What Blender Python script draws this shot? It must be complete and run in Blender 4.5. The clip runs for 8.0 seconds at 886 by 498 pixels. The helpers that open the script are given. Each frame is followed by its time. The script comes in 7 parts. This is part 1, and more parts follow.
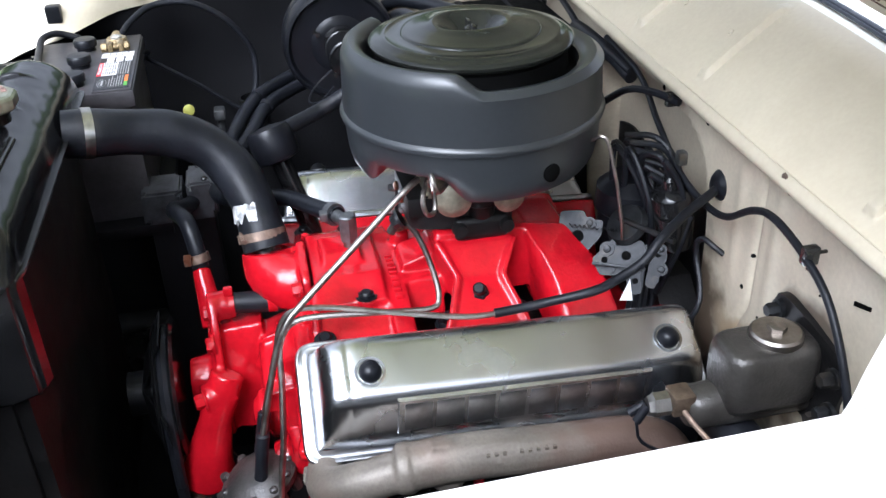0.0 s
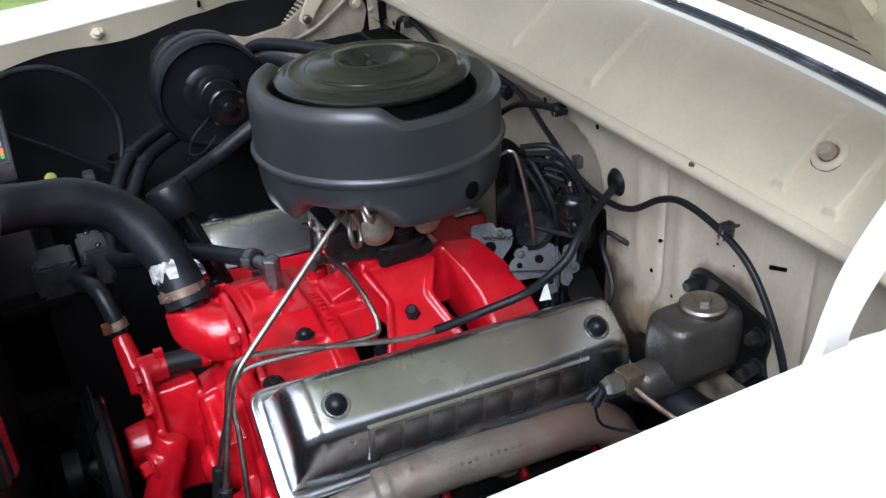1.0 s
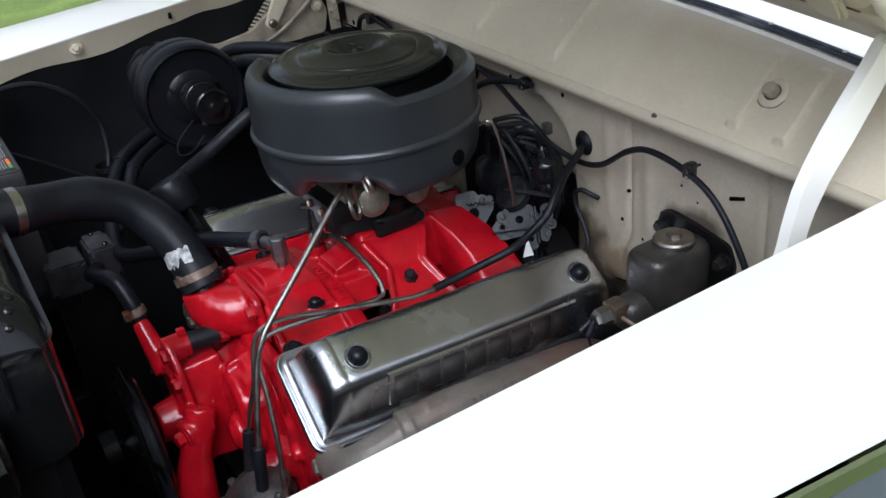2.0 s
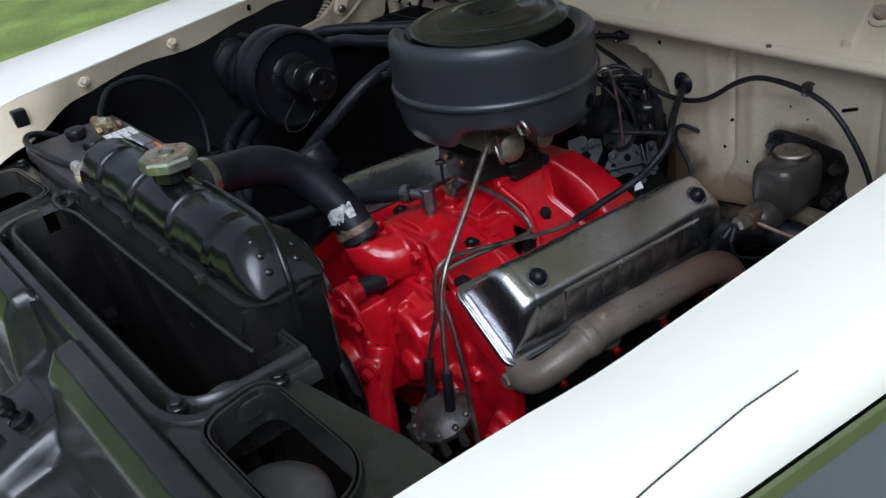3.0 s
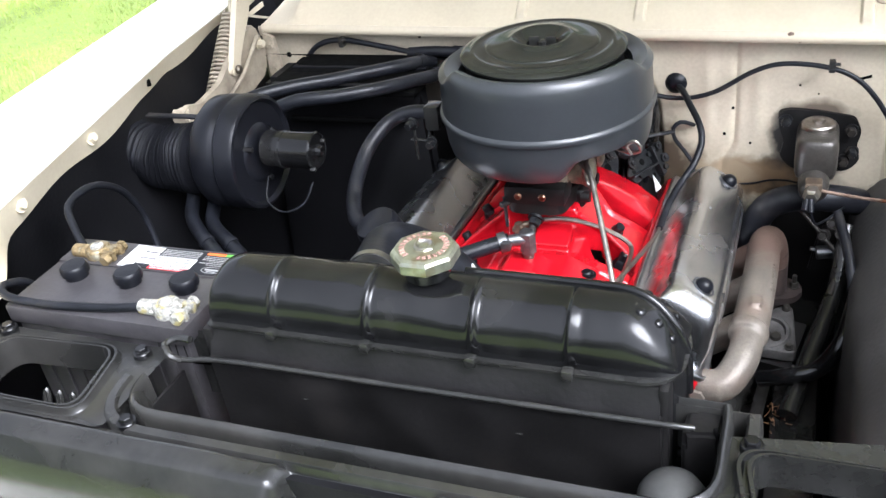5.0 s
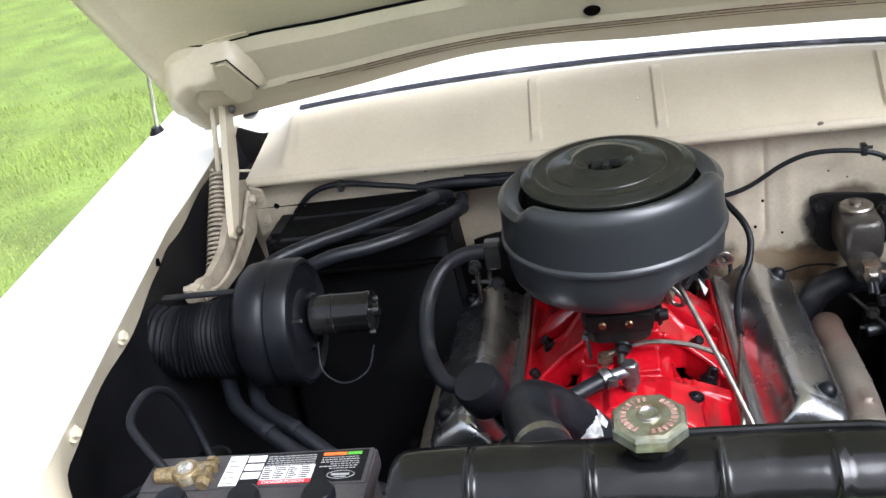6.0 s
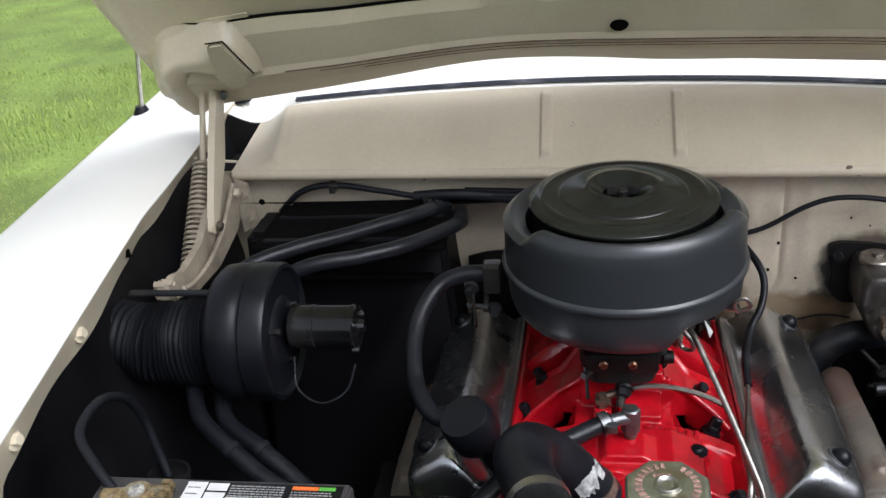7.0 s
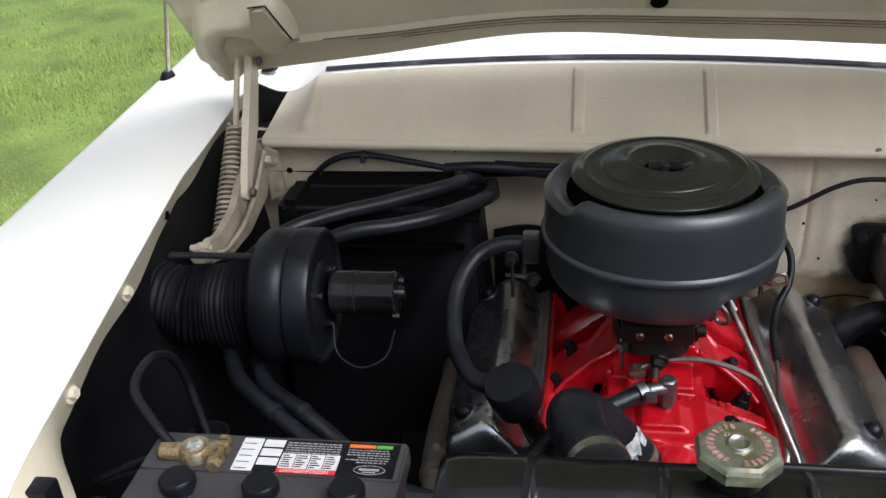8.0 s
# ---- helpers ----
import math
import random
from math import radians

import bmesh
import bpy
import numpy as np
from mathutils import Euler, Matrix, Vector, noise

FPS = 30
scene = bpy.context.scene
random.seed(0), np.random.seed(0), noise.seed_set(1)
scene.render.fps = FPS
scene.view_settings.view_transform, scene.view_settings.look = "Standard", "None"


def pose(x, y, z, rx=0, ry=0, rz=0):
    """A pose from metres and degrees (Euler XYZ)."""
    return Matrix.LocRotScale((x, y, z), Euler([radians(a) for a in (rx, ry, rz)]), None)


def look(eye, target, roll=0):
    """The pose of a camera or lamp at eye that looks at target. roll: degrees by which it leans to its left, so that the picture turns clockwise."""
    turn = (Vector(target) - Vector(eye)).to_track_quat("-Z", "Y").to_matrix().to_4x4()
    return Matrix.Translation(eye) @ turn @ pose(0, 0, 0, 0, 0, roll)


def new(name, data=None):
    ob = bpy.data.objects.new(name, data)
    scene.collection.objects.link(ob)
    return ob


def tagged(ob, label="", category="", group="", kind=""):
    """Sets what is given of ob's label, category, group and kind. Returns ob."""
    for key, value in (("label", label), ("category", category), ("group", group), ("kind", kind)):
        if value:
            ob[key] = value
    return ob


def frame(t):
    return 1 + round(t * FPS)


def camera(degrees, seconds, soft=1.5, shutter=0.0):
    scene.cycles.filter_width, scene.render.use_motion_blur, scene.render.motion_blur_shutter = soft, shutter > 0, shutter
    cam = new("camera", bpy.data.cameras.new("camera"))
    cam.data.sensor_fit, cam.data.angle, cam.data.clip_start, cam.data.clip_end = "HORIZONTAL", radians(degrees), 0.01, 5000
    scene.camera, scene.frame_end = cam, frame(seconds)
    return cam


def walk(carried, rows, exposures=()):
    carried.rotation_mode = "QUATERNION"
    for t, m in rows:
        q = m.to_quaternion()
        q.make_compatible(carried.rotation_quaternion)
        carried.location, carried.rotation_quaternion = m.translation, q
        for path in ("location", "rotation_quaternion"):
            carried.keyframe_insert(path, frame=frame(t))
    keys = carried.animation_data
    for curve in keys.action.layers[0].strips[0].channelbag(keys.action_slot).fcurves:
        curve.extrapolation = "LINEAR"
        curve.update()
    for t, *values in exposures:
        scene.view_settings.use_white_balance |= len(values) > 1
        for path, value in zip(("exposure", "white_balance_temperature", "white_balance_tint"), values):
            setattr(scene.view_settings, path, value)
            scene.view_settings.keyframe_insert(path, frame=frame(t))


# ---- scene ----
cam = camera(51.5, 8.0)
PATH = [
    (0, (1.068, -0.267, 1.479), (-0.62, 0.085, 0.466), -2.1),
    (0.5, (1.061, -0.333, 1.494), (-0.594, 0.216, 0.515), -2.0),
    (1, (1.06, -0.415, 1.501), (-0.521, 0.327, 0.526), -3.8),
    (1.2, (1.062, -0.451, 1.505), (-0.489, 0.359, 0.537), -4.3),
    (2.3, (1.157, -0.617, 1.514), (-0.369, 0.241, 0.548), -6.7),
    (2.5, (1.147, -0.697, 1.522), (-0.377, 0.169, 0.559), -6.6),
    (3, (1.093, -0.909, 1.537), (-0.343, 0.081, 0.558), -9.4),
    (3.5, (0.964, -1.002, 1.537), (-0.331, 0.128, 0.514), -8.4),
    (4, (0.756, -1.093, 1.557), (-0.437, 0.108, 0.492), -9.2),
    (4.2, (0.682, -1.152, 1.567), (-0.432, 0.131, 0.512), -8.5),
    (5.3, (0.253, -1.297, 1.639), (-0.383, 0.307, 0.628), -8.7),
    (5.5, (0.169, -1.288, 1.651), (-0.456, 0.355, 0.698), -9.2),
    (6, (0.018, -1.244, 1.68), (-0.373, 0.495, 0.772), -11.4),
    (6.5, (-0.03, -1.157, 1.671), (-0.397, 0.615, 0.819), -8.2),
    (7, (-0.026, -1.147, 1.653), (-0.371, 0.602, 0.746), -5.7),
    (7.5, (-0.06, -1.167, 1.642), (-0.349, 0.562, 0.68), -4.1),
    (8, (-0.109, -1.18, 1.646), (-0.408, 0.56, 0.705), -3.6),
]
STOPS = [(0, 0.62, 5550, 12), (0.5, 0.34, 5550, 12), (1.2, 0.0, 5550, 12), (2.3, -0.75, 5580, 12), (3.0, -0.88, 5580, 12), (3.5, -0.68, 5630, 12), (4.0, 0.41, 5710, 13), (4.2, 0.60, 5750, 13), (5.3, 1.05, 5800, 13), (5.5, 0.98, 5800, 13), (6.0, 0.44, 5850, 13), (6.5, -0.05, 5930, 13), (7.0, -0.26, 5930, 13), (7.5, -0.19, 5930, 13), (8.0, -0.36, 5930, 13)]
walk(cam, [(t, look(eye, target, roll)) for t, eye, target, roll in PATH], STOPS)

# ---- world, sun, exposure ----
world = bpy.data.worlds.new("sky")
scene.world = world
world.use_nodes = True
wn = world.node_tree.nodes
sky = wn.new("ShaderNodeTexSky")
sky.sky_type, sky.sun_disc = "NISHITA", False
sky.sun_elevation, sky.sun_rotation = radians(49.6), radians(126)
sky.air_density, sky.dust_density, sky.ozone_density = 0.9, 5.0, 0.6
wn["Background"].inputs["Strength"].default_value = 0.23
veil = wn.new("ShaderNodeHueSaturation")
veil.inputs["Saturation"].default_value = 0.12
world.node_tree.links.new(sky.outputs[0], veil.inputs["Color"])
world.node_tree.links.new(veil.outputs[0], wn["Background"].inputs["Color"])
sun = new("sun", bpy.data.lights.new("sun", "SUN"))
sun.data.energy, sun.data.angle, sun.data.color = 2.5, radians(40), (1.0, 0.985, 0.95)
sun.matrix_world = look((1.42, -1.03, 2.06), (0, 0, 0))


# ---- materials ----
def mat(name, color, rough=0.5, metal=0.0, vary=0.25, scale=18.0, bump=0.15, fine=160.0, coat=0.0, stain=None, amount=0.5, spread=0.12, spec=0.5):
    """A painted or bare surface: colour that wanders at two scales, uneven gloss, fine relief, and stains of a second colour."""
    m = bpy.data.materials.new(name)
    m.use_nodes = True
    n, l = m.node_tree.nodes, m.node_tree.links
    b = n["Principled BSDF"]
    tc = n.new("ShaderNodeTexCoord")

    def noise_node(s, detail=4.0):
        t = n.new("ShaderNodeTexNoise")
        t.inputs["Scale"].default_value, t.inputs["Detail"].default_value = s, detail
        l.new(tc.outputs["Object"], t.inputs["Vector"])
        return t

    big, small = noise_node(scale), noise_node(fine, 6.0)
    ramp = n.new("ShaderNodeValToRGB")
    ramp.color_ramp.elements[0].position, ramp.color_ramp.elements[1].position = 0.3, 0.72
    ramp.color_ramp.elements[0].color = (*[c * (1 - vary) for c in color], 1)
    ramp.color_ramp.elements[1].color = (*[min(1, c * (1 + vary * 0.6)) for c in color], 1)
    l.new(big.outputs["Fac"], ramp.inputs["Fac"])
    out = ramp.outputs["Color"]
    grain = n.new("ShaderNodeMix")
    grain.data_type, grain.blend_type = "RGBA", "OVERLAY"
    grain.inputs["Factor"].default_value = min(1.0, vary)
    l.new(out, grain.inputs["A"])
    l.new(small.outputs["Fac"], grain.inputs["B"])
    out = grain.outputs["Result"]
    if stain:
        spots = noise_node(scale * 0.45, 8.0)
        edge = n.new("ShaderNodeValToRGB")
        edge.color_ramp.elements[0].position, edge.color_ramp.elements[1].position = 0.62 - amount * 0.25, 0.62 - amount * 0.25 + spread
        l.new(spots.outputs["Fac"], edge.inputs["Fac"])
        mix = n.new("ShaderNodeMix")
        mix.data_type = "RGBA"
        mix.inputs["B"].default_value = (*stain, 1)
        l.new(edge.outputs["Color"], mix.inputs["Factor"])
        l.new(out, mix.inputs["A"])
        out = mix.outputs["Result"]
    l.new(out, b.inputs["Base Color"])
    gloss = n.new("ShaderNodeMapRange")
    gloss.inputs["To Min"].default_value, gloss.inputs["To Max"].default_value = max(0.03, rough * (1 - vary)), min(1.0, rough * (1 + vary))
    l.new(big.outputs["Fac"], gloss.inputs["Value"])
    l.new(gloss.outputs["Result"], b.inputs["Roughness"])
    b.inputs["Metallic"].default_value = metal
    b.inputs["Coat Weight"].default_value = coat
    b.inputs["Specular IOR Level"].default_value = spec
    b.inputs["Coat Roughness"].default_value = 0.12
    if bump:
        rel = n.new("ShaderNodeBump")
        rel.inputs["Strength"].default_value, rel.inputs["Distance"].default_value = bump, 0.002
        l.new(small.outputs["Fac"], rel.inputs["Height"])
        l.new(rel.outputs["Normal"], b.inputs["Normal"])
    return m


RED = mat("red_enamel", (0.46, 0.005, 0.012), 0.19, vary=0.18, scale=30, bump=0.26, fine=150, coat=0.22, spec=0.42, stain=(0.17, 0.004, 0.008), amount=0.2, spread=0.3)
CHROME = mat("polished_alloy", (0.70, 0.71, 0.73), 0.27, 1.0, vary=0.15, scale=14, bump=0.02, fine=300, stain=(0.50, 0.48, 0.44), amount=0.25, spread=0.35)
PLAQUE = mat("dull_alloy", (0.50, 0.51, 0.53), 0.30, 1.0, vary=0.12, scale=40, bump=0.1)
GREY = mat("grey_enamel", (0.030, 0.033, 0.036), 0.34, vary=0.12, scale=9, bump=0.04, coat=0.15)
LID = mat("olive_grey_enamel", (0.019, 0.020, 0.0175), 0.17, vary=0.2, scale=9, bump=0.03, coat=0.0, spec=0.4)
BLACK = mat("black_gloss_paint", (0.008, 0.008, 0.0085), 0.15, vary=0.4, scale=14, bump=0.10, fine=40, coat=0.0, stain=(0.028, 0.027, 0.026), amount=0.18, spread=0.2, spec=0.44)
SATIN = mat("black_satin_paint", (0.019, 0.019, 0.018), 0.22, vary=0.4, scale=11, bump=0.14, fine=70, stain=(0.055, 0.052, 0.047), amount=0.45, spread=0.35)
MAT = mat("black_undercoating", (0.045, 0.043, 0.042), 0.6, vary=0.3, scale=9, bump=0.35, fine=140, stain=(0.028, 0.026, 0.025), amount=0.4, spread=0.3)
DUSTY = mat("dusty_black_paint", (0.060, 0.058, 0.055), 0.5, vary=0.4, scale=50, bump=0.2)
NEEDLE = mat("dry_needles", (0.22, 0.11, 0.05), 0.8, vary=0.4, scale=40, bump=0.0)
APRON = mat("black_apron_paint", (0.005, 0.005, 0.006), 0.5, vary=0.35, scale=8, bump=0.2, spec=0.26)
SEAL = mat("blue_black_rubber", (0.030, 0.033, 0.045), 0.35, vary=0.3, scale=40, bump=0.1, stain=(0.16, 0.16, 0.18), amount=0.25, spread=0.2)
RUBBER = mat("black_rubber", (0.0098, 0.0106, 0.0138), 0.42, vary=0.35, scale=30, bump=0.2, stain=(0.045, 0.042, 0.038), amount=0.15, spread=0.25, spec=0.26)
DUCT = mat("black_duct_cloth", (0.0062, 0.0065, 0.0085), 0.55, vary=0.35, scale=30, bump=0.3, fine=220, spec=0.16)
HOSE = mat("dusty_black_hose", (0.0095, 0.0105, 0.0140), 0.38, vary=0.4, scale=26, bump=0.25, stain=(0.034, 0.034, 0.036), amount=0.25, spread=0.3, spec=0.3)
BLACKPL = mat("black_plastic", (0.0072, 0.0077, 0.0102), 0.34, vary=0.3, scale=30, bump=0.1, spec=0.24)
BEIGE = mat("beige_paint", (0.60, 0.530, 0.395), 0.34, vary=0.1, scale=6, bump=0.015, stain=(0.46, 0.39, 0.28), amount=0.12, spread=0.3)
FIREW = mat("worn_beige_paint", (0.54, 0.475, 0.36), 0.45, vary=0.16, scale=9, bump=0.1, stain=(0.33, 0.27, 0.19), amount=0.34, spread=0.3)
# darker beige for grime, and for shade on the hinge and its spring
GRIMESHADE = mat("grimy_shaded_beige", (0.36, 0.31, 0.235), 0.5, vary=0.25, scale=25, bump=0.1, stain=(0.12, 0.10, 0.08), amount=0.35, spread=0.3)
CREAM = mat("cream_white_paint", (0.94, 0.92, 0.83), 0.35, vary=0.04, scale=5, bump=0.01, coat=0.1)
SLATE = mat("slate_blue_paint", (0.10, 0.11, 0.135), 0.25, vary=0.08, scale=5, bump=0.01, coat=0.5)
OLIVE = mat("olive_trim", (0.10, 0.12, 0.05), 0.35, vary=0.1, scale=20, bump=0.02)
IRON = mat("brown_cast_iron", (0.175, 0.152, 0.126), 0.48, 0.3, vary=0.3, scale=22, bump=0.3, fine=260, stain=(0.15, 0.105, 0.08), amount=0.38, spread=0.25)
DOWNPIPE = mat("dark_rusty_pipe", (0.050, 0.038, 0.035), 0.55, 0.2, vary=0.35, scale=30, bump=0.3, stain=(0.09, 0.05, 0.035), amount=0.3, spread=0.25)
GUN = mat("gunmetal_casting", (0.058, 0.053, 0.047), 0.34, 0.4, vary=0.3, scale=30, bump=0.35, fine=260)
STEEL = mat("bare_steel", (0.50, 0.48, 0.45), 0.32, 1.0, vary=0.25, scale=60, bump=0.05)
ZINC = mat("zinc_plate", (0.20, 0.205, 0.21), 0.42, 0.9, vary=0.35, scale=50, bump=0.15, stain=(0.2, 0.17, 0.13), amount=0.3)
BRASS = mat("corroded_brass", (0.29, 0.215, 0.11), 0.5, 0.6, vary=0.5, scale=120, bump=0.5, fine=300, stain=(0.38, 0.35, 0.26), amount=0.4)
LEAD = mat("corroded_lead", (0.42, 0.41, 0.37), 0.6, 0.4, vary=0.5, scale=150, bump=0.9, fine=300, stain=(0.42, 0.36, 0.16), amount=0.4)
BATT = mat("battery_case", (0.046, 0.043, 0.046), 0.42, vary=0.3, scale=20, bump=0.12, stain=(0.075, 0.07, 0.066), amount=0.3, spread=0.35)
WHITE = mat("white_label", (0.66, 0.65, 0.64), 0.5, vary=0.08, scale=60, bump=0.0)
PRINT = mat("faded_white_print", (0.36, 0.36, 0.36), 0.5, vary=0.2, scale=90, bump=0.0)
PAPER = mat("torn_paper", (0.50, 0.50, 0.49), 0.6, vary=0.3, scale=160, bump=0.3, stain=(0.10, 0.10, 0.10), amount=0.35, spread=0.15)
REDLAB = mat("red_label", (0.62, 0.03, 0.04), 0.5, vary=0.08, scale=60, bump=0.0)
GREENLAB = mat("green_label", (0.10, 0.38, 0.05), 0.5, vary=0.08, scale=60, bump=0.0)
ORANGELAB = mat("orange_label", (0.75, 0.16, 0.03), 0.5, vary=0.08, scale=60, bump=0.0)
YELLOW = mat("yellow_plug", (0.72, 0.70, 0.16), 0.5, vary=0.1, scale=60, bump=0.05)
CAPMETAL = mat("brassy_cap_metal", (0.42, 0.43, 0.34), 0.32, 0.85, vary=0.3, scale=70, bump=0.1, stain=(0.30, 0.27, 0.18), amount=0.3)
CAPRED = mat("faded_red_lettering", (0.34, 0.20, 0.165), 0.45, vary=0.45, scale=120, bump=0.0)
CARB = mat("carburettor_alloy", (0.30, 0.27, 0.20), 0.45, 0.6, vary=0.35, scale=50, bump=0.3)
LINK = mat("dull_plated_steel", (0.024, 0.025, 0.027), 0.40, 0.5, vary=0.5, scale=60, bump=0.2, stain=(0.05, 0.044, 0.038), amount=0.4, spec=0.3)
DULLCOP = mat("dull_copper", (0.20, 0.15, 0.11), 0.45, 0.8, vary=0.3, scale=80, bump=0.1)
COPPER = mat("copper_screw", (0.34, 0.19, 0.12), 0.35, 1.0, vary=0.3, scale=90, bump=0.1)
RUST = mat("rusty_clamp", (0.24, 0.17, 0.13), 0.5, 0.6, vary=0.4, scale=90, bump=0.3, stain=(0.16, 0.06, 0.03), amount=0.4)
PIPE = mat("tarnished_steel_pipe", (0.34, 0.31, 0.28), 0.38, 1.0, vary=0.3, scale=60, bump=0.08)
STEELGREY = mat("grimy_grey_casting", (0.09, 0.086, 0.083), 0.5, 0.2, vary=0.4, scale=40, bump=0.3, stain=(0.05, 0.045, 0.04), amount=0.35, spread=0.3)
HORN = mat("dusty_grey_paint", (0.055, 0.055, 0.053), 0.5, vary=0.3, scale=20, bump=0.15)
REGBOX = mat("speckled_black_paint", (0.040, 0.041, 0.045), 0.35, vary=0.3, scale=60, bump=0.25, fine=240, stain=(0.012, 0.012, 0.013), amount=0.3, spread=0.1)
PUMPCAST = mat("grimy_pump_casting", (0.065, 0.060, 0.057), 0.4, 0.3, vary=0.4, scale=60, bump=0.4, fine=260, stain=(0.02, 0.018, 0.017), amount=0.35, spread=0.25)
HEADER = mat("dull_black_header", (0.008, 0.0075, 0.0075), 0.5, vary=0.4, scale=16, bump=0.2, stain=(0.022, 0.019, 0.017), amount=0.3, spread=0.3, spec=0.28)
# lightless black: shade as colour in holes, slots, seams and on the heater lid
SHADEBLACK = mat("shade_black", (0.003, 0.003, 0.003), 0.9, vary=0.4, scale=50, bump=0.1, spec=0.05)
GRASS = mat("lawn_soil", (0.21, 0.29, 0.065), 0.8, vary=0.45, scale=2.2, bump=0.5, fine=30, stain=(0.20, 0.26, 0.06), amount=0.45, spread=0.3)
FARBELT = mat("unseen_far_belt", (0.035, 0.06, 0.02), 0.8, vary=0.5, scale=1.2, bump=0.4, fine=8)
BLADE = mat("grass_blade", (0.285, 0.365, 0.075), 0.6, vary=0.3, scale=1.6, bump=0.0, stain=(0.40, 0.40, 0.15), amount=0.45, spread=0.3)


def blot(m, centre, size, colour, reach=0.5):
    """A dark patch with a ragged edge on a material, round a place."""
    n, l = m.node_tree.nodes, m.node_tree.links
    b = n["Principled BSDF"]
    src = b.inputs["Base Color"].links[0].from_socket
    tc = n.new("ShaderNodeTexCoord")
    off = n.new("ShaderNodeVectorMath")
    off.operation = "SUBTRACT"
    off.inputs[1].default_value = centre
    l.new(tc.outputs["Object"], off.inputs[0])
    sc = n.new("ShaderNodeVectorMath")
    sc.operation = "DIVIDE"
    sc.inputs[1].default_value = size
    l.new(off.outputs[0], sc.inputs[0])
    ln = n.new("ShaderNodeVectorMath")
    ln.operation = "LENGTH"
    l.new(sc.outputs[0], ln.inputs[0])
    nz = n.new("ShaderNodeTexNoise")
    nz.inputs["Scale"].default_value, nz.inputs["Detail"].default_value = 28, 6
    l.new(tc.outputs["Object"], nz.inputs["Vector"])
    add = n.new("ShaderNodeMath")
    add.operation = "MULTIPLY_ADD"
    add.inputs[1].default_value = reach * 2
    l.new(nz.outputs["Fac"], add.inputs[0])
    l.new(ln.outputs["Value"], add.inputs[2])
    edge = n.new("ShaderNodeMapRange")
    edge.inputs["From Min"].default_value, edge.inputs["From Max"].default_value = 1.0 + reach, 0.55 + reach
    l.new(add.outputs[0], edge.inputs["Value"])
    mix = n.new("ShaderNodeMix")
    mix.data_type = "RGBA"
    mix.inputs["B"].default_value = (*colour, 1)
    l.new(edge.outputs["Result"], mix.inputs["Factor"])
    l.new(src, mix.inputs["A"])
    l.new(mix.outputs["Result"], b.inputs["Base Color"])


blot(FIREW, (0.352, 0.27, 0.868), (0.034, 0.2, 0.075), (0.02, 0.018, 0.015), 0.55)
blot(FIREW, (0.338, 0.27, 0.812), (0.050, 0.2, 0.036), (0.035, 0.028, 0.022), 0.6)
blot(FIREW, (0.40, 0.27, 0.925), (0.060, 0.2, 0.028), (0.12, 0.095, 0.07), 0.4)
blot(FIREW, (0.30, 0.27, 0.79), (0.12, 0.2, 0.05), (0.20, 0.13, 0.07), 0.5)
# low firewall coloured dark for grime and the black clutter before it
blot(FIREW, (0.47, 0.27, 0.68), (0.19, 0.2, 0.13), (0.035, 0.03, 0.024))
# darker patches in the recess behind the engine
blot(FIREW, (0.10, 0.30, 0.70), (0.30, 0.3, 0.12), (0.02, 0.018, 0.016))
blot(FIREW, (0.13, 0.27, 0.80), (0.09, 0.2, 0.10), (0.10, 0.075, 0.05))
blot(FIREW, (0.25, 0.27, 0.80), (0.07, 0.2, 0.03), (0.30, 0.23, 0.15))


blot(IRON, (0.335, 0.13, 0.75), (0.12, 0.17, 0.12), (0.125, 0.082, 0.064), 0.4)
blot(IRON, (-0.32, 0.13, 0.70), (0.12, 0.17, 0.12), (0.16, 0.10, 0.08), 0.4)


# ---- mesh helpers ----
def part(name, bm, material, parent=None, label="", smooth=40, matrix=None):
    """Links a bmesh as one mesh object; vertices are in world metres."""
    if matrix is not None:
        bmesh.ops.transform(bm, matrix=matrix, verts=bm.verts)
    bmesh.ops.recalc_face_normals(bm, faces=bm.faces)
    for f in bm.faces:
        f.smooth = True
    for e in bm.edges:
        if len(e.link_faces) == 2 and e.calc_face_angle(0) > radians(smooth):
            e.smooth = False
    me = bpy.data.meshes.new(name)
    bm.to_mesh(me)
    bm.free()
    me.materials.append(material)
    ob = new(name, me)
    if parent is not None:
        ob.parent = parent
        if parent.type == "EMPTY":
            ob.matrix_parent_inverse = Matrix.Translation(parent.location).inverted()
    if label:
        tagged(ob, label)
    return ob


def thing(name, base, label, category, group="", kind=""):
    ob = new(name)
    ob.location = base
    ob.empty_display_size = 0.05
    return tagged(ob, label, category, group, kind)


def single(name, bm, material, label, category, group="", kind="", smooth=40, matrix=None):
    return tagged(part(name, bm, material, None, "", smooth, matrix), label, category, group, kind)


def box(bm, lo, hi, bevel=0.0, seg=2, m=None):
    r = bmesh.ops.create_cube(bm, size=1)
    vs = r["verts"]
    lo, hi = Vector(lo), Vector(hi)
    for v in vs:
        v.co = Vector([(lo[i] + hi[i]) / 2 + v.co[i] * (hi[i] - lo[i]) for i in range(3)])
    if m is not None:
        bmesh.ops.transform(bm, matrix=m, verts=vs)
    if bevel:
        es = list({e for v in vs for e in v.link_edges})
        bmesh.ops.bevel(bm, geom=es, offset=bevel, segments=seg, affect="EDGES", profile=0.6)


def along(p, q):
    """A matrix that takes the z axis onto the line from p to q, with its origin at p."""
    p, q = Vector(p), Vector(q)
    return Matrix.Translation(p) @ (q - p).to_track_quat("Z", "Y").to_matrix().to_4x4()


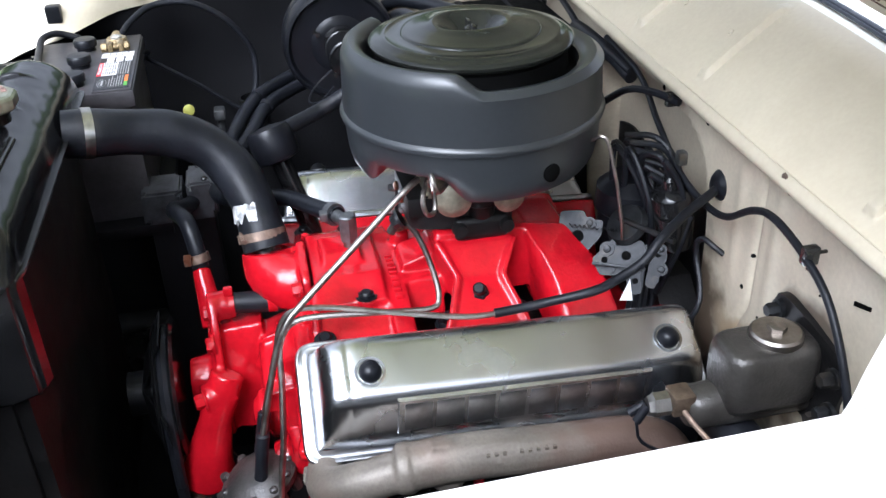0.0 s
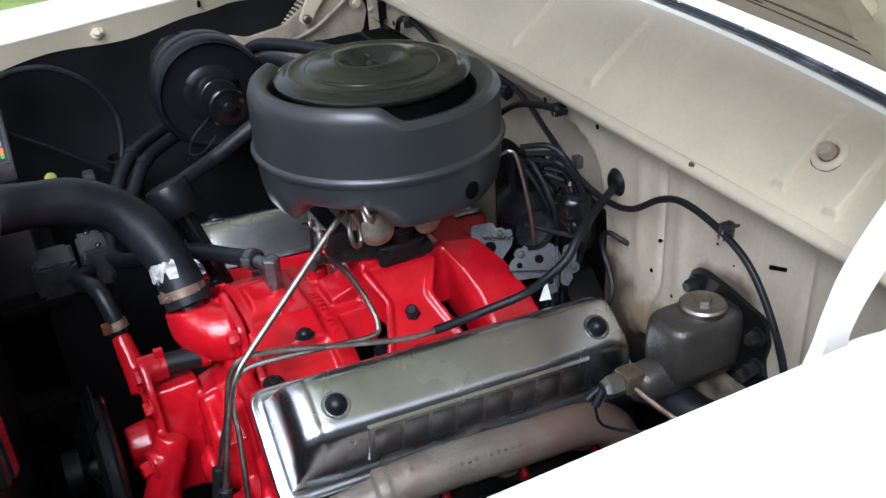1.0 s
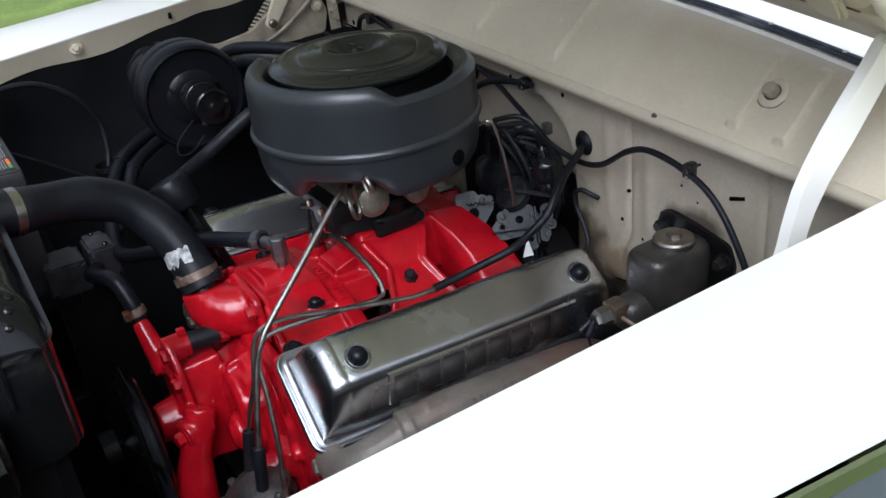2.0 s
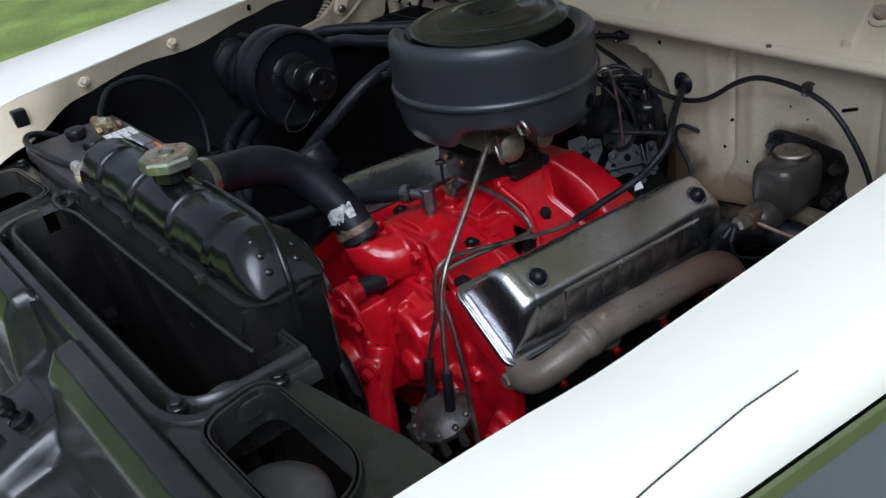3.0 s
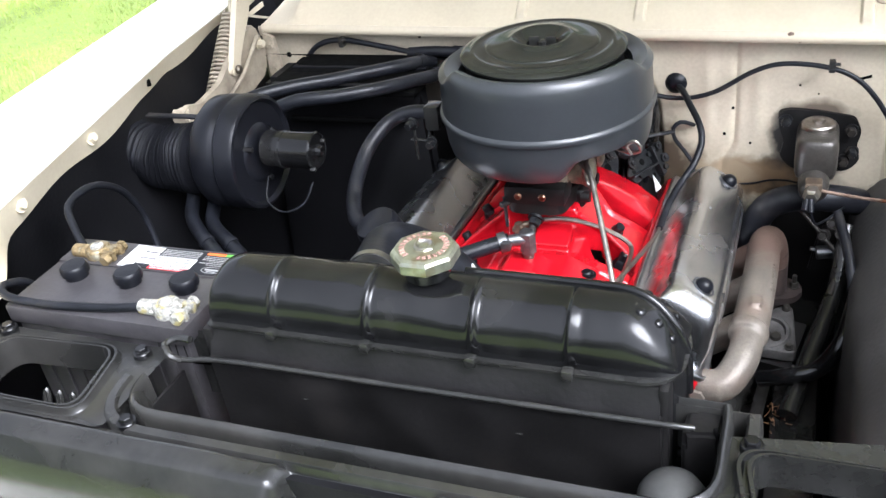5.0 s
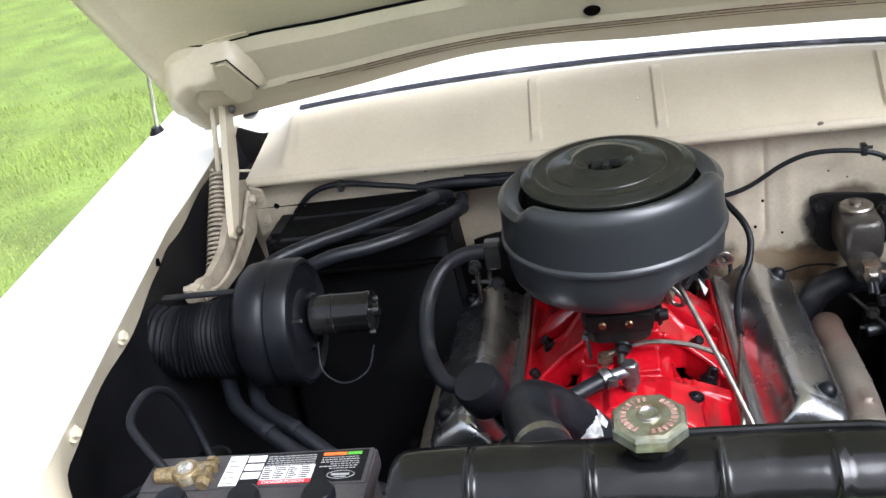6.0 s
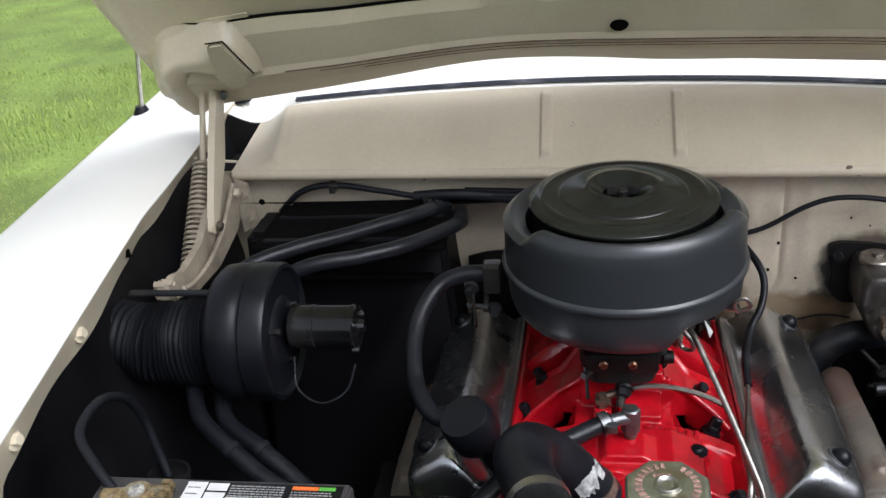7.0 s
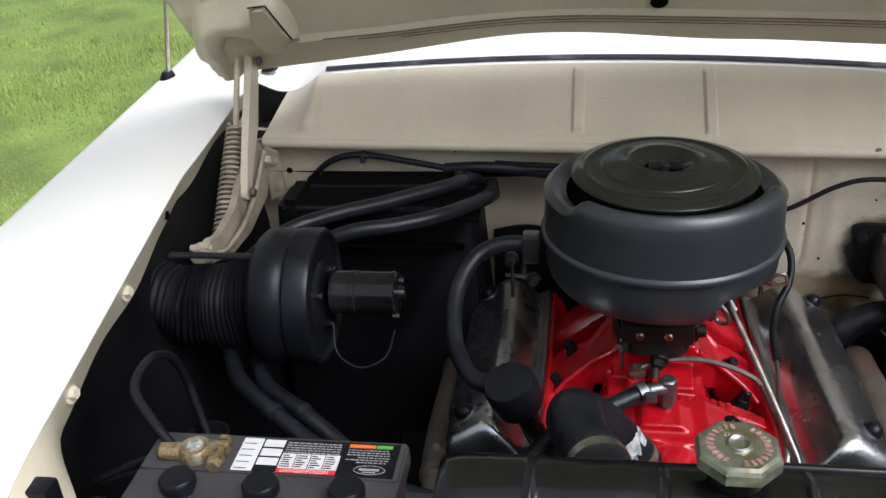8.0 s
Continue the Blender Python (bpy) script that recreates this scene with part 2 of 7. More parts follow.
def turned(bm, prof, n=32, m=None, shape=None, close=True):
    """A profile of (radius, height) turned about z; shape(angle, r, h) may vary it."""
    rings = []
    for r, h in prof:
        ring = []
        for i in range(n):
            a = 2 * math.pi * i / n
            rr, hh = shape(a, r, h) if shape else (r, h)
            co = Vector((rr * math.cos(a), rr * math.sin(a), hh))
            ring.append(bm.verts.new(m @ co if m is not None else co))
        rings.append(ring)
    for a, b in zip(rings, rings[1:]):
        for i in range(n):
            bm.faces.new((a[i], a[(i + 1) % n], b[(i + 1) % n], b[i]))
    if close:
        bm.faces.new(rings[0][::-1])
        bm.faces.new(rings[-1])


def rod(bm, p, q, r, r2=None, n=16, bevel=0.0):
    r2 = r if r2 is None else r2
    h = (Vector(q) - Vector(p)).length
    b = min(bevel, h / 3, r / 2, r2 / 2)
    prof = [(r - b, 0), (r, b), (r2, h - b), (r2 - b, h)] if b else [(r, 0), (r2, h)]
    turned(bm, prof, n, along(p, q))


def glide(pts, step=0.008):
    """Points along a smooth curve through pts."""
    p = [Vector(v) for v in pts]
    p = [p[0] * 2 - p[1], *p, p[-1] * 2 - p[-2]]
    out = []
    for i in range(1, len(p) - 2):
        k = max(2, int((p[i + 1] - p[i]).length / step))
        for j in range(k):
            t = j / k
            a, b, c, d = p[i - 1], p[i], p[i + 1], p[i + 2]
            out.append(0.5 * ((2 * b) + (c - a) * t + (2 * a - 5 * b + 4 * c - d) * t * t + (3 * b - a - 3 * c + d) * t ** 3))
    out.append(p[-2])
    return out


def tube(bm, pts, r, n=12, step=0.008, ripple=None, curve=True):
    """A hose, pipe or wire swept along a smooth curve; ripple(s, r) varies the radius with the length."""
    path = glide(pts, step) if curve else [Vector(v) for v in pts]
    tan = [(path[min(i + 1, len(path) - 1)] - path[max(i - 1, 0)]).normalized() for i in range(len(path))]
    side = tan[0].orthogonal().normalized()
    rings, s = [], 0.0
    for i, (c, t) in enumerate(zip(path, tan)):
        side = (side - t * side.dot(t)).normalized()
        up = t.cross(side)
        if i:
            s += (c - path[i - 1]).length
        rr = ripple(s, r) if ripple else r
        rings.append([bm.verts.new(c + rr * (math.cos(2 * math.pi * k / n) * side + math.sin(2 * math.pi * k / n) * up)) for k in range(n)])
    for a, b in zip(rings, rings[1:]):
        for i in range(n):
            bm.faces.new((a[i], a[(i + 1) % n], b[(i + 1) % n], b[i]))
    bm.faces.new(rings[0][::-1])
    bm.faces.new(rings[-1])


def hull(bm, pts):
    vs = [bm.verts.new(p) for p in pts]
    r = bmesh.ops.convex_hull(bm, input=vs)
    dead = list({g for g in r["geom_interior"] + r["geom_unused"] if isinstance(g, bmesh.types.BMVert)})
    if dead:
        bmesh.ops.delete(bm, geom=dead, context="VERTS")


def block(bm, x0, x1, y0, y1, z0, z1, tx=0.0, ty=0.0):
    """A tapered block: its top is drawn in by tx and ty."""
    hull(bm, [(x, y, z0) for x in (x0, x1) for y in (y0, y1)] + [(x, y, z1) for x in (x0 + tx, x1 - tx) for y in (y0 + ty, y1 - ty)])


def rounded(pts, radius, seg=5):
    """A closed outline in 2D with its corners rounded."""
    out, n = [], len(pts)
    for i in range(n):
        a, b, c = (Vector(pts[(i + k) % n]) for k in (-1, 0, 1))
        r = radius[i] if isinstance(radius, (list, tuple)) else radius
        r = min(r, (a - b).length * 0.48, (c - b).length * 0.48)
        p, q = b + (a - b).normalized() * r, b + (c - b).normalized() * r
        for k in range(seg + 1):
            t = k / seg
            out.append(p * (1 - t) ** 2 + b * 2 * t * (1 - t) + q * t * t)
    return out


def plate(bm, outline, thick, m, bevel=0.0):
    """A flat outline (2D) given thickness along z, laid by the matrix m."""
    lo = [bm.verts.new(m @ Vector((p[0], p[1], 0))) for p in outline]
    hi = [bm.verts.new(m @ Vector((p[0], p[1], thick))) for p in outline]
    n = len(outline)
    bm.faces.new(lo[::-1])
    top = bm.faces.new(hi)
    for i in range(n):
        bm.faces.new((lo[i], lo[(i + 1) % n], hi[(i + 1) % n], hi[i]))
    if bevel:
        bmesh.ops.bevel(bm, geom=list(top.edges), offset=bevel, segments=2, affect="EDGES")


def sheet(bm, fn, nu, nv, thick=0.002):
    """A bent sheet of metal: fn(u, v) with u and v from 0 to 1, given thickness along its normal."""
    pts = [[Vector(fn(i / nu, j / nv)) for j in range(nv + 1)] for i in range(nu + 1)]
    nor = [[None] * (nv + 1) for _ in range(nu + 1)]
    for i in range(nu + 1):
        for j in range(nv + 1):
            du = pts[min(i + 1, nu)][j] - pts[max(i - 1, 0)][j]
            dv = pts[i][min(j + 1, nv)] - pts[i][max(j - 1, 0)]
            nor[i][j] = du.cross(dv).normalized()
    a = [[bm.verts.new(p) for p in row] for row in pts]
    b = [[bm.verts.new(pts[i][j] - nor[i][j] * thick) for j in range(nv + 1)] for i in range(nu + 1)]
    for i in range(nu):
        for j in range(nv):
            bm.faces.new((a[i][j], a[i + 1][j], a[i + 1][j + 1], a[i][j + 1]))
            bm.faces.new((b[i][j], b[i][j + 1], b[i + 1][j + 1], b[i + 1][j]))
    for i in range(nu):
        bm.faces.new((a[i][0], b[i][0], b[i + 1][0], a[i + 1][0]))
        bm.faces.new((a[i][nv], a[i + 1][nv], b[i + 1][nv], b[i][nv]))
    for j in range(nv):
        bm.faces.new((a[0][j], a[0][j + 1], b[0][j + 1], b[0][j]))
        bm.faces.new((a[nu][j], b[nu][j], b[nu][j + 1], a[nu][j + 1]))


def cast(ob, voxel=0.004, factor=0.6, times=3):
    """Melts joined blocks into one casting with soft edges."""
    r = ob.modifiers.new("melt", "REMESH")
    r.mode, r.voxel_size, r.use_smooth_shade = "VOXEL", voxel, True
    s = ob.modifiers.new("soften", "SMOOTH")
    s.factor, s.iterations = factor, times
    return ob


def B():
    return bmesh.new()


def hexbolt(bm, p, q, r, washer=0.0):
    """A hexagonal head from p to q, with a washer under it."""
    p, q = Vector(p), Vector(q)
    h = (q - p).length
    if washer:
        turned(bm, [(washer, 0), (washer, h * 0.3)], 18, along(p, q))
    turned(bm, [(r, 0), (r, h * 0.85), (r * 0.85, h)], 6, along(p, q))


def lerp(a, b, t):
    return a + (b - a) * t


def step(a, b, x):
    t = max(0.0, min(1.0, (x - a) / (b - a)))
    return t * t * (3 - 2 * t)


# the engine leans back by three and a half degrees
LEAN = Matrix.Translation((0, 0, 0.835)) @ Matrix.Rotation(radians(-3.5), 4, "X") @ Matrix.Translation((0, 0, -0.835))

# ---- ground ----
bm = B()
bmesh.ops.create_grid(bm, x_segments=60, y_segments=60, size=400)
for v in bm.verts:
    if v.co.length > 3:
        v.co.z = 0.03 * noise.noise(v.co * 0.3)
single("ground", bm, GRASS, "bright green lawn round the parked pickup truck", "lawn", kind="structure")

# an unseen dark belt, added far round the lawn as trees, closes the place
bm = B()
rows = [[], [], []]
for i in range(180):
    a = 2 * math.pi * i / 180
    h = 6.5 + 2.2 * noise.noise(Vector((8 * math.cos(a), 8 * math.sin(a), 0))) + 0.8 * noise.noise(Vector((30 * math.cos(a), 30 * math.sin(a), 5)))
    for row, r, z in zip(rows, (24, 23, 27), (-0.2, 0.55 * h, h)):
        row.append(bm.verts.new((r * math.cos(a), r * math.sin(a), z)))
for p, q in zip(rows, rows[1:]):
    for i in range(180):
        bm.faces.new((p[i], p[(i + 1) % 180], q[(i + 1) % 180], q[i]))
single("backdrop", bm, FARBELT, "unseen dark ring added round the lawn as a belt of trees", "trees", kind="structure")

# ---- fenders ----
def fender_z(y, side=-1):
    return 1.097 + 0.055 * (y + 0.25) if side < 0 else 1.080 + 0.012 * (y + 0.25)


def inner_x(y):
    return 0.672 + 0.13 * (min(y, 0.02) + 0.254) + 0.02 * step(0.0, 0.5, y)


def fender(side, name, label):
    edge = inner_x if side < 0 else (lambda y: 0.682 + 0.01 * (y + 0.25) - 0.70 * max(0.0, -0.46 - y) ** 2)
    fe = thing(name, (side * 0.8, 0, 0.3), label, "fender", "front fenders")

    def width(y):
        return 0.94 if side < 0 else 0.806 + 0.105 * (max(-0.6, min(0.45, y)) + 0.49)

    def skin(u, v):
        y = lerp(-1.0, 1.0, u)
        wide = width(y)
        x0, z0 = edge(y), fender_z(y, side) - 0.10 * step(-0.55, -1.0, y)
        if v < 0.72:
            t = v / 0.72
            return (side * lerp(x0, wide - 0.035, t), y, z0 + (0.012 if side < 0 else 0.004) * math.sin(math.pi * t))
        t = (v - 0.72) / 0.28
        a = t * math.pi / 2
        return (side * (wide - 0.035 + 0.035 * math.sin(a)), y, z0 - 0.045 * (1 - math.cos(a)))

    bm = B()
    sheet(bm, skin, 60, 26, 0.003)
    part("fender_skin", bm, CREAM, fe)
    bm = B()
    sheet(bm, lambda u, v: (side * (width(lerp(-1, 1, u)) + 0.006), lerp(-1.0, 1.0, u), fender_z(lerp(-1, 1, u), side) - 0.10 * step(-0.55, -1.0, lerp(-1, 1, u)) - 0.046 - 0.016 * v), 50, 2, 0.005)
    part("trim_strip", bm, OLIVE, fe, "thin olive green trim strip")
    bm = B()
    sheet(bm, lambda u, v: (side * (width(lerp(-1, 1, u)) + 0.004 + 0.05 * math.sin(math.pi * min(1, v * 1.2)) - 0.02 * v), lerp(-1.0, 1.0, u), lerp(fender_z(lerp(-1, 1, u), side) - 0.10 * step(-0.55, -1.0, lerp(-1, 1, u)) - 0.063, 0.45, v)), 50, 14, 0.003)
    part("fender_side", bm, SLATE, fe, "dark slate blue fender side")

    # the folded inner flange
    def flange(u, v):
        y = lerp(-0.72, 0.62, u)
        wider = step(-0.47, -0.60, y) if side < 0 else 0.0
        low = 0.042 + 0.006 * math.sin(23 * y) - 0.012 * step(-0.06, 0.02, y) + 0.03 * wider
        return (side * (edge(y) + 0.004 + (0.012 - 0.062 * wider) * v), y, fender_z(y, side) - 0.002 - low * v - 0.10 * step(-0.55, -1.0, y))
    bm = B()
    sheet(bm, flange, 80, 4, 0.003)
    part("flange", bm, BEIGE, fe, "beige folded flange with chipped edge")
    return fe, edge


fender_p, edge_p = fender(-1, "passenger_fender", "cream white front fender with slate blue side, blown bright by daylight")
fender_d, edge_d = fender(1, "driver_fender", "cream white front fender with faint crease and slate blue side")
for y in (-0.254, -0.448):
    for side, fe, edge in ((-1, fender_p, edge_p), (1, fender_d, edge_d)):
        z = fender_z(y, side) - 0.022
        x = side * (edge(y) + 0.008)
        bm = B()
        hexbolt(bm, (x, y, z), (x - side * 0.011, y, z + 0.002), 0.0075, 0.012)
        part("bolt", bm, BEIGE, fe)
for side, fe, edge in ((-1, fender_p, edge_p), (1, fender_d, edge_d)):
    bm = B()
    x, z = side * (edge(-0.06) + 0.006), fender_z(-0.06, side) - 0.020
    box(bm, (x - 0.0045, -0.063, z - 0.006), (x + 0.0045, -0.057, z + 0.006), 0.001)
    part("slot", bm, SHADEBLACK, fe, "small dark slot in the flange")
# rubber hood bumpers on the flange
for side, fe, edge in ((-1, fender_p, edge_p), (1, fender_d, edge_d)):
    bm = B()
    x, z = side * (edge(-0.585) - (0.018 if side < 0 else -0.004)), fender_z(-0.585, side) - (0.032 if side < 0 else 0.025)
    box(bm, (x - 0.012, -0.597, z - 0.013), (x + 0.012, -0.572, z + 0.017), 0.004)
    single("rubber_bumper", bm, BLACKPL, "small black rubber hood bumper on the fender flange", "bumper", "hood bumpers")
bm = B()
sheet(bm, lambda u, v: (0.787 + 0.0007 * v * (1 - 0.6 * u) + 0.09 * max(0, lerp(-0.66, -0.40, u) + 0.46), lerp(-0.66, -0.40, u), fender_z(lerp(-0.66, -0.40, u), 1) - 0.10 * step(-0.55, -1.0, lerp(-0.66, -0.40, u)) + 0.0035), 40, 1, 0.002)
part("crease", bm, DUSTY, fender_d, "thin grey panel crease")

# ---- inner aprons, floor of the bay ----
for side, name in ((-1, "apron_west"), (1, "apron_east")):
    bm = B()
    if side < 0:
        sheet(bm, lambda u, v: (-(lerp(edge_p(lerp(-0.72, 0.45, u)) + 0.018, 0.70, step(0, 0.25, v)) + 0.012 * math.sin(9 * u) * v - 0.10 * v * v), lerp(-0.72, 0.45, u), lerp(fender_z(lerp(-0.72, 0.45, u)) - 0.030, 0.30, v)), 40, 20, 0.003)
    else:
        sheet(bm, lambda u, v: (lerp(0.70, 0.465, step(0.0, 0.85, v)) + 0.004 * math.sin(17 * u), lerp(-0.72, 0.30, u), lerp(1.04, 0.69, v ** 0.8) - 0.38 * step(0.88, 1.0, v)), 40, 24, 0.003)
    single(name, bm, APRON if side < 0 else MAT, "black painted inner fender apron of the engine bay", "apron", kind="structure")
bm = B()
box(bm, (-0.70, -0.75, 0.30), (0.70, 0.45, 0.32))
single("bay_floor", bm, APRON, "dark underside of the engine bay", "floor", kind="structure")
bm = B()
turned(bm, [(0.011, 0), (0.011, 0.004), (0.008, 0.006)], 20, along((-0.667, -0.3955, 0.828), (-0.65, -0.3955, 0.832)))
single("yellow_plug", bm, YELLOW, "small round yellow plug in the black apron", "plug")
for side in (-1, 1):
    bm = B()
    box(bm, (side * 0.40 - 0.035, -0.9, 0.42), (side * 0.40 + 0.035, 0.5, 0.54), 0.006)
    single("frame_rail", bm, SATIN, "black steel frame rail under the engine", "frame rail", "frame rails")
bm = B()
box(bm, (-0.37, -0.30, 0.40), (0.37, -0.18, 0.47), 0.01)
single("cross_member", bm, APRON, "black steel cross member between the frame rails", "cross member")


# ---- firewall and cowl ----
def fw(x, d=0.0):
    return 0.250 - 0.045 * x + 0.6 * d


def arch(x):
    """How far the cowl's top line bows back and up towards its middle."""
    return max(0.0, 1 - ((x + 0.05) / 0.72) ** 2)


fire = thing("firewall", (0, 0.28, 0.4), "worn beige painted steel firewall with stains, small holes and a darkened lower part", "firewall", kind="structure")


def wall(u, v):
    x, z = lerp(-0.70, 0.74, u), lerp(1.06, 0.28, v)
    d = 0.05
    # rounded recess behind the engine
    q = max(abs(x + 0.09) / 0.225, 0) ** 4 + max(0, (z - 0.80) / 0.215) ** 4
    d += 0.075 * (1 - step(0.82, 1.12, q))
    for s in (0.262, 0.505):
        bend = 0.020 * step(0.865, 0.81, z) if s < 0.4 else 0.0
        d += 0.0065 * math.exp(-((x - s + bend) / 0.0055) ** 2) * (1 if s > 0.4 else step(0.80, 0.82, z))
    d += 0.002 * noise.noise(Vector((x * 5, z * 5, 2)))
    for s in (0.215, 0.30):
        d -= 0.005 * math.exp(-((x - s) / 0.012) ** 2) * step(0.84, 0.90, z)
    return (x, fw(x, d), z)


bm = B()
sheet(bm, wall, 620, 90, 0.003)
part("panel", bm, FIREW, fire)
bm = B()
hull(bm, [(x, y, z + dz) for x, z in ((0.449, 0.982), (0.473, 0.990)) for dz in (0.0, 0.0050) for y in (fw(0.461, 0.043), fw(0.461, 0.056))])
part("slot", bm, SHADEBLACK, fire)
for x, y, z in ((0.30, 0.0, 1.0665), (0.345, 0, 1.070), (0.12, 0, 1.066), (0.36, 0, 1.064), (0.355, 0, 1.066), (0.52, 0, 1.066)):
    bm = B()
    turned(bm, [(0.006, 0), (0.004, 0.0008)], 7, along((x, fw(x, -0.008), z), (x + 0.002, 0.0, z + 0.05)))
    part("paint_chip", bm, RUST, fire)
for x, z, r in ((0.11, 1.03, 0.004), (-0.03, 1.025, 0.004), (0.29, 0.86, 0.0025), (0.245, 0.875, 0.003), (-0.638, 1.000, 0.006), (0.258, 0.925, 0.0025), (0.365, 0.972, 0.0018), (0.395, 0.958, 0.0015), (-0.33, 1.045, 0.004)):
    bm = B()
    turned(bm, [(r, 0), (r, 0.004), (r * 0.5, 0.005)], 10, along((x, fw(x, 0.051), z), (x, fw(x, 0.0), z)))
    part("plug", bm, SHADEBLACK, fire)

# a black sheet covers the recess below its beige rim
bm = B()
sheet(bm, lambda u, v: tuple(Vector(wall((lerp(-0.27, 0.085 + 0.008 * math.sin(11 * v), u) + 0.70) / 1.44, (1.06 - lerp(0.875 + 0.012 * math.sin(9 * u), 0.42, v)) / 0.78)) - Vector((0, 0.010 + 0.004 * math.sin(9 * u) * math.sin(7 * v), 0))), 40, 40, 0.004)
part("recess_sheet", bm, HEADER, fire, "black sheet low in the recess behind the engine")
# added black sheet: covers the lower firewall where dark clutter would hide it
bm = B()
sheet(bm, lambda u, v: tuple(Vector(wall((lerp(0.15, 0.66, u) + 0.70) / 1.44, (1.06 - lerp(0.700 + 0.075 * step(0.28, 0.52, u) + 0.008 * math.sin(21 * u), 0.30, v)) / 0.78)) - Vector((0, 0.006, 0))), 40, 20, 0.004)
part("low_black_sheet", bm, HEADER, fire, "added black sheet over the lower firewall, for the dark clutter there")
cowl = thing("cowl", (0, 0.35, 1.0), "beige cowl panel with pressed ribs and a cream top", "cowl", kind="structure")


def cowl_line(x):
    """Where the cowl's face ends at the top: it falls away to a low wing at the passenger's end."""
    b = arch(max(-0.63, x))
    k = step(-0.565, -0.675, x)
    return lerp(fw(x) + 0.080 + 0.060 * b, 0.455, k), lerp(1.145 + 0.022 * b, 1.100, k), k


RIB_X = (-0.119, 0.097, 0.456, 0.527)


def cowl_face(u, v):
    x = lerp(-0.672, 0.71, u)
    y0, z0 = fw(x, 0.004), 1.072
    y1, z1, k = cowl_line(x)
    t = v
    rise = 1.15 * t if t < 0.7 else 0.805 + 0.195 * (1 - max(0.0, 1 - (t - 0.7) / 0.3) ** 1.8)
    y, z = lerp(y0, y1, t), lerp(z0, z1, lerp(rise, t, k))
    d = 0.0
    for s in RIB_X:
        w = (step(-0.0105, -0.0075, x - s) - step(0.0070, 0.0105, x - s)) * step(0.10, 0.17, t) * (1 - step(0.80, 0.90, t))
        d += 0.0075 * w
    d += 0.0012 * noise.noise(Vector((x * 3.5, v * 2.5, 4)))
    # a pressed edge where the face turns into the wing
    d += 0.005 * math.exp(-((x + 0.60 - 0.012 * t) / 0.012) ** 2) * step(0.05, 0.2, t)
    return (x, y - d * 0.7, z + d * 0.7)


bm = B()
sheet(bm, cowl_face, 640, 40, 0.003)
part("slope", bm, BEIGE, cowl)
bm = B()
sheet(bm, lambda u, v: (lerp(-0.67, 0.71, u), fw(lerp(-0.67, 0.71, u), -0.004 + 0.056 * step(0.45, 1.0, v) + 0.004 * math.cos(9 * v)), 1.075 - 0.016 * min(1, v * 2.0)), 60, 10, 0.003)
part("lip", bm, BEIGE, cowl, "rolled lip along the cowl's lower edge")
# a brown line stands for both dirt and the lip's shade
bm = B()
tube(bm, [(x, fw(x, 0.0) - 0.0008, 1.0585) for x in [lerp(-0.64, 0.69, i / 12) for i in range(13)]], 0.0012, 6)
part("dirt_shade_line", bm, RUST, cowl, "thin brown line under the lip, for dirt and its shade")


def cowl_top(u, v):
    x = lerp(-0.86, 0.88, u)
    xx = max(-0.675, min(0.70, x))
    y0, z0, k = cowl_line(xx)
    z0 += 0.026 * step(-0.68, -0.76, x) - 0.001
    y0 -= 0.002
    return (x, lerp(y0, 0.95, v), z0 + (0.035 + 0.04 * k) * math.sin(0.5 * math.pi * v) * (1 - 0.5 * (x / 0.9) ** 2))


bm = B()
sheet(bm, cowl_top, 120, 24, 0.003)
part("top", bm, CREAM, cowl, "cream white cowl top")
bm = B()
for dy, r in ((0.0, 0.0042), (-0.0065, 0.0022), (0.0065, 0.0018)):
    tube(bm, [(x, fw(x) + 0.100 + dy + 0.060 * arch(x), 1.1475 + 0.025 * arch(x)) for x in [lerp(-0.575, 0.66, i / 20) for i in range(21)]], r, 8)
part("seal", bm, SEAL, cowl, "ribbed blue-black rubber hood seal")
for x in (-0.30, 0.105, 0.245, 0.40, 0.52):
    bm = B()
    turned(bm, [(0.0035, 0), (0.003, 0.0012), (0.001, 0.0016)], 10, Matrix.Translation((x, fw(x) + 0.100 + 0.060 * arch(x), 1.151 + 0.025 * arch(x))))
    part("seal_staple", bm, STEEL, cowl, "bright staple in the seal")
p = Vector(cowl_face((0.481 + 0.672) / 1.382, 0.5))
nrm = Vector((0, -0.7, 0.7))
bm = B()
turned(bm, [(0.0188, -0.004), (0.0185, 0.0022), (0.0165, 0.0042), (0.0125, 0.0052), (0.0105, 0.0040)], 28, along(p, p + nrm * 0.01))
part("washer", bm, BEIGE, cowl, "broad beige washer")
bm = B()
turned(bm, [(0.0088, 0.000), (0.0088, 0.013), (0.0076, 0.015), (0.0052, 0.0152), (0.0045, 0.0142)], 12, along(p, p + nrm * 0.01))
part("bolt", bm, GRIMESHADE, cowl, "grimy round-headed bolt")
bm = B()
turned(bm, [(0.0108, 0.0036), (0.0102, 0.0048), (0.0090, 0.0048)], 20, along(p, p + nrm * 0.01))
part("dirt_ring", bm, RUST, cowl, "dirt round the bolt")
bm = B()
tube(bm, [p + nrm * 0.0008 + (0.0190 + 0.0006 * math.sin(5 * a)) * Vector((math.cos(a), 0.7 * math.sin(a), 0.7 * math.sin(a))) for a in [2.4 + 3.6 * i / 24 for i in range(25)]], 0.0008, 5, curve=False)
part("cracked_paint", bm, RUST, cowl, "cracked paint round the washer")
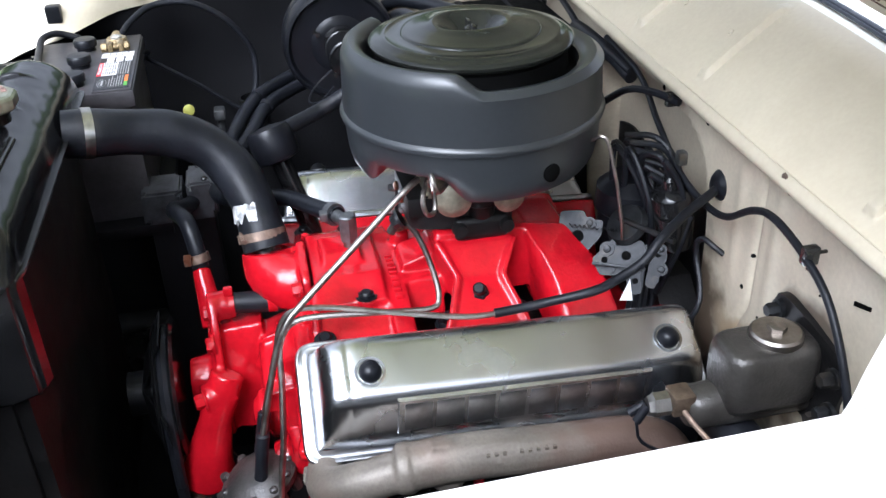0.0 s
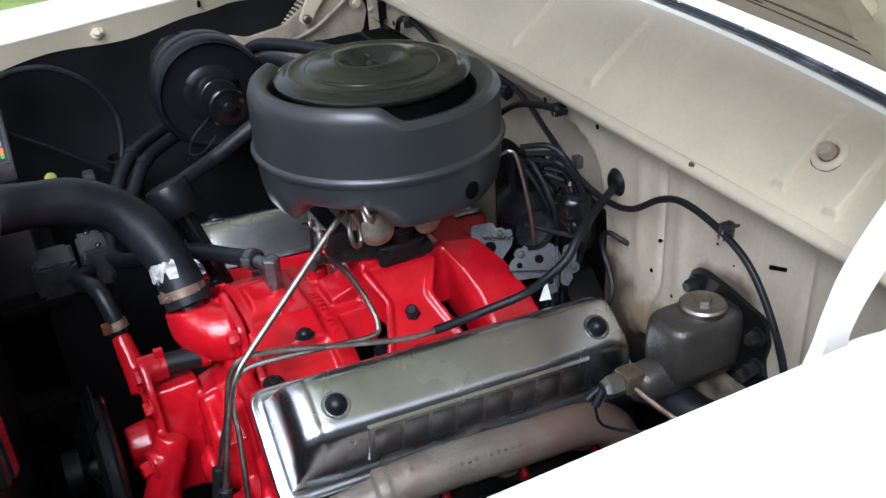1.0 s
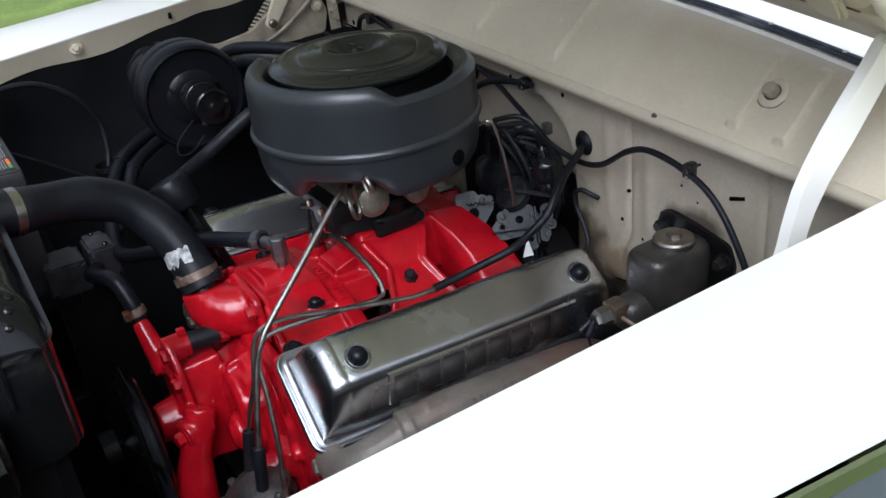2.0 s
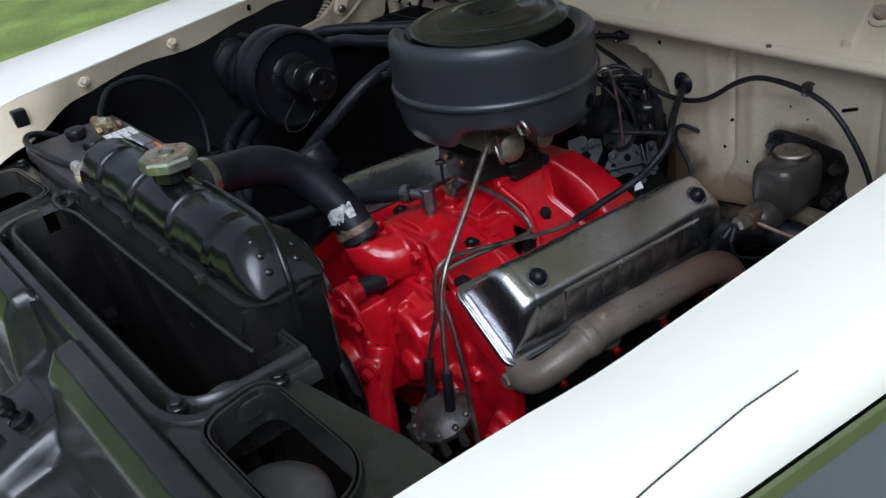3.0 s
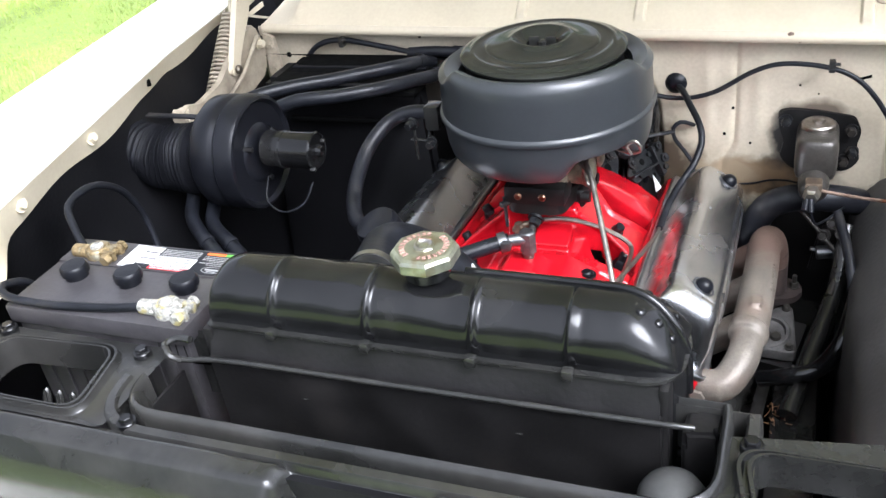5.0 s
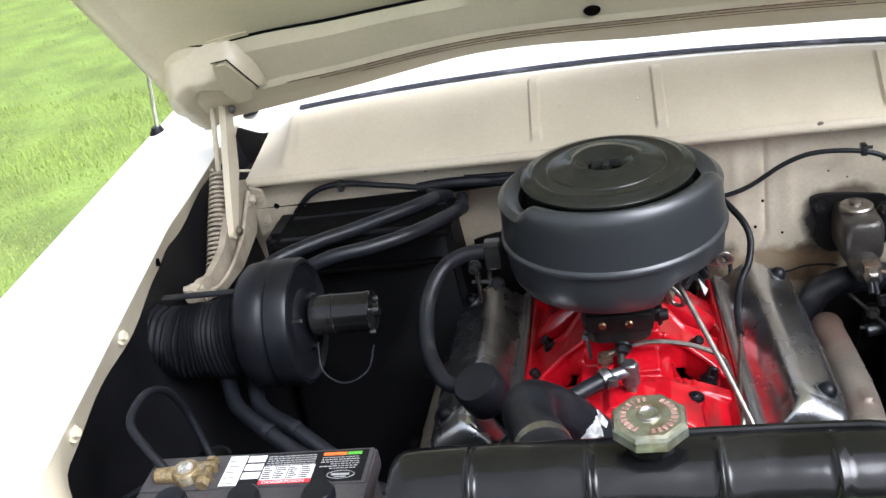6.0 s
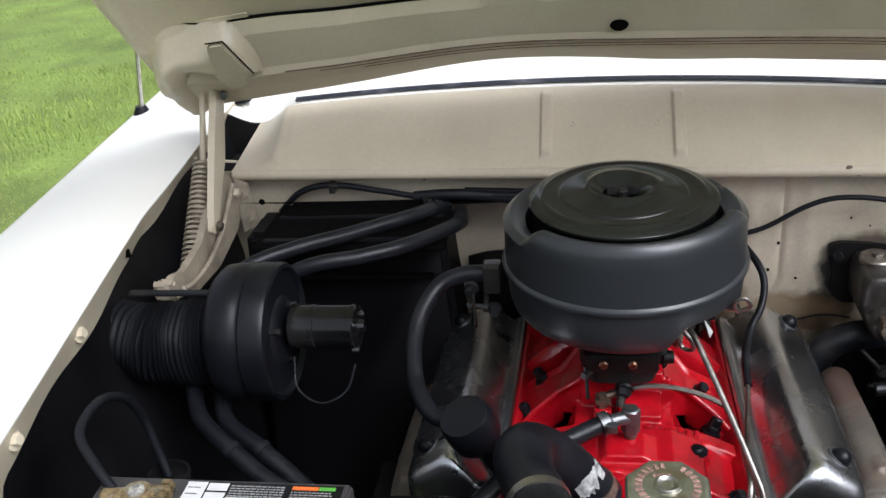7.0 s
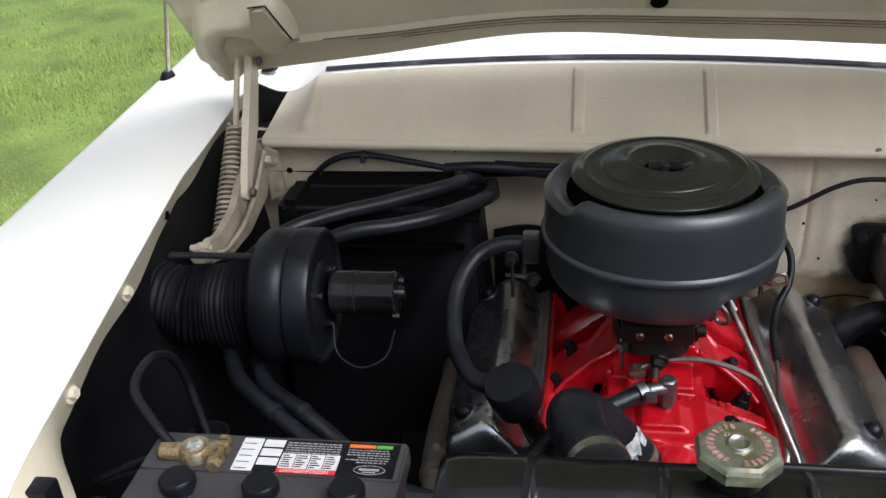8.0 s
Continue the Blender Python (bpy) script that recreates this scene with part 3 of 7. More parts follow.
for x in (-0.0755, 0.062):
    p = Vector(cowl_face((x + 0.672) / 1.382, 0.48))
    bm = B()
    turned(bm, [(0.0045, 0.0006), (0.0040, 0.0016), (0.0022, 0.0010), (0.0010, 0.0002)], 14, along(p, p + nrm))
    part("dimple", bm, BEIGE, cowl)
# drain pocket beside the cowl
bm = B()
box(bm, (-0.93, 0.290, 1.000), (-0.674, 0.60, 1.040), 0.004)
part("drain_floor", bm, HEADER, cowl, "dark floor of the drain opening")
bm = B()
sheet(bm, lambda u, v: (lerp(-0.86, -0.672, u), 0.455, lerp(1.100 + 0.026 * step(-0.68, -0.76, lerp(-0.86, -0.672, u)), 1.02, v)), 20, 2, 0.006)
box(bm, (-0.765, 0.20, 1.03), (-0.752, 0.452, 1.105), 0.002)
part("drain_wall", bm, HEADER, cowl, "dark walls of the drain opening")
bm = B()
sheet(bm, lambda u, v: (-0.672 - 0.008 * v, lerp(0.284, 0.455, u), lerp(1.071, 1.099, u) - 0.05 * v), 10, 4, 0.003)
part("drain_edge", bm, GRIMESHADE, cowl, "folded edge of the drain opening")
bm = B()
rod(bm, (-0.735, 0.300, 1.088), (-0.668, 0.322, 1.072), 0.0028, n=8)
part("drain_rod", bm, BEIGE, cowl)
bm = B()
sheet(bm, lambda u, v: (lerp(-0.80, -0.735, u), lerp(0.02, 0.40, v), fender_z(lerp(0.02, 0.40, v)) - 0.05), 2, 8, 0.01)
part("gutter", bm, BEIGE, cowl)
bm = B()
turned(bm, [(0.020, 0), (0.020, 0.004), (0.012, 0.006), (0.014, 0.012), (0.012, 0.022), (0.009, 0.024)], 20, along((-0.724, 0.507, 1.128), (-0.724, 0.507, 1.2)))
single("rubber_stop", bm, BLACKPL, "small round black rubber hood stop on the cowl", "bumper")
bm = B()
turned(bm, [(0.020, 0), (0.018, 0.010), (0.010, 0.020)], 20, along((-0.557, 0.634, 1.150), (-0.557, 0.60, 1.2)))
single("wiper_pivot", bm, ZINC, "small metal wiper pivot on the cowl top", "wiper pivot")

# aerial on the passenger fender
aer = thing("antenna", (-0.90, 0.436, 1.12), "thin chrome radio aerial with a black foot", "antenna")
bm = B()
turned(bm, [(0.017, 0), (0.017, 0.008), (0.010, 0.022)], 16, along((-0.90, 0.436, 1.126), (-0.897, 0.436, 1.2)))
part("foot", bm, BLACKPL, aer)
bm = B()
rod(bm, (-0.898, 0.436, 1.145), (-0.876, 0.436, 1.28), 0.0045, 0.0035, 10)
rod(bm, (-0.876, 0.436, 1.28), (-0.80, 0.44, 1.75), 0.0022, 0.0012, 8)
part("rod", bm, STEEL, aer)

# ---- hood, open ----
hood = thing("hood", (0, 0.3, 1.18), "open beige-painted hood, its underside in shade", "hood")
HC, HS = math.cos(radians(48)), math.sin(radians(48))


def hood_at(x, s, d=0.0):
    """A place on the hood: s metres up from its rear edge, d metres below the skin."""
    crown = 0.055 * max(0, 1 - (x / 0.76) ** 2)
    y = 0.315 - 0.02 * (x / 0.7) ** 2 - s * HC + (crown - d) * HS
    return (x, y - d * 0.0, 1.202 + s * HS + (crown - d) * HC)


def rear_edge(x):
    return -0.012 + 0.036 * math.exp(-((x + 0.19) / 0.20) ** 2)


def tab_at(x):
    return sum(step(c - 0.052, c - 0.044, x) * (1 - step(c + 0.038, c + 0.046, x)) for c in (-0.150, 0.166, 0.50))


def seam_at(x):
    """How far up the hood the stiffener's upper edge runs."""
    return 0.182 + 0.010 * step(-0.40, -0.56, x) + 0.022 * math.exp(-((abs(x) - 0.672) / 0.035) ** 2)


bm = B()
sheet(bm, lambda u, v: hood_at(lerp(-0.735, 0.735, u), lerp(rear_edge(lerp(-0.735, 0.735, u)), 1.22, v), 0.02 * (2 * abs(u - 0.5)) ** 8), 60, 40, 0.003)
part("skin", bm, BEIGE, hood)
bm = B()


def rear_frame(u, v):
    """A channel: a thin lower flange, a ledge with a weld line, then a long slope up to the skin."""
    x = lerp(-0.715, 0.715, u)
    top = seam_at(x)
    k = v * 6
    prof = ((0.0, 0.004), (0.05, 0.024), (0.30, 0.036), (0.50, 0.043), (0.56, 0.036), (0.90, 0.020), (1.0, 0.006))
    i = min(int(k), 5)
    f = k - i
    f = f * f * (3 - 2 * f)
    s_, d = lerp(prof[i][0], prof[i + 1][0], f), lerp(prof[i][1], prof[i + 1][1], f)
    return hood_at(x, lerp(rear_edge(x) - 0.002, top, s_) + 0.012 * tab_at(x) * step(0.86, 0.97, s_), d + 0.0015 * noise.noise(Vector((x * 7, v * 3, 0))))


sheet(bm, rear_frame, 240, 60, 0.002)
part("rear_frame", bm, BEIGE, hood, "pressed beige stiffener along the hood's rear edge")
for side in (-1, 1):
    bm = B()
    sheet(bm, lambda u, v: hood_at(side * lerp(0.737, 0.700, v), lerp(0.17, 1.2, u), 0.012 + 0.010 * math.sin(math.pi * v) ** 0.6), 50, 10, 0.002)
    part("side_frame", bm, BEIGE, hood, "pressed beige stiffener along the hood's side")

    def pocket(u, v):
        """A rounded bulge over the corner, hollowed where the hinge goes in."""
        x, s_ = lerp(0.728, 0.552, u), lerp(-0.006, 0.205, v)
        rim = 1 - step(0.35, 1.0, ((x - 0.640) / 0.088) ** 4 + (max(0.0, s_ - 0.085) / 0.115) ** 3)
        dent = math.exp(-(((x - 0.660) / 0.026) ** 2 + ((s_ - 0.075) / 0.06) ** 2))
        fold = math.exp(-(((x - 0.690) / 0.012) ** 2)) * step(0.03, 0.10, s_)
        lump = 0.007 * noise.noise(Vector((x * 26, s_ * 20, 3))) * rim
        room = lerp(0.002 + 0.43 * max(0.0, s_), 0.032 + 0.25 * max(0.0, s_), step(0.660, 0.700, x))
        return hood_at(side * x, s_, min(room, 0.006 + 0.056 * math.sin(0.5 * math.pi * rim)) - 0.034 * dent * rim + 0.008 * fold * rim + lump)
    bm = B()
    sheet(bm, pocket, 44, 44, 0.002)
    part("hinge_pocket", bm, BEIGE, hood, "pressed pocket that takes the hinge")
    bm = B()
    face = [(0.602, 0.214), (0.578, 0.212), (0.566, 0.122), (0.585, 0.094), (0.614, 0.090), (0.622, 0.130), (0.614, 0.167)]
    hull(bm, [hood_at(side * x, s_, d) for x, s_ in face for d in (0.050, 0.062)])
    bmesh.ops.bevel(bm, geom=list(bm.edges), offset=0.003, segments=2, affect="EDGES")
    part("hinge_plate", bm, BEIGE, hood, "raised hinge plate")
    bm = B()
    tube(bm, [hood_at(side * x, s_, 0.058) for x, s_ in ((0.604, 0.216), (0.578, 0.215), (0.564, 0.122))], 0.0012, 6, curve=False)
    part("plate_seam", bm, SHADEBLACK, hood, "dark seam round the hinge plate")
bm = B()
tube(bm, [hood_at(x, seam_at(x) + 0.001 + 0.012 * tab_at(x), 0.005) for x in [lerp(-0.715, 0.70, i / 200) for i in range(201)]], 0.0026, 8, curve=False)
part("gap_seam", bm, SHADEBLACK, hood, "dark seam between stiffener and skin")
for dv, r, x0, x1 in ((0.0, 0.0011, -0.525, 0.62), (-0.009, 0.0008, -0.47, 0.40), (-0.016, 0.0007, -0.40, 0.55)):
    bm = B()
    tube(bm, [hood_at(x, lerp(rear_edge(x), seam_at(x), 0.515) + dv, 0.0445) for x in [lerp(x0, x1, i / 30) for i in range(31)]], r, 6)
    part("weld_line", bm, RUST, hood, "dark weld line along the stiffener's ledge")
c = Vector(hood_at(0.0, 0.121, 0.0365))
bm = B()
turned(bm, [(0.014, 0), (0.012, 0.003)], 20, along(c, c + Vector((0, -HS, -HC)) * 0.01))
part("hole", bm, SHADEBLACK, hood)


def hinge(side):
    bm = B()
    m = Matrix.Translation((side * 0.662 - 0.010, 0, 0)) @ Matrix(((0, 0, 1, 0), (1, 0, 0, 0), (0, 1, 0, 0), (0, 0, 0, 1)))
    outline = rounded([(0.234, 1.092), (0.259, 1.035), (0.245, 0.985), (0.133, 0.961), (0.032, 0.968), (-0.033, 0.996), (-0.046, 1.022), (-0.022, 1.030), (0.010, 1.018), (0.086, 1.028), (0.134, 1.060), (0.200, 1.086)], 0.012)
    plate(bm, outline, 0.012, m, 0.003)
    h = part("hood_hinge", bm, GRIMESHADE, hood, "beige hood hinge with a coil spring, coloured darker for grime and shade")
    bm = B()
    outline = rounded([(0.114, 1.034), (0.132, 1.020), (0.152, 1.052), (0.180, 1.085), (0.212, 1.118), (0.236, 1.165), (0.264, 1.226), (0.236, 1.240), (0.206, 1.190), (0.178, 1.146), (0.146, 1.092), (0.124, 1.052)], 0.010)
    plate(bm, outline, 0.012, Matrix.Translation((side * 0.661, 0, 0)) @ Matrix(((0, 0, 1, 0), (1, 0, 0, 0), (0, 1, 0, 0), (0, 0, 0, 1))), 0.003)
    part("arm", bm, BEIGE, h)
    bm = B()
    rod(bm, (side * 0.684, 0.203, 1.122), (side * 0.676, 0.240, 1.235), 0.005, n=10)
    part("link", bm, BEIGE, h)
    # the spring's darker beige carries the shadow it sits in
    bm = B()
    a, b = Vector((side * 0.684, 0.203, 1.124)), Vector((side * 0.684, 0.058, 0.975))
    ax = (b - a).normalized()
    e1 = ax.orthogonal().normalized()
    e2 = ax.cross(e1)
    turns = 24
    pts = [a + (b - a) * (i / (turns * 10)) + 0.0135 * (math.cos(2 * math.pi * i / 10) * e1 + math.sin(2 * math.pi * i / 10) * e2) for i in range(turns * 10 + 1)]
    tube(bm, pts, 0.0030, 6, curve=False)
    part("spring", bm, GRIMESHADE, h, "beige coil spring, its shadow put into a darker colour")
    for r, y, z in ((0.009, 0.128, 1.038), (0.008, 0.246, 1.222)):
        bm = B()
        turned(bm, [(r, 0), (r, 0.004), (r * 0.65, 0.007)], 14, along((side * 0.645, y, z), (side * 0.60, y, z)))
        part("pin", bm, ZINC, h)
    bm = B()
    hexbolt(bm, (side * 0.662, 0.235, 1.05), (side * 0.646, 0.235, 1.05), 0.008, 0.012)
    part("bolt", bm, BEIGE, h)
    # pressed ridge, hooked lower end and the flange against the firewall
    bm = B()
    tube(bm, [(side * 0.651, y, z) for y, z in ((0.225, 1.070), (0.190, 1.045), (0.140, 1.015), (0.080, 0.998), (0.015, 0.996), (-0.020, 1.006))], 0.0042, 10)
    part("ridge", bm, GRIMESHADE, h)
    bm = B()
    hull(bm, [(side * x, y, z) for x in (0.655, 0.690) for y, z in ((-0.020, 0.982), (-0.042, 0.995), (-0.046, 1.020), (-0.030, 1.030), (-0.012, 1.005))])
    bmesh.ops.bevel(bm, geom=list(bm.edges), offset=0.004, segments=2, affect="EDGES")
    part("spring_hook", bm, GRIMESHADE, h)
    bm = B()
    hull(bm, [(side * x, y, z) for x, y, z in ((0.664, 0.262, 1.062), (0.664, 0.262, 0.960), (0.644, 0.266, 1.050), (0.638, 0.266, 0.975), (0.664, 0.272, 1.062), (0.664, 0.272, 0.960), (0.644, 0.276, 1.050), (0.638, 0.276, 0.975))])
    part("foot", bm, GRIMESHADE, h, "folded foot of the hinge, coloured darker for grime and shade")
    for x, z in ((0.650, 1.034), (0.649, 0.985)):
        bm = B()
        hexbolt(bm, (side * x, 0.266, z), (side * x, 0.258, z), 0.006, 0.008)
        part("bolt", bm, GRIMESHADE, h)
    return h


hinge(-1)
# the driver's hinge: a broad curved arm, paler than the passenger's, with a bent strap at its foot
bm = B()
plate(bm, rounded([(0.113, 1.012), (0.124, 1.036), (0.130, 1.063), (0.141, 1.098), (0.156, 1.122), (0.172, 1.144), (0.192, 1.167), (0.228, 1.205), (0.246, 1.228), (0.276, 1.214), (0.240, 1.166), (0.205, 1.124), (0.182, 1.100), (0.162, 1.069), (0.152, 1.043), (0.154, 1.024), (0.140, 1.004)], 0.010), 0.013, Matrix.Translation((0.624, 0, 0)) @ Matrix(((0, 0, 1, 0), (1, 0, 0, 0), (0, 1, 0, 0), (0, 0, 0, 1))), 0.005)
arm = part("hood_hinge", bm, CREAM, hood, "cream curved hinge arm")
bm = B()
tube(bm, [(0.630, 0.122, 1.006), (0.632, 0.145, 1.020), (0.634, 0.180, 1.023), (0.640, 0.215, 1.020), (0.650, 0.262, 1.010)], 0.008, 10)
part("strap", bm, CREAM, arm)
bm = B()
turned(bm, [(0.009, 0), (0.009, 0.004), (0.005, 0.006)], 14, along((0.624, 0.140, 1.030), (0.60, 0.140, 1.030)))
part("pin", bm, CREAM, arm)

# ---- engine ----
engine = thing("engine", (0, 0, 0.45), "red painted V8 engine block with its intake manifold", "engine")
UX, UZ = 0.80, -0.60


def bank(side, u, n, y):
    """A place on a cylinder bank: u metres outwards along its face, n metres above it."""
    return Vector((side * (0.217 + UX * u - UZ * n), y, 0.773 + UZ * u + UX * n))


for side in (-1, 1):
    bm = B()
    hull(bm, [bank(side, u, n, y) for u in (-0.070, 0.072) for n in (-0.020, -0.11) for y in (-0.252, 0.235)])
    hull(bm, [bank(side, u, n, y) for u in (-0.074, 0.076) for n in (-0.005, -0.04) for y in (-0.260, 0.240)])
    cast(part("cylinder_head", bm, RED, engine, "red painted cylinder head", matrix=LEAN), 0.005)

bm = B()
block(bm, -0.17, 0.17, -0.245, 0.235, 0.48, 0.66, 0.02, 0)
block(bm, -0.17, 0.17, -0.25, 0.235, 0.60, 0.712, 0.03, 0)
# the front face runs flat from the timing cover out to the head
hull(bm, [(x, y, z) for y in (-0.262, -0.235) for x, z in ((-0.16, 0.50), (0.215, 0.52), (0.262, 0.60), (0.270, 0.690), (0.205, 0.765), (0.15, 0.800), (-0.13, 0.800), (-0.17, 0.70))])
hull(bm, [(x, y, z) for y in (-0.276, -0.250) for x, z in ((0.212, 0.575), (0.255, 0.590), (0.262, 0.640), (0.235, 0.650), (0.210, 0.615))])
hull(bm, [(x, y, z) for y in (-0.272, -0.250) for x, z in ((0.155, 0.54), (0.172, 0.54), (0.192, 0.735), (0.175, 0.745))])
rod(bm, (0.240, -0.25, 0.612), (0.240, -0.290, 0.612), 0.019, 0.017, 16)
rod(bm, (0.222, -0.25, 0.560), (0.222, -0.290, 0.560), 0.017, 0.015, 16)
rod(bm, (0.196, -0.25, 0.695), (0.196, -0.276, 0.695), 0.013, 0.011, 14)
cast(part("block", bm, RED, engine, "red painted block with a flat front face"), 0.0045, 0.6, 3)

# intake manifold
UNLEAN = LEAN.inverted()


def level(pts):
    return [UNLEAN @ Vector(p) for p in pts]


bm = B()
block(bm, -0.062, 0.058, -0.072, 0.060, 0.80, 0.890, 0.004, 0.004)
# front body with the water passage, sloping off towards both heads
hull(bm, level([(x, y, z) for y in (-0.228, -0.138) for x, z in ((-0.105, 0.775), (0.108, 0.775), (-0.095, 0.838), (0.100, 0.838), (-0.055, 0.857), (0.060, 0.857))]))
hull(bm, level([(x, y, z) for y, lift in ((-0.212, 0.0), (-0.160, 0.004)) for x, z in ((-0.045, 0.850), (0.050, 0.850), (-0.025, 0.868), (0.022, 0.868))]))
# ridge that carries the casting number, arched like a brow
for i in range(10):
    xa, xb = lerp(-0.155, 0.155, i / 10), lerp(-0.155, 0.155, (i + 1) / 10)
    za, zb = (0.8445 - 2.4 * max(0.0, abs(x) - 0.03) ** 2 for x in (xa, xb))
    hull(bm, level([(x, y, z - dz) for x, z in ((xa, za), (xb, zb)) for y, dz in ((-0.137, 0.0), (-0.110, 0.002), (-0.137, 0.07), (-0.104, 0.07))]))
# floor between the ridge and the carburettor pad, with two stepped webs
hull(bm, level([(x, y, z) for x, z in ((-0.085, 0.79), (0.085, 0.79), (-0.068, 0.838), (0.066, 0.838)) for y in (-0.112, -0.060)]))
hull(bm, level([(x, y, z) for x in (-0.008, 0.050) for y, z in ((-0.110, 0.80), (-0.110, 0.852), (-0.062, 0.868), (-0.062, 0.80))]))
for side in (-1, 1):
    block(bm, side * 0.15 - 0.022, side * 0.15 + 0.022, -0.255, 0.165, 0.735, 0.768, 0.003, 0)
    # front branch, flat-topped
    hull(bm, level([(side * x, y, z) for x, y, z in ((0.085, -0.228, 0.835), (0.085, -0.118, 0.836), (0.125, -0.236, 0.812), (0.125, -0.120, 0.815), (0.166, -0.250, 0.782), (0.166, -0.126, 0.780), (0.168, -0.252, 0.745), (0.168, -0.124, 0.740), (0.085, -0.22, 0.77), (0.085, -0.13, 0.77))]))
    # raised lip along the front branch
    hull(bm, level([(side * x, y, z) for x, y, z in ((0.070, -0.232, 0.853), (0.070, -0.222, 0.855), (0.128, -0.240, 0.820), (0.128, -0.228, 0.822), (0.128, -0.240, 0.80), (0.07, -0.232, 0.82))]))
    # middle branch, waisted like an hourglass
    hull(bm, [(side * x, y, z) for x, y, z in ((0.045, -0.072, 0.82), (0.045, 0.040, 0.82), (0.058, -0.068, 0.878), (0.058, 0.034, 0.880), (0.094, -0.042, 0.838), (0.094, 0.010, 0.838), (0.094, -0.040, 0.80), (0.094, 0.006, 0.80))])
    hull(bm, [(side * x, y, z) for x, y, z in ((0.086, -0.044, 0.846), (0.086, 0.012, 0.846), (0.086, -0.040, 0.79), (0.086, 0.006, 0.79), (0.128, -0.060, 0.816), (0.128, 0.028, 0.816), (0.170, -0.084, 0.776), (0.170, 0.046, 0.776), (0.170, -0.084, 0.74), (0.170, 0.046, 0.74))])
    # sharp brows on both edges of the hourglass
    for sgn in (-1, 1):
        for (xa, ya, za), (xb, yb, zb) in zip(((0.058, 0.052, 0.884), (0.092, 0.030, 0.848), (0.128, 0.044, 0.821)), ((0.092, 0.030, 0.848), (0.128, 0.044, 0.821), (0.166, 0.064, 0.782))):
            rod(bm, (side * xa, -0.016 + sgn * ya, za - 0.004), (side * xb, -0.016 + sgn * yb, zb - 0.004), 0.0055, n=8)
    # rear branch, broad and rounded
    hull(bm, [(side * x, y, z) for x, y, z in ((0.0, 0.06, 0.80), (0.0, 0.160, 0.80), (0.045, 0.050, 0.894), (0.045, 0.120, 0.886), (0.090, 0.068, 0.868), (0.085, 0.140, 0.856), (0.118, 0.078, 0.846), (0.112, 0.150, 0.836), (0.142, 0.088, 0.818), (0.140, 0.158, 0.810), (0.158, 0.090, 0.798), (0.170, 0.085, 0.775), (0.170, 0.165, 0.775), (0.170, 0.085, 0.74), (0.170, 0.165, 0.74))])
    # bolt bosses
    for x, y, z in ((0.092, -0.165, 0.838), (0.140, -0.225, 0.812), (0.121, -0.070, 0.792), (0.115, 0.030, 0.795)):
        p = UNLEAN @ Vector((side * x, y, z))
        rod(bm, p - Vector((0, 0, 0.04)), p + Vector((0, 0, 0.002)), 0.017, 0.014, 14)
hull(bm, [(x, y, z) for x in (-0.05, 0.05) for y, z in ((0.05, 0.80), (0.05, 0.888), (0.115, 0.882), (0.155, 0.80))])
rod(bm, UNLEAN @ Vector((-0.030, -0.100, 0.835)), UNLEAN @ Vector((-0.030, -0.100, 0.862)), 0.015, 0.013, 12)
cast(part("intake_manifold", bm, RED, engine, "red cast intake manifold with branching runners", matrix=LEAN), 0.0026, 0.6, 5)
# valley floor coloured black to give the shade deep between the runners
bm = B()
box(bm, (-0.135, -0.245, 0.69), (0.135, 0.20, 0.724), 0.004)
part("valley_pan", bm, HEADER, engine, "black valley pan under the runners, coloured for shade in the pockets", matrix=LEAN)

# bolts and black stubs in the casting
for x, y, z, dx, dy, long in ((0.092, -0.165, 0.842, 0.0, 0.0, 0.006), (0.140, -0.225, 0.818, 0.003, 0.0, 0.008), (0.121, -0.070, 0.798, 0.010, 0.004, 0.022), (0.104, -0.018, 0.826, 0.012, -0.006, 0.018), (0.115, 0.030, 0.802, 0.006, -0.008, 0.016), (-0.138, -0.044, 0.800, -0.010, 0.004, 0.018), (-0.118, 0.020, 0.820, -0.012, 0.0, 0.018), (-0.092, -0.165, 0.842, 0, 0, 0.006), (-0.140, -0.225, 0.818, 0, 0, 0.008)):
    bm = B()
    p = Vector((x, y, z))
    q = p + Vector((dx, dy, long))
    rod(bm, p, q, 0.0088, 0.0080, 14, 0.002)
    hexbolt(bm, p - Vector((0, 0, 0.002)), p + (q - p) * 0.45, 0.0115, 0.014)
    part("stud", bm, BLACKPL, engine, "black bolt head")
# raised casting marks, too worn to read
for i in range(9):
    bm = B()
    x = 0.006 + 0.0108 * i
    z = 0.8455 - 2.4 * max(0.0, x - 0.03) ** 2
    box(bm, (x, -0.128, z - 0.004), (x + 0.0065 - 0.002 * (i % 3 == 1), -0.118, z + 0.0016), 0.0012)
    part("casting_mark", bm, RED, engine)

# water outlet elbow: a short barrel on a bolted flange
bm = B()
tube(bm, [(-0.032, -0.281, 0.856), (-0.026, -0.280, 0.842), (-0.010, -0.274, 0.830), (0.006, -0.258, 0.826), (0.012, -0.240, 0.826)], 0.034, 24, ripple=lambda s, r: r + 0.004 * step(0.0, 0.03, s))
plate(bm, rounded([(-0.045, 0.790), (0.062, 0.784), (0.078, 0.800), (0.062, 0.862), (-0.030, 0.870)], 0.014), 0.012, Matrix(((1, 0, 0, 0), (0, 0, -1, -0.231), (0, 1, 0, 0), (0, 0, 0, 1))), 0.002)
rod(bm, (0.062, -0.231, 0.800), (0.062, -0.254, 0.800), 0.013, 0.011, 12)
rod(bm, (0.004, -0.245, 0.800), (0.006, -0.282, 0.806), 0.019, 0.018, 16)
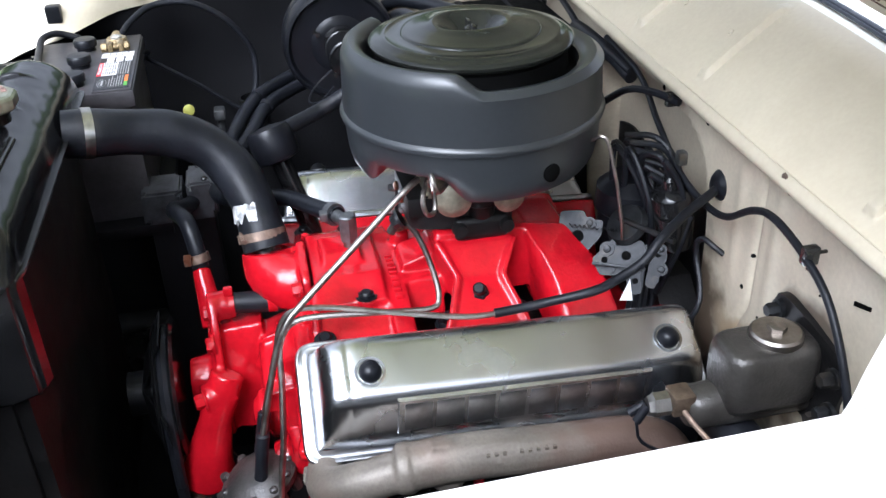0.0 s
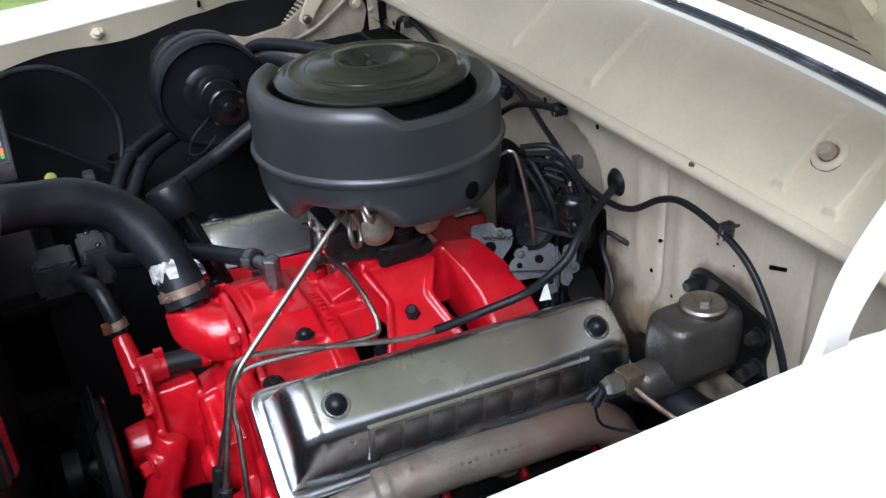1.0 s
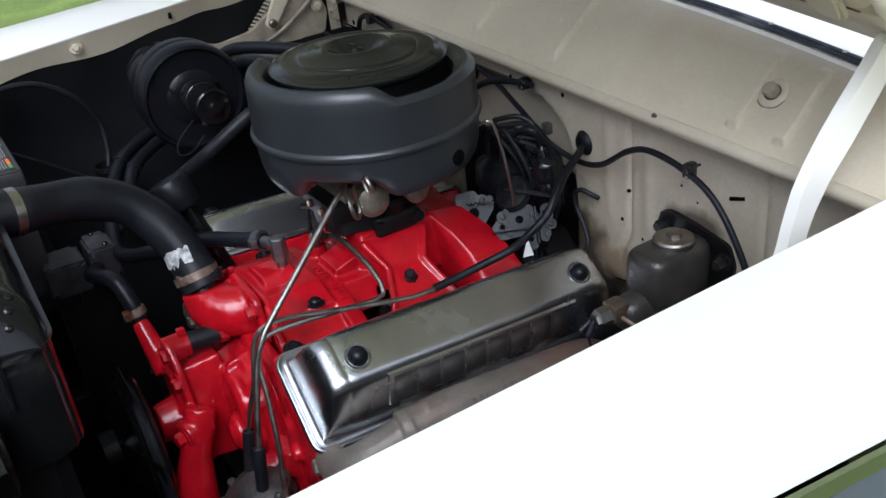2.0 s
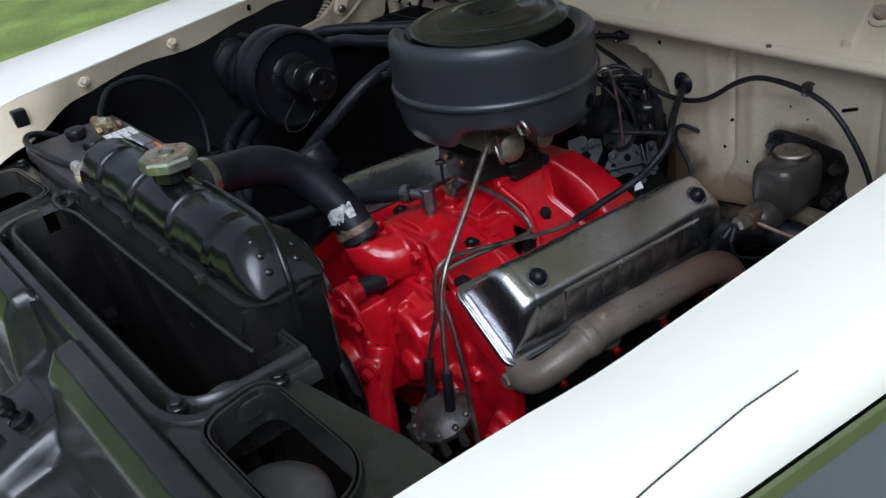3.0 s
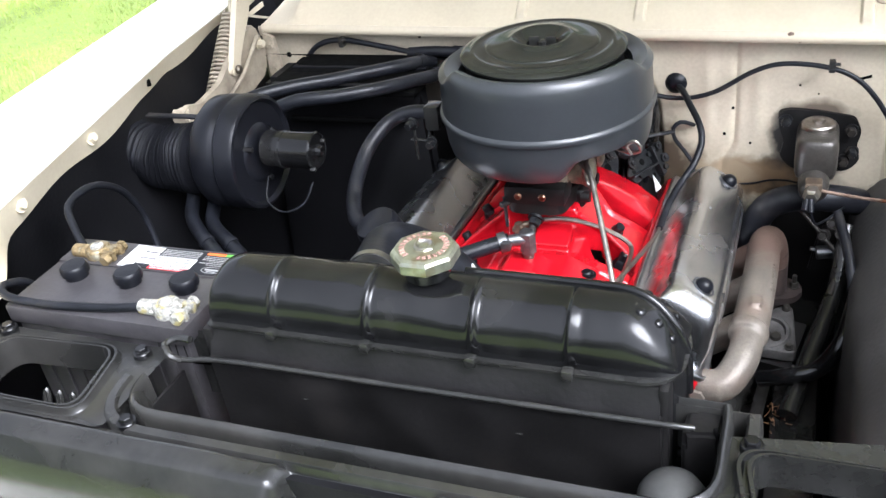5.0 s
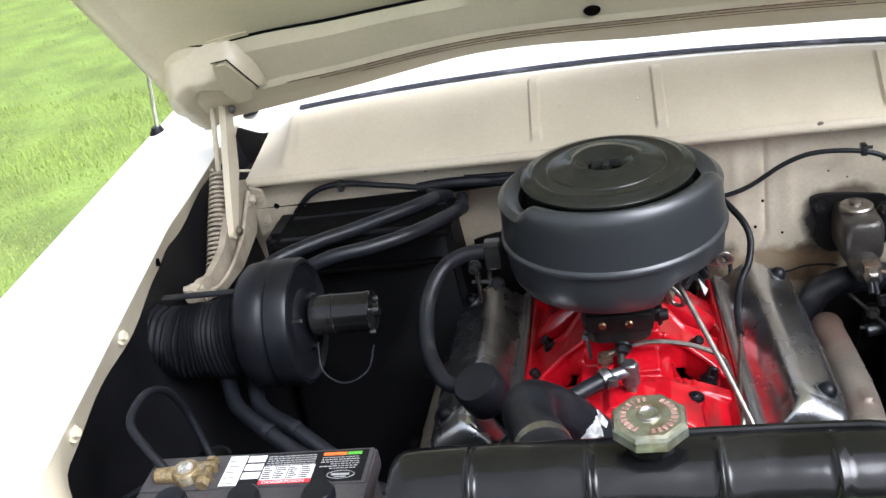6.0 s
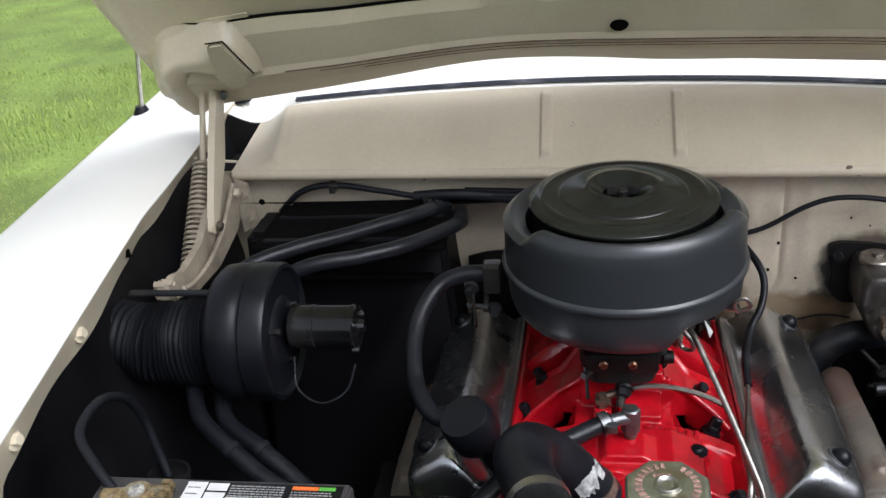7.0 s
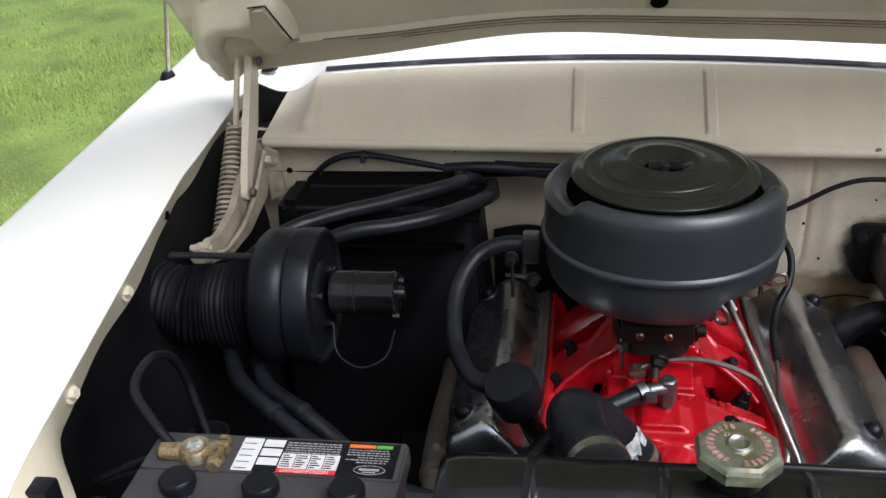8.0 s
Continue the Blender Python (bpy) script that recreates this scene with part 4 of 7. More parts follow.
cast(part("water_outlet", bm, RED, engine, "red cast water outlet elbow on its flange"), 0.0026, 0.6, 4)
for x, z in ((0.060, 0.845), (0.064, 0.800)):
    bm = B()
    hexbolt(bm, (x, -0.243, z), (x + 0.001, -0.256, z), 0.009, 0.012)
    part("outlet_bolt", bm, RED, engine)

# water pump and timing cover in front of the block
bm = B()
turned(bm, [(0.100, 0), (0.100, 0.010), (0.094, 0.014), (0.088, 0.016), (0.086, 0.030), (0.076, 0.034), (0.072, 0.050), (0.066, 0.056), (0.02, 0.058)], 48, along((0.058, -0.252, 0.700), (0.055, -0.40, 0.702)))
# sloping shelf and webs on the cover
hull(bm, [(0.005, -0.255, 0.786), (0.125, -0.255, 0.790), (0.005, -0.300, 0.770), (0.110, -0.292, 0.772), (0.0, -0.255, 0.70), (0.13, -0.255, 0.70), (0.0, -0.305, 0.70), (0.115, -0.300, 0.70)])
hull(bm, [(x, y, z) for x in (0.098, 0.136) for y, z in ((-0.255, 0.712), (-0.306, 0.716), (-0.304, 0.744), (-0.255, 0.752))])
hull(bm, [(x, y, z) for x in (0.060, 0.066) for y, z in ((-0.255, 0.74), (-0.318, 0.735), (-0.300, 0.782), (-0.255, 0.795))])
hull(bm, [(0.130, -0.262, 0.640), (0.190, -0.262, 0.640), (0.135, -0.292, 0.650), (0.180, -0.285, 0.650), (0.130, -0.262, 0.700), (0.190, -0.262, 0.690), (0.135, -0.286, 0.692), (0.180, -0.280, 0.686)])
rod(bm, (0.095, -0.262, 0.690), (0.093, -0.318, 0.688), 0.030, 0.027, 24)
rod(bm, (0.093, -0.316, 0.688), (0.092, -0.326, 0.688), 0.026, 0.016, 24)
rod(bm, (0.150, -0.26, 0.655), (0.152, -0.305, 0.652), 0.026, 0.022, 20)
# pump body and its inlet flange
hull(bm, [(-0.035, -0.300, 0.640), (0.060, -0.300, 0.630), (-0.035, -0.300, 0.778), (0.040, -0.300, 0.790), (-0.025, -0.372, 0.645), (0.072, -0.372, 0.650), (-0.022, -0.372, 0.770), (0.030, -0.372, 0.780)])
plate(bm, rounded([(-0.040, 0.63), (0.078, 0.635), (0.082, 0.72), (0.045, 0.80), (0.022, 0.826), (-0.004, 0.824), (-0.034, 0.78)], 0.016), 0.011, Matrix(((1, 0, 0, 0), (0, 0, -1, -0.355), (0, 1, 0, 0), (0, 0, 0, 1))), 0.002)
rod(bm, (0.02, -0.36, 0.70), (0.02, -0.405, 0.702), 0.036, 0.028, 24)
rod(bm, (0.010, -0.338, 0.806), (0.010, -0.368, 0.806), 0.020, 0.020, 18)
rod(bm, (-0.02, -0.365, 0.755), (-0.072, -0.374, 0.818), 0.018, 0.0125, 16)
# outlet elbow with its ridge
tube(bm, [(0.075, -0.352, 0.742), (0.084, -0.366, 0.712), (0.090, -0.380, 0.672), (0.096, -0.392, 0.632), (0.094, -0.400, 0.592)], 0.0225, 20, ripple=lambda s, r: r + 0.17 * max(0, s - 0.070))
hull(bm, [(0.100, -0.380, 0.71), (0.110, -0.382, 0.70), (0.112, -0.398, 0.66), (0.118, -0.404, 0.625), (0.094, -0.392, 0.70), (0.100, -0.408, 0.64)])
rod(bm, (0.078, -0.350, 0.718), (0.090, -0.386, 0.716), 0.022, 0.020, 20)
turned(bm, [(0.030, 0), (0.036, 0.002), (0.036, 0.012), (0.030, 0.015)], 28, along((0.094, -0.399, 0.606), (0.092, -0.402, 0.580)))
cast(part("water_pump", bm, RED, engine, "red cast water pump with outlet elbow"), 0.0026, 0.6, 4)
for p, q in (((0.089, -0.383, 0.716), (0.093, -0.398, 0.716)), ((-0.005, -0.372, 0.70), (-0.005, -0.384, 0.70)), ((-0.012, -0.370, 0.66), (-0.012, -0.382, 0.66)), ((0.240, -0.288, 0.612), (0.240, -0.299, 0.612)), ((0.018, -0.364, 0.802), (0.018, -0.374, 0.802)), ((0.048, -0.364, 0.772), (0.049, -0.375, 0.772))):
    bm = B()
    hexbolt(bm, p, q, 0.010, 0.0155)
    part("pump_bolt", bm, RED, engine)
# bypass hose
bm = B()
tube(bm, [(0.014, -0.275, 0.803), (0.012, -0.31, 0.806), (0.010, -0.345, 0.808)], 0.0145, 16)
part("bypass_hose", bm, RUBBER, engine, "short black bypass hose")
for y in (-0.283, -0.338):
    bm = B()
    turned(bm, [(0.0155, -0.006), (0.0175, -0.006), (0.0175, 0.006), (0.0155, 0.006)], 20, along((0.012, y, 0.806), (0.012, y - 0.1, 0.806)))
    box(bm, (0.008, y - 0.006, 0.822), (0.018, y + 0.006, 0.834), 0.002)
    part("hose_clip", bm, RED, engine, "red painted hose clip")
bm = B()
hull(bm, [(x, y, z) for x, z in ((-0.20, 0.45), (0.20, 0.45), (-0.17, 0.70), (0.17, 0.70), (-0.08, 0.79), (0.08, 0.79)) for y in (0.235, 0.29)])
part("bell_housing", bm, HEADER, engine, "greasy black bell housing")
# fan and pulley in the dark behind the radiator
bm = B()
turned(bm, [(0.03, 0), (0.092, 0.004), (0.096, 0.008), (0.084, 0.018), (0.096, 0.028), (0.092, 0.032), (0.03, 0.034)], 36, along((0.03, -0.412, 0.70), (0.03, -0.45, 0.70)))
part("pulley", bm, BLACK, engine, "black water pump pulley")
bm = B()
rod(bm, (0.03, -0.446, 0.70), (0.03, -0.485, 0.70), 0.03, n=16)
fan = part("fan", bm, APRON, engine, "black four-bladed cooling fan")
for i in range(4):
    bm = B()
    m = Matrix.Translation((0.03, -0.475, 0.70)) @ Matrix.Rotation(math.pi / 2 * i + 0.1, 4, "Y") @ Matrix.Rotation(0.4, 4, "Z")
    box(bm, (0.03, -0.001, -0.035), (0.115, 0.001, 0.035), 0, m=m)
    part("blade", bm, APRON, fan)
bm = B()
pts = []
for i in range(41):
    a = 2 * math.pi * i / 40
    big = (math.cos(a) + 1) / 2
    pts.append((0.03 + 0.085 * math.cos(a) + (0.02 if math.cos(a) > 0 else 0), -0.43, 0.62 + (0.165 if math.sin(a) > 0 else 0.16) * math.sin(a)))
tube(bm, pts, 0.008, 8, curve=False)
part("fan_belt", bm, RUBBER, engine, "black rubber fan belt")


def valve_cover(side):
    vc = thing("valve_cover", bank(side, 0, 0, 0), "polished aluminium valve cover with a ribbed panel and black dome nuts", "valve cover", "valve covers")
    sec = rounded([(-0.057, 0.0), (-0.050, 0.074), (0.027, 0.079), (0.059, 0.030), (0.063, 0.0)], [0.001, 0.022, 0.014, 0.014, 0.001], 6)
    bm = B()
    rows = []
    for y, k, w in ((-0.2475, 0.0, 0.985), (-0.2465, 0.10, 0.965), (-0.2440, 0.35, 0.955), (-0.2415, 0.58, 0.950), (-0.2385, 0.74, 0.950), (-0.2345, 0.86, 0.952), (-0.2295, 0.935, 0.956), (-0.2235, 0.975, 0.962), (-0.2165, 0.994, 0.970), (-0.2125, 0.999, 0.974), (-0.2105, 0.990, 0.970), (-0.2085, 1.0, 0.980), (-0.195, 1.0, 0.995), (-0.180, 1.0, 1.0), (0.160, 1.0, 1.0), (0.175, 1.0, 0.985), (0.188, 0.985, 0.96), (0.197, 0.95, 0.955), (0.204, 0.89, 0.955), (0.211, 0.78, 0.965), (0.217, 0.62, 0.975), (0.222, 0.42, 0.985), (0.226, 0.18, 0.995), (0.228, 0.0, 1.0)):
        rows.append([bm.verts.new(bank(side, p[0] * w, p[1] * k + 0.006, y)) for p in sec])
    for a, b in zip(rows, rows[1:]):
        for i in range(len(sec) - 1):
            bm.faces.new((a[i], a[i + 1], b[i + 1], b[i]))
    part("cover", bm, CHROME, vc, smooth=50, matrix=LEAN)
    # flange with a rolled edge
    def edge(d):
        return rounded([(-0.071 + d, -0.264 + d), (0.077 - d, -0.264 + d), (0.077 - d, 0.244 - d), (-0.071 + d, 0.244 - d)], 0.024 - d, 7)

    bm = B()
    loops = [[bm.verts.new(bank(side, p[0], h, p[1])) for p in edge(d)] for d, h in ((0.001, -0.003), (0.0, 0.001), (0.0012, 0.0045), (0.003, 0.0055), (0.0048, 0.0045), (0.0062, 0.0030), (0.0085, 0.0026), (0.0140, 0.0040), (0.0165, 0.0075), (0.0172, -0.003))]
    for k in range(len(loops)):
        a, b = loops[k], loops[(k + 1) % len(loops)]
        for i in range(len(a)):
            bm.faces.new((a[i], a[(i + 1) % len(a)], b[(i + 1) % len(a)], b[i]))
    part("flange", bm, PLAQUE, vc, "dull rolled flange", smooth=60, matrix=LEAN)
    # ribbed panel on the outer slope
    a0, b0 = Vector((0.0325, 0.0705)), Vector((0.0555, 0.0355))
    for i in range(8):
        y0, y1 = lerp(-0.155, 0.135, i / 8) + 0.0010, lerp(-0.155, 0.135, (i + 1) / 8) - 0.0010
        bm = B()
        t = (b0 - a0).normalized()
        nn = Vector((-t.y, t.x))
        pts = []
        for p, dy, h in ((a0, 0, 0.0016), (b0, 0, 0.0016), (a0 + t * 0.005, 0.0045, 0.0042), (b0 - t * 0.005, 0.0045, 0.0042)):
            q = p + nn * h
            pts += [bank(side, q.x, q.y + 0.006, y0 + dy), bank(side, q.x, q.y + 0.006, y1 - dy)]
        hull(bm, pts)
        part("panel_pad", bm, PLAQUE, vc, "dull cast pad", matrix=LEAN)
    bm = B()
    t = (b0 - a0).normalized()
    nn = Vector((-t.y, t.x))
    pts = []
    for p, dy, h in ((a0 - t * 0.006, -0.007, -0.003), (b0 + t * 0.004, -0.007, -0.003), (a0 - t * 0.003, -0.004, 0.0024), (b0 + t * 0.002, -0.004, 0.0024)):
        q = p + nn * h
        pts += [bank(side, q.x, q.y + 0.006, -0.155 + dy), bank(side, q.x, q.y + 0.006, 0.135 - dy)]
    hull(bm, pts)
    part("panel_frame", bm, CHROME, vc, "raised bright frame of the ribbed panel", matrix=LEAN)
    for y in (-0.187, 0.167):
        bm = B()
        c = bank(side, -0.004, 0.081, y)
        up = bank(side, -0.004, 0.181, y)
        turned(bm, [(0.0175, -0.002), (0.0175, 0.0035), (0.0145, 0.0035), (0.0135, -0.002)], 28, along(c, up))
        part("washer", bm, ZINC, vc, "recessed washer", matrix=LEAN)
        bm = B()
        turned(bm, [(0.013, -0.001), (0.013, 0.004), (0.0115, 0.010), (0.007, 0.0145), (0.002, 0.016)], 24, along(c, up))
        part("dome_nut", bm, BLACKPL, vc, "black domed nut", matrix=LEAN)
    return vc


valve_cover(1)
valve_cover(-1)


def manifold(side):
    ex = thing("exhaust_manifold", bank(side, 0.1, -0.05, 0), "brown-grey cast iron exhaust manifold with rusty patches", "exhaust manifold", "exhaust manifolds")
    bm = B()
    tube(bm, [(side * 0.268, -0.240, 0.712), (side * 0.300, -0.240, 0.716), (side * 0.322, -0.205, 0.738), (side * 0.328, -0.150, 0.756)], 0.0235, 18)
    tube(bm, [(side * 0.326, -0.165, 0.753), (side * 0.330, -0.10, 0.762), (side * 0.332, 0.02, 0.760), (side * 0.332, 0.105, 0.757), (side * 0.338, 0.142, 0.746), (side * 0.344, 0.160, 0.715), (side * 0.345, 0.165, 0.690)], 0.0265, 20)
    tube(bm, [(side * 0.3255, -0.166, 0.752), (side * 0.3275, -0.152, 0.755)], 0.029, 20, 0.004)
    for y in (-0.11, 0.0, 0.11):
        rod(bm, (side * 0.26, y, 0.694), (side * 0.326, y, 0.740), 0.023, 0.024, 14)
    rod(bm, (side * 0.264, -0.232, 0.708), (side * 0.268, -0.256, 0.709), 0.024, 0.020, 16)
    hull(bm, [(side * x, y, z) for x in (0.326, 0.340) for y in (-0.135, -0.11) for z in (0.775, 0.790)])
    rod(bm, (side * 0.348, -0.06, 0.765), (side * 0.352, -0.06, 0.774), 0.008, 0.007, 12)
    hull(bm, [(side * x, y, z) for x, y, z in ((0.300, -0.262, 0.705), (0.322, -0.242, 0.712), (0.300, -0.262, 0.709), (0.322, -0.242, 0.716), (0.30, -0.22, 0.707), (0.30, -0.22, 0.711))])
    cast(part("casting", bm, IRON, ex, matrix=LEAN), 0.003, 0.6, 2)
    bm = B()
    hexbolt(bm, (side * 0.270, -0.252, 0.707), (side * 0.268, -0.266, 0.707), 0.011, 0.016)
    part("bolt", bm, IRON, ex, matrix=LEAN)
    bm = B()
    tube(bm, [(side * 0.344, 0.150, 0.712), (side * 0.345, 0.156, 0.69), (side * 0.346, 0.158, 0.64), (side * 0.346, 0.158, 0.50)], 0.0258, 20)
    part("down_pipe", bm, DOWNPIPE, ex, "dark rusty down-pipe")
    bm = B()
    plate(bm, rounded([(-0.052, -0.014), (-0.030, -0.034), (0.030, -0.034), (0.052, -0.014), (0.052, 0.014), (0.030, 0.034), (-0.030, 0.034), (-0.052, 0.014)], 0.010), 0.012, Matrix.Translation((side * 0.346, 0.158, 0.612)) @ Matrix.Rotation(radians(side * 20), 4, "Z"), 0.002)
    part("pipe_flange", bm, DOWNPIPE, ex, "rusty flange of the down-pipe")
    for k in (-1, 1):
        bm = B()
        c = Vector((side * 0.346, 0.158, 0.622)) + Matrix.Rotation(radians(side * 20), 3, "Z") @ Vector((0.040 * k, 0, 0))
        hexbolt(bm, c, c + Vector((0, 0, 0.012)), 0.008, 0.010)
        rod(bm, c, c + Vector((0, 0, 0.026)), 0.004, n=8)
        part("nut", bm, GUN, ex)
    for i in range(9 if side > 0 else 0):
        if i == 3:
            continue
        bm = B()
        box(bm, (side * 0.3505 - 0.0022, -0.075 + 0.0095 * i, 0.7735), (side * 0.3505 + 0.0022, -0.0705 + 0.0095 * i, 0.7805), 0.001)
        part("casting_mark", bm, IRON, ex, matrix=LEAN)
    for i, y in enumerate((-0.17, -0.055, 0.055, 0.165)):
        bm = B()
        rod(bm, (side * 0.262, y, 0.690), (side * 0.302, y - 0.01, 0.672), 0.008, 0.006, 12)
        part("spark_plug_boot", bm, RED, ex, "red spark plug boot", matrix=LEAN)
    return ex


manifold(1)
low_one = manifold(-1)
low_one.location += Vector((0.015, 0, -0.045))

# added black covers hide the red block sides, which lie in shade and grime
for side in (-1, 1):
    mount = thing("block_cover", (side * 0.21, 0, 0.5), "added black cover beside the block, for the shade and grime there", "engine mount", "engine mounts")
    bm = B()
    hull(bm, [(side * x, y, z) for x, z in ((0.15, 0.47), (0.225, 0.47), (0.235, 0.60), (0.228, 0.650), (0.15, 0.665)) for y in (-0.232, 0.21)])
    for y in (-0.20, -0.08, 0.05, 0.17):
        hull(bm, [(side * x, yy, z) for x, z in ((0.20, 0.46), (0.275, 0.46), (0.245, 0.56), (0.20, 0.63)) for yy in (y - 0.008, y + 0.008)])
    cast(part("bracket", bm, SATIN, mount), 0.006)

# ---- carburettor ----
carb = thing("carburettor", (0, 0, 0.9), "black-based carburettor with tarnished alloy body", "carburettor")
bm = B()
plate(bm, rounded([(-0.044, -0.094), (0.042, -0.094), (0.058, -0.02), (0.050, 0.045), (-0.052, 0.045), (-0.060, -0.02)], 0.02), 0.030, Matrix.Translation((-0.004, 0, 0.896)), 0.004)
box(bm, (-0.052, -0.098, 0.915), (0.046, -0.045, 0.945), 0.006)
box(bm, (0.024, -0.040, 0.880), (0.062, 0.034, 0.914), 0.010, 3)
turned(bm, [(0.004, 0), (0.016, 0.001), (0.019, 0.005), (0.019, 0.020), (0.022, 0.023), (0.022, 0.030), (0.004, 0.031)], 24, along((0.044, -0.002, 0.908), (0.046, -0.002, 0.95)))
for y in (-0.034, 0.028):
    rod(bm, (0.056, y, 0.900), (0.070, y, 0.900), 0.010, 0.009, 14)
part("base", bm, HEADER, carb, "black base plate")
bm = B()
block(bm, -0.052, 0.046, -0.075, 0.07, 0.935, 0.985, 0.006, 0.008)
for p, q, r in (((0.045, -0.04, 0.95), (0.08, -0.045, 0.95), 0.021), ((0.045, 0.025, 0.945), (0.082, 0.030, 0.945), 0.019)):
    turned(bm, [(r, 0), (r, 0.024), (r * 1.12, 0.026), (r * 1.12, 0.030), (r * 0.92, 0.033), (r * 0.6, 0.036), (r * 0.1, 0.037)], 24, along(p, q))
rod(bm, (-0.006, 0, 0.97), (-0.006, 0, 1.0), 0.05, 0.05, 24)
bmesh.ops.bevel(bm, geom=[e for e in bm.edges if e.calc_face_angle(0) > 1], offset=0.003, segments=2, affect="EDGES")
part("body", bm, CARB, carb)
for x in (0.011, -0.028):
    bm = B()
    turned(bm, [(0.006, 0), (0.006, 0.003), (0.004, 0.005)], 14, along((x, -0.098, 0.930), (x, -0.12, 0.931)))
    part("screw", bm, COPPER, carb, "copper-coloured screw")
bm = B()
tube(bm, [(0.062, -0.072, 0.985), (0.085, -0.085, 0.965), (0.090, -0.082, 0.945), (0.078, -0.07, 0.94), (0.070, -0.068, 0.962), (0.075, -0.075, 0.985)], 0.0032, 8, 0.004)
part("wire_bail", bm, PIPE, carb, "bent bright wire bail")
bm = B()
tube(bm, [(0.120, -0.06, 1.0), (0.145, -0.075, 1.002), (0.160, -0.083, 1.012), (0.152, -0.086, 1.026), (0.140, -0.085, 1.018), (0.146, -0.084, 1.004)], 0.0028, 8, 0.004)
part("wire_loop", bm, PIPE, carb, "bright wire loop")
bm = B()
hexbolt(bm, (0.0, -0.100, 0.895), (-0.002, -0.112, 0.888), 0.010, 0.013)
rod(bm, (-0.004, -0.105, 0.888), (-0.006, -0.115, 0.872), 0.006, n=10)
part("fitting", bm, LINK, carb)
bm = B()
rod(bm, (-0.052, -0.095, 0.925), (-0.050, -0.098, 0.873), 0.0028, n=8)
rod(bm, (-0.055, -0.105, 0.915), (-0.045, -0.09, 0.915), 0.005, n=8)
part("link_rod", bm, LINK, carb)

# ---- air cleaner ----
air = thing("air_cleaner", (0, 0, 0.98), "large round dark grey oil-bath air cleaner with olive-grey lid", "air cleaner")


def rim_shape(a, r, h):
    """The shell stands higher at its back; its skirt is arched over the carburettor."""
    deg = math.degrees(a)
    back = step(-22, -8, ((deg + 90) % 360) - 90) * (1 - step(214, 226, ((deg + 90) % 360) - 90))
    if h > 1.108:
        k = step(1.110, 1.13, h)
        return r + 0.003 * back * k, h + lerp(0.002, -0.018, back) * k
    if h < 1.022:
        d = ((deg + 180) % 360) - 180
        g = step(-72, -56, d) * (1 - step(-30, -14, d))
        return r - 0.004 * g * step(1.02, 0.99, h), h + 0.027 * g * step(1.022, 0.982, h)
    return r, h


bm = B()
turned(bm, [(0.131, 1.090), (0.1325, 1.1085), (0.1335, 1.124), (0.137, 1.1315), (0.143, 1.1350), (0.150, 1.136), (0.157, 1.131), (0.161, 1.121), (0.1615, 1.105), (0.163, 1.056), (0.1665, 1.053), (0.1675, 1.0495), (0.1665, 1.046), (0.162, 1.044), (0.161, 1.021), (0.1595, 1.006), (0.156, 0.991), (0.150, 0.982), (0.146, 0.982), (0.140, 0.992), (0.10, 0.995)], 120, None, rim_shape)
part("shell", bm, GREY, air)
def dished(a, r, h):
    """The middle of the lid is dented: shallower on one side."""
    return r, h + 0.0045 * step(0.046, 0.034, r) * step(0.012, 0.026, r) * (0.5 + 0.5 * math.cos(a - 0.15)) ** 2 + 0.0008 * math.sin(3 * a + 40 * r) * step(0.12, 0.08, r)


bm = B()
turned(bm, [(0.112, 1.120), (0.121, 1.127), (0.1255, 1.1315), (0.1258, 1.1345), (0.1235, 1.1370), (0.117, 1.1385), (0.111, 1.1400), (0.109, 1.1416), (0.1065, 1.1420), (0.104, 1.1414), (0.102, 1.1406), (0.0865, 1.1425), (0.0855, 1.1440), (0.0835, 1.1450), (0.081, 1.1450), (0.070, 1.1472), (0.060, 1.1492), (0.052, 1.1512), (0.0485, 1.1534), (0.0455, 1.1538), (0.043, 1.1528), (0.038, 1.1488), (0.031, 1.143), (0.024, 1.138), (0.018, 1.134), (0.016, 1.128), (0.004, 1.127)], 120, None, dished)
part("lid", bm, LID, air, "dished olive-grey lid with pressed rings")
bm = B()
turned(bm, [(0.1315, 1.094), (0.120, 1.100), (0.118, 1.122), (0.112, 1.123)], 64, None, None, False)
part("element", bm, SHADEBLACK, air, "dark gap under the lid")
bm = B()
for k in range(3):
    a = 2.1 * k + 0.7
    m = Matrix.Rotation(a, 4, "Z")
    box(bm, (0.013, -0.006, 1.130), (0.027, 0.006, 1.1405), 0.002, m=m)
part("slot", bm, SHADEBLACK, air, "dark slots round the wing nut")
nut = B()
turned(nut, [(0.0085, 1.128), (0.008, 1.144), (0.004, 1.147)], 12)
for s in (-1, 1):
    box(nut, (s * 0.013 - 0.008, -0.0022, 1.138), (s * 0.013 + 0.008, 0.0022, 1.151), 0.0018)
part("wing_nut", nut, SATIN, air, "black wing nut")
d = Vector((0.146, 0.055, 0)).normalized()
# the hole is a raised black disc; its depth is only colour
bm = B()
turned(bm, [(0.0115, 0), (0.0115, 0.0022), (0.010, 0.0028)], 20, along(d * 0.1600 + Vector((0, 0, 1.010)), d * 0.3 + Vector((0, 0, 1.010))))
part("drain_hole", bm, SHADEBLACK, air, "round dark hole in the skirt")

# ---- radiator ----
rad = thing("radiator", (0.02, -0.58, 0.45), "black radiator with a ribbed top tank", "radiator")
